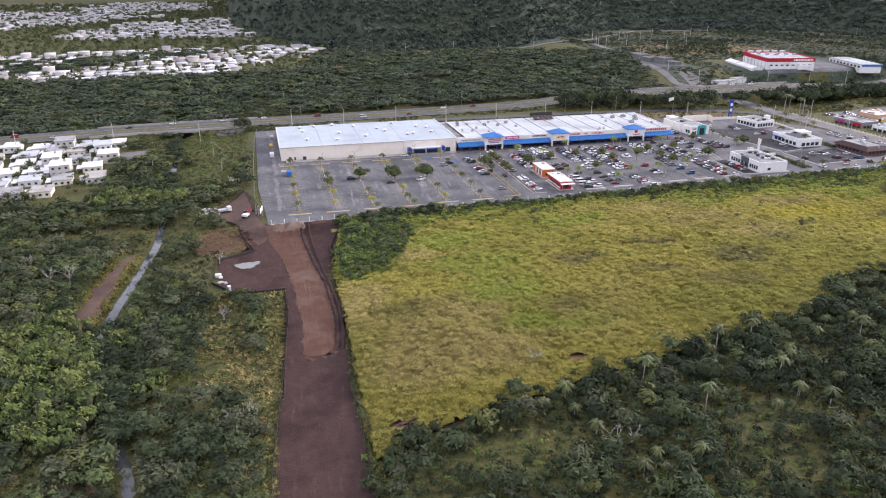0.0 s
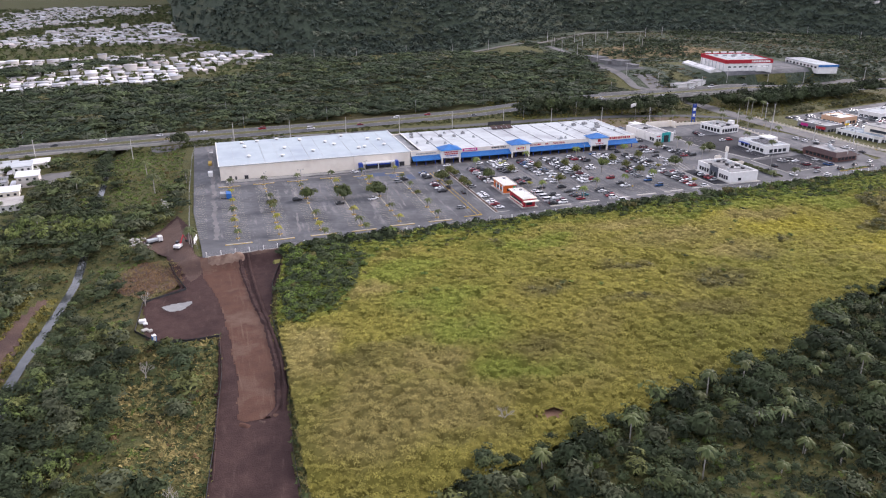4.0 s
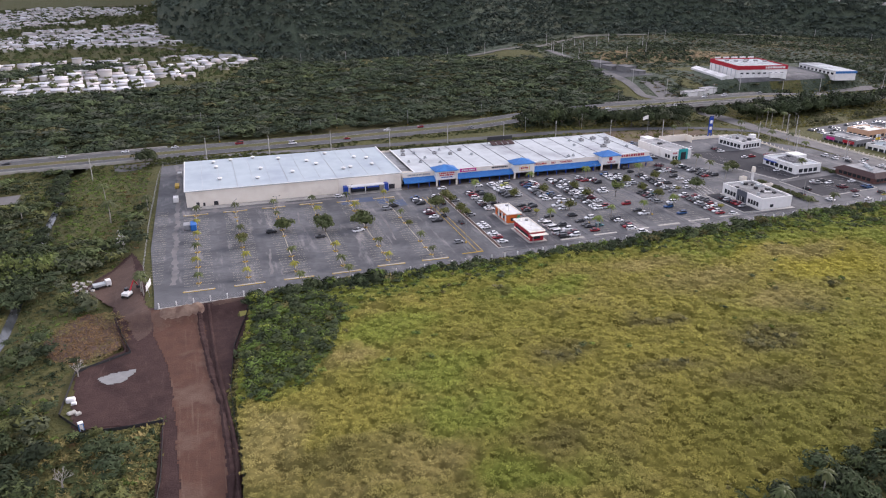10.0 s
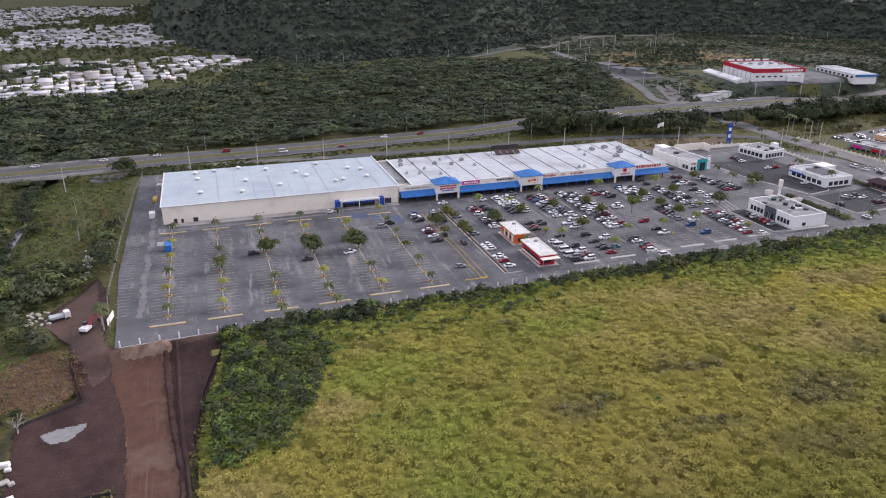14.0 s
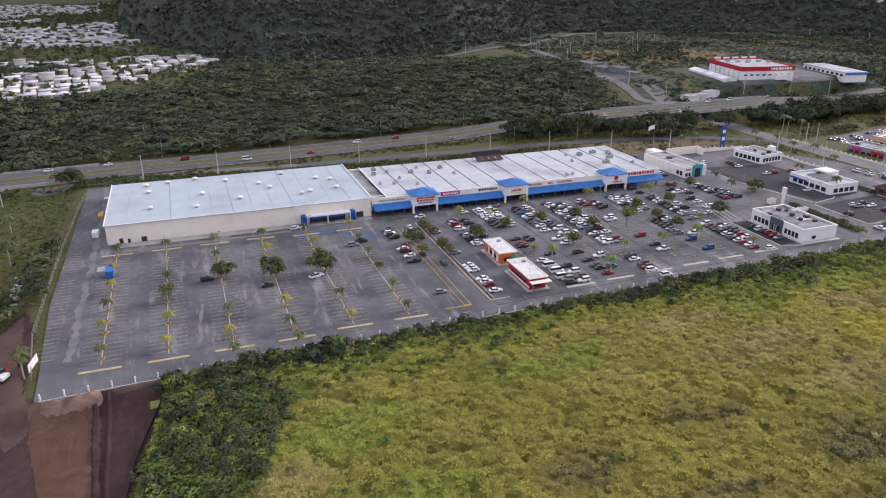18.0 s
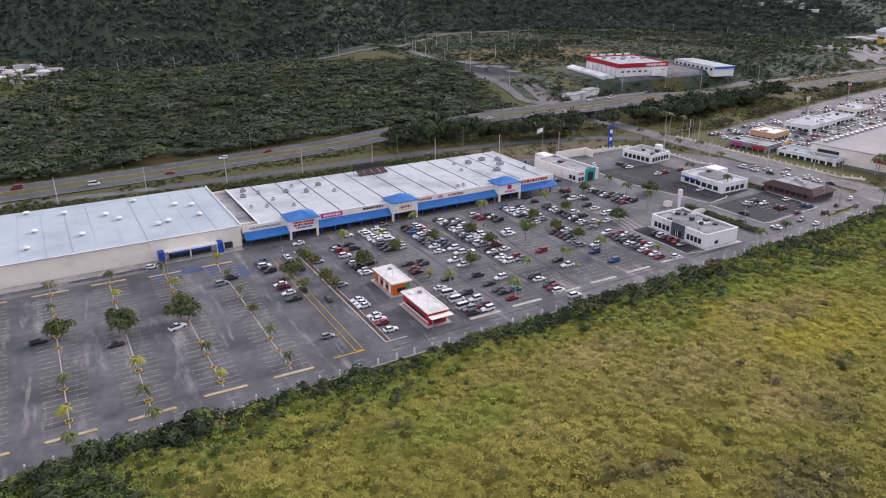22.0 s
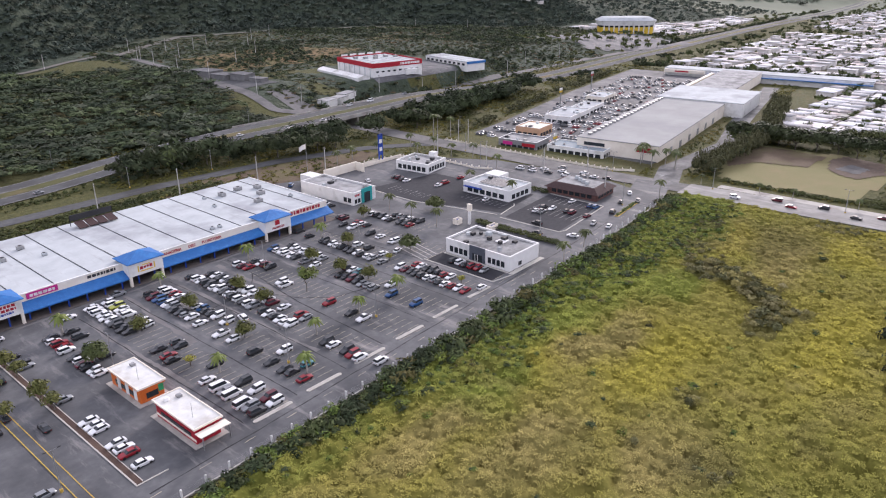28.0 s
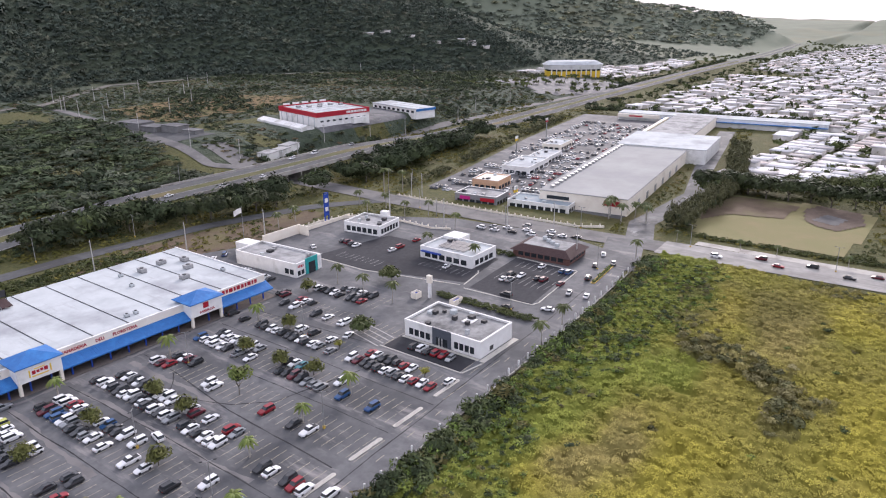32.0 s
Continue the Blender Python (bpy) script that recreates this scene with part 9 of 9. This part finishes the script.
part("sign_face", boxes((-0.55, -0.9, 5.6, 0.55, 0.9, 8.3)), CREAM, pylon)
for x, y, h, lab, material in ((614, 196, 15, "tall red and white sign tower by the far lot", RED), (536, 176, 14, "tall thin sign mast by the far lot", YELLOW), (430, 112, 9, "yellow sign pole by the drive-in restaurant", YELLOW)):
    s = thing("sign_mast", (x, y, -4), label=lab, category="sign")
    part("mast", boxes((-0.3, -0.3, 0, 0.3, 0.3, h)), STEEL, s)
    part("sign_face", boxes((-1.6, -0.3, h - 3.2, 1.6, 0.3, h - 1.8)), material, s)
    part("sign_face", boxes((-1.6, -0.3, h - 1.7, 1.6, 0.3, h)), WHITE_WALL, s)
hx, hy = scatter(rs, 293, 24, 299, 62, 1.3, lambda x, y: np.abs(x - 296) < 1.6)
wood("clipped_hedge", np.c_[hx, hy, np.full(len(hx), 0.7), np.full(len(hx), 1.1), np.full(len(hx), 0.9)], SHRUB, LEAF, "clipped green hedge behind the white shop", "hedge", 30)
hx, hy = scatter(rs, 343, 62, 352, 98, 1.5, lambda x, y: np.abs(x - 346) < 1.6)
wood("clipped_hedge", np.c_[hx, hy, np.full(len(hx), 0.7), np.full(len(hx), 1.2), np.full(len(hx), 0.9)], SHRUB, LEAF, "clipped green hedge between the shops", "hedge", 31)
for x, y, w, d, h, lab in ((289.5, 66.5, 3, 2.4, 2.2, "white walled bin enclosure"), (293, 52, 5, 2, 2, "small white service box")):
    s = thing("bin_enclosure", (x, y, 0), label=lab + " behind the white shop", category="enclosure")
    part("wall", boxes((-w / 2, -d / 2, 0, w / 2, -d / 2 + 0.2, h), (-w / 2, d / 2 - 0.2, 0, w / 2, d / 2, h), (-w / 2, -d / 2 + 0.2, 0, -w / 2 + 0.2, d / 2 - 0.2, h), (w / 2 - 0.2, -d / 2 + 0.2, 0, w / 2, d / 2 - 0.2, h)), CREAM, s)
    part("bin", boxes((-w / 2 + 0.4, -d / 2 + 0.4, 0, w / 2 - 0.4, d / 2 - 0.4, h * 0.7)), BLUE_DEEP, s)

# worksite
def silt_fence(line, label):
    s = thing("silt_fence", (0, 0, 0), label=label, category="silt fence")
    bm = bmesh.new()
    for (xa, ya), (xb, yb) in zip(line[:-1], line[1:]):
        n = max(1, int(math.hypot(xb - xa, yb - ya) / 3))
        for i in range(n):
            p, q2 = [(xa + (xb - xa) * t, ya + (yb - ya) * t) for t in (i / n, (i + 1) / n)]
            za, zb = land_at(*p), land_at(*q2)
            nx, ny = (q2[1] - p[1]), -(q2[0] - p[0])
            L = math.hypot(nx, ny)
            nx, ny = nx / L * 0.05, ny / L * 0.05
            vs = [bm.verts.new(c) for c in ((p[0], p[1], za - 0.1), (q2[0], q2[1], zb - 0.1), (q2[0], q2[1], zb + 0.95), (p[0], p[1], za + 0.95), (p[0] + nx, p[1] + ny, za - 0.1), (q2[0] + nx, q2[1] + ny, zb - 0.1), (q2[0] + nx, q2[1] + ny, zb + 0.95), (p[0] + nx, p[1] + ny, za + 0.95))]
            for f in ((0, 1, 2, 3), (5, 4, 7, 6), (3, 2, 6, 7), (0, 3, 7, 4), (1, 5, 6, 2)):
                bm.faces.new([vs[j] for j in f])
            if i % 2 == 0:
                st = part("stake", boxes((-0.04, -0.04, -0.2, 0.04, 0.04, 1.2)), BARK, s)
                st.matrix_local = pose(p[0], p[1], za)
    bmesh.ops.remove_doubles(bm, verts=bm.verts, dist=0.02)
    part("fabric", bm, DARK, s, "black woven fabric")
    return s


silt_fence([(-14, 3), (-7.5, -21), (-22, -30), (-23, -53), (-16, -63), (3, -63), (3, -86), (0, -117), (-2, -135), (-5, -165), (-6, -190)], "black silt fence round the cleared pad")
silt_fence([(29, -4), (23, -28), (20.5, -54), (21.5, -90), (18.5, -130), (18, -165), (16, -190)], "black silt fence beside the grass field")
berm = [(13, 0), (13.5, -14), (16, -44), (18, -60), (19, -90), (17, -108), (13, -113)]
bm = bmesh.new()
rq = random.Random(3)
prev = None
for (xa, ya), (xb, yb) in zip(berm[:-1], berm[1:]):
    n = int(math.hypot(xb - xa, yb - ya) / 1.5) + 1
    for i in range(n):
        t = i / n
        x, y = xa + (xb - xa) * t, ya + (yb - ya) * t
        z = land_at(x, y)
        w, h = rq.uniform(0.9, 1.5), rq.uniform(0.5, 1.1)
        row = [bm.verts.new(p) for p in ((x - w, y, z - 0.1), (x - w * 0.3, y, z + h), (x + w * 0.35, y, z + h * 0.9), (x + w, y, z - 0.1))]
        if prev:
            for j in range(3):
                bm.faces.new((prev[j], prev[j + 1], row[j + 1], row[j]))
        prev = row
tagged(finish("earth_berm", bm, EARTH_DAMP), "low ridge of dark loose earth along the haul road", "earth", kind="stuff")
bm = bmesh.new()
cut = [(-3 + 1.1 * k, 0.0) for k in range(30)]
prev = None
for k, (x, _) in enumerate(cut):
    yf = float(fence_y(x)) - 0.7
    row = [bm.verts.new(p) for p in ((x, yf + 0.2, -0.05), (x, yf - rq.uniform(0.1, 0.8), -0.5), (x, yf - rq.uniform(0.8, 1.8), rq.uniform(-2.0, -1.4)), (x, yf - rq.uniform(2.2, 4.0), rq.uniform(-3.3, -2.6)), (x, yf - 7.5, land_at(x, yf - 7.5) - 0.1))]
    if prev:
        for j in range(4):
            bm.faces.new((prev[j], row[j], row[j + 1], prev[j + 1]))
    prev = row
tagged(finish("earth_bank", bm, [EARTH_RED]), "raw red-brown cut bank below the lot", "earth", kind="stuff")

dig = thing("excavator", (-10.5, 17, land_at(-10.5, 17)), 60, label="red and white tracked excavator on bare earth", category="excavator")
for sy in (-1.1, 1.1):
    part("track", boxes((-1.9, sy - 0.3, 0, 1.9, sy + 0.3, 0.85), bevel=0.2), RUBBER, dig)
part("house", boxes((-1.8, -1.3, 0.95, 1.2, 1.3, 2.0), bevel=0.1), WHITE_WALL, dig)
part("cab", boxes((0.2, 0.3, 1.9, 1.5, 1.3, 3.0), bevel=0.08), GLASS, dig)
part("turntable", tube(bmesh.new(), (0, 0, 0.7), (0, 0, 1.0), 0.9, 0.9, 14), DARK, dig)
part("boom", tube(bmesh.new(), (1.0, -0.3, 1.8), (4.0, -0.3, 4.8), 0.35, 0.25, 4), RED, dig, "red boom")
part("arm", tube(bmesh.new(), (4.0, -0.3, 4.8), (6.0, -0.3, 2.0), 0.25, 0.18, 4), RED, dig, "red arm")
part("bucket", boxes((5.5, -0.8, 0.9, 6.6, 0.2, 2.0), bevel=0.15), DARK, dig)
truck = thing("dump_truck", (-21, 33, land_at(-21, 33)), 20, label="white truck on the earth track", category="truck")
part("cab", boxes((1.8, -1.2, 0.6, 3.6, 1.2, 2.8), bevel=0.12), WHITE_WALL, truck)
part("windscreen", boxes((3.6, -1.0, 1.7, 3.65, 1.0, 2.5)), GLASS, truck)
part("tipper", boxes((-2.6, -1.2, 1.1, 1.6, 1.2, 2.0), bevel=0.08), ROOF_WHITE, truck)
part("chassis", boxes((-3.4, -0.5, 0.6, 3.4, 0.5, 1.05)), DARK, truck)
for sx in (-2.6, -1.4, 2.6):
    for sy in (-1.05, 1.05):
        part("wheel", tube(bmesh.new(), (sx, sy - 0.18, 0.5), (sx, sy + 0.18, 0.5), 0.5, 0.5, 14), RUBBER, truck)
toilet = thing("portable_toilet", (-16.6, -61.5, land_at(-16.6, -61.5) + 0.1), 20, label="blue portable toilet with a white roof", category="portable toilet")
part("cabin", boxes((-0.6, -0.6, 0, 0.6, 0.6, 2.1), bevel=0.05), BLUE, toilet)
part("roof", boxes((-0.65, -0.65, 2.1, 0.65, 0.65, 2.35), bevel=0.08), WHITE_WALL, toilet)
part("door", boxes((-0.4, -0.64, 0.1, 0.4, -0.6, 1.95)), WHITE_WALL, toilet)
for k, (x, y, lab) in enumerate(((-21, -46, "white wrapped pile of site material"), (-20, -52.5, "pale wrapped pile of pipe fittings"))):
    s = thing("material_pile", (x, y, land_at(x, y)), 30 * k, label=lab, category="pile")
    part("wrapped_load", boxes((-1.2, -0.9, 0, 1.1, 0.7, 1.3 - 0.6 * k), bevel=0.25), (WHITE_WALL, CONCRETE)[k], s)
    part("wrapped_load", boxes((0.2, -2.4, 0, 1.6, -1.3, 0.8), bevel=0.15), CONCRETE if k else WHITE_WALL, s)
rubble = thing("rubble_heap", (-27, 36, land_at(-27, 36)), label="heap of broken grey rubble beside the track", category="rubble")
for k in range(26):
    w = rq.uniform(0.25, 0.8)
    b = part("rock", boxes((-w, -w * 0.8, -0.2, w, w * 0.8, w * 0.9), bevel=0.12), CONCRETE, rubble)
    b.matrix_local = pose(rq.uniform(-4, 4), rq.uniform(-6, 5), 0.05, rq.uniform(-20, 20), rq.uniform(-20, 20), rq.uniform(0, 180))
patch("gravel_strip", [(-20.5, 98), (-17.5, 97), (-16, 78), (-16, 66), (-18.5, 65), (-19.5, 82)], CONCRETE, 0.15, "pale washed gravel in the ditch", "gravel", cell=0.8)
gate = thing("gate_panel", (-3.6, 20, 0), 80, label="white gate panels at the lot's corner", category="gate")
for k in range(5):
    part("panel", boxes((-3.5 + 1.4 * k, -0.06, 0, -2.2 + 1.4 * k, 0.06, 2.2)), WHITE_WALL, gate)
for x, y, w, d, h, m, lab in ((4.6, 124, 2.4, 4.5, 2.4, WHITE_WALL, "white box trailer beside the store"), (4.8, 150, 2.0, 6.0, 1.4, PAINT_YELLOW, "stack of tan pallets beside the store"), (6.0, 172, 2.2, 4.0, 2.0, STEEL, "grey compactor beside the store")):
    s = thing("yard_box", (x, y, 0), label=lab, category="container")
    part("body", boxes((-w / 2, -d / 2, 0.15, w / 2, d / 2, h), bevel=0.05), m, s)
    part("skid", boxes((-w / 2 + 0.1, -d / 2, 0, -w / 2 + 0.3, d / 2, 0.15), (w / 2 - 0.3, -d / 2, 0, w / 2 - 0.1, d / 2, 0.15)), DARK, s)


# ---------------------------------------------------------------- houses beside the creek
def house(x, y, turn, w, d, h, seed, storeys=1):
    q = random.Random(seed)
    hh = h * storeys
    s = thing("house", (x, y, land_at(x, y)), turn, label=f"white flat-roofed {'two' if storeys > 1 else 'one'}-storey concrete house", category="house", group="house row")
    wall = q.choice((WHITE_WALL, CREAM, HOUSE_WALL))
    roof = q.choice((HOUSE_ROOF, HOUSE_ROOF, ROOF_GREY, ROOF_WHITE, CONCRETE))
    part("wall", boxes((-w, -d, -0.8, w, d, hh)), wall, s)
    part("roof", boxes((-w - 0.5, -d - 0.5, hh, w + 0.5, d + 0.5, hh + 0.25)), roof, s, "flat sealed concrete roof")
    step = q.uniform(0.2, 0.8) * w
    part("rear_wing", boxes((-step, d, -0.8, w - 0.4, d + q.uniform(1.5, 4.0), hh - 0.5)), wall, s)
    part("carport", boxes((-w - 3.2, -d, 2.5, -w - 0.5, d * 0.4, 2.7)), HOUSE_ROOF, s)
    for sy in (-d + 0.2, d * 0.3):
        part("post", boxes((-w - 3.1, sy - 0.1, 0 - 0.8, -w - 2.9, sy + 0.1, 2.5)), WHITE_WALL, s)
    for k in range(3):
        px = -w + 1.2 + k * (2 * w - 2.4) / 2.4
        for f in range(storeys):
            part("window", boxes((px, -d - 0.06, 1.0 + h * f, px + 1.3, -d, 2.1 + h * f)), GLASS, s)
    if q.random() < 0.7:
        part("water_tank", tube(bmesh.new(), (q.uniform(-w + 1, w - 1), q.uniform(-d + 1, d - 1), hh + 0.25), (q.uniform(-w + 1, w - 1) * 0 + 0.5, 0.5, hh + 1.3), 0.6, 0.6, 10) if False else tube(bmesh.new(), (w * 0.4, d * 0.3, hh + 0.25), (w * 0.4, d * 0.3, hh + 1.4), 0.6, 0.6, 10), STEEL, s)
    return s


qh = random.Random(21)
for i in range(6):
    for j in range(6):
        x = -170 + 15.0 * i + qh.uniform(-2.2, 2.2) + (j % 2) * 3
        y = 82 + 21.0 * j + qh.uniform(-2.5, 2.5) + 1.2 * i
        if x > -88 or (j == 0 and i > 4) or y > 200:
            continue
        house(x, y, qh.uniform(4, 10), qh.uniform(4.4, 5.4), qh.uniform(6.0, 7.6), 3.1, i * 10 + j, 2 if qh.random() < 0.15 else 1)
for i in range(4):
    for j in range(11):
        x, y = 548 + 23 * i + qh.uniform(-1, 1), 26 - 15.4 * j + qh.uniform(-1, 1)
        house(x, y, -6 + qh.uniform(-3, 3), qh.uniform(6.0, 8.0), qh.uniform(4.6, 5.6), 3.1, 500 + i * 20 + j)

x, y = scatter(rs, -185, 70, -80, 205, 6.5, lambda x, y: rs.rand(len(x)) < 0.4)
r = rs.uniform(1.3, 2.8, len(x))
wood("garden_trees", np.c_[x, y, land(x, y) + r * 1.1, r, rs.uniform(0.8, 1.2, len(x))], NEAR[:3], LEAF_DARK, "dark garden trees between the houses", "trees", 47)
x, y = scatter(rs, 536, -140, 640, 44, 9, lambda x, y: rs.rand(len(x)) < 0.45)
r = rs.uniform(1.4, 3.2, len(x))
wood("garden_trees", np.c_[x, y, land(x, y) + r * 1.1, r, rs.uniform(0.8, 1.2, len(x))], NEAR[:3], LEAF_DARK, "dark garden trees between the far houses", "trees", 48)
for k, (x, y) in enumerate(((373, 121), (380, 87), (370, 46), (425, 178), (384, 140), (402, 60), (404, 10), (407, -45), (352, 28))):
    copy_thing(lamp_a, pose(x, y, land_at(x, y), 0, 0, 90))
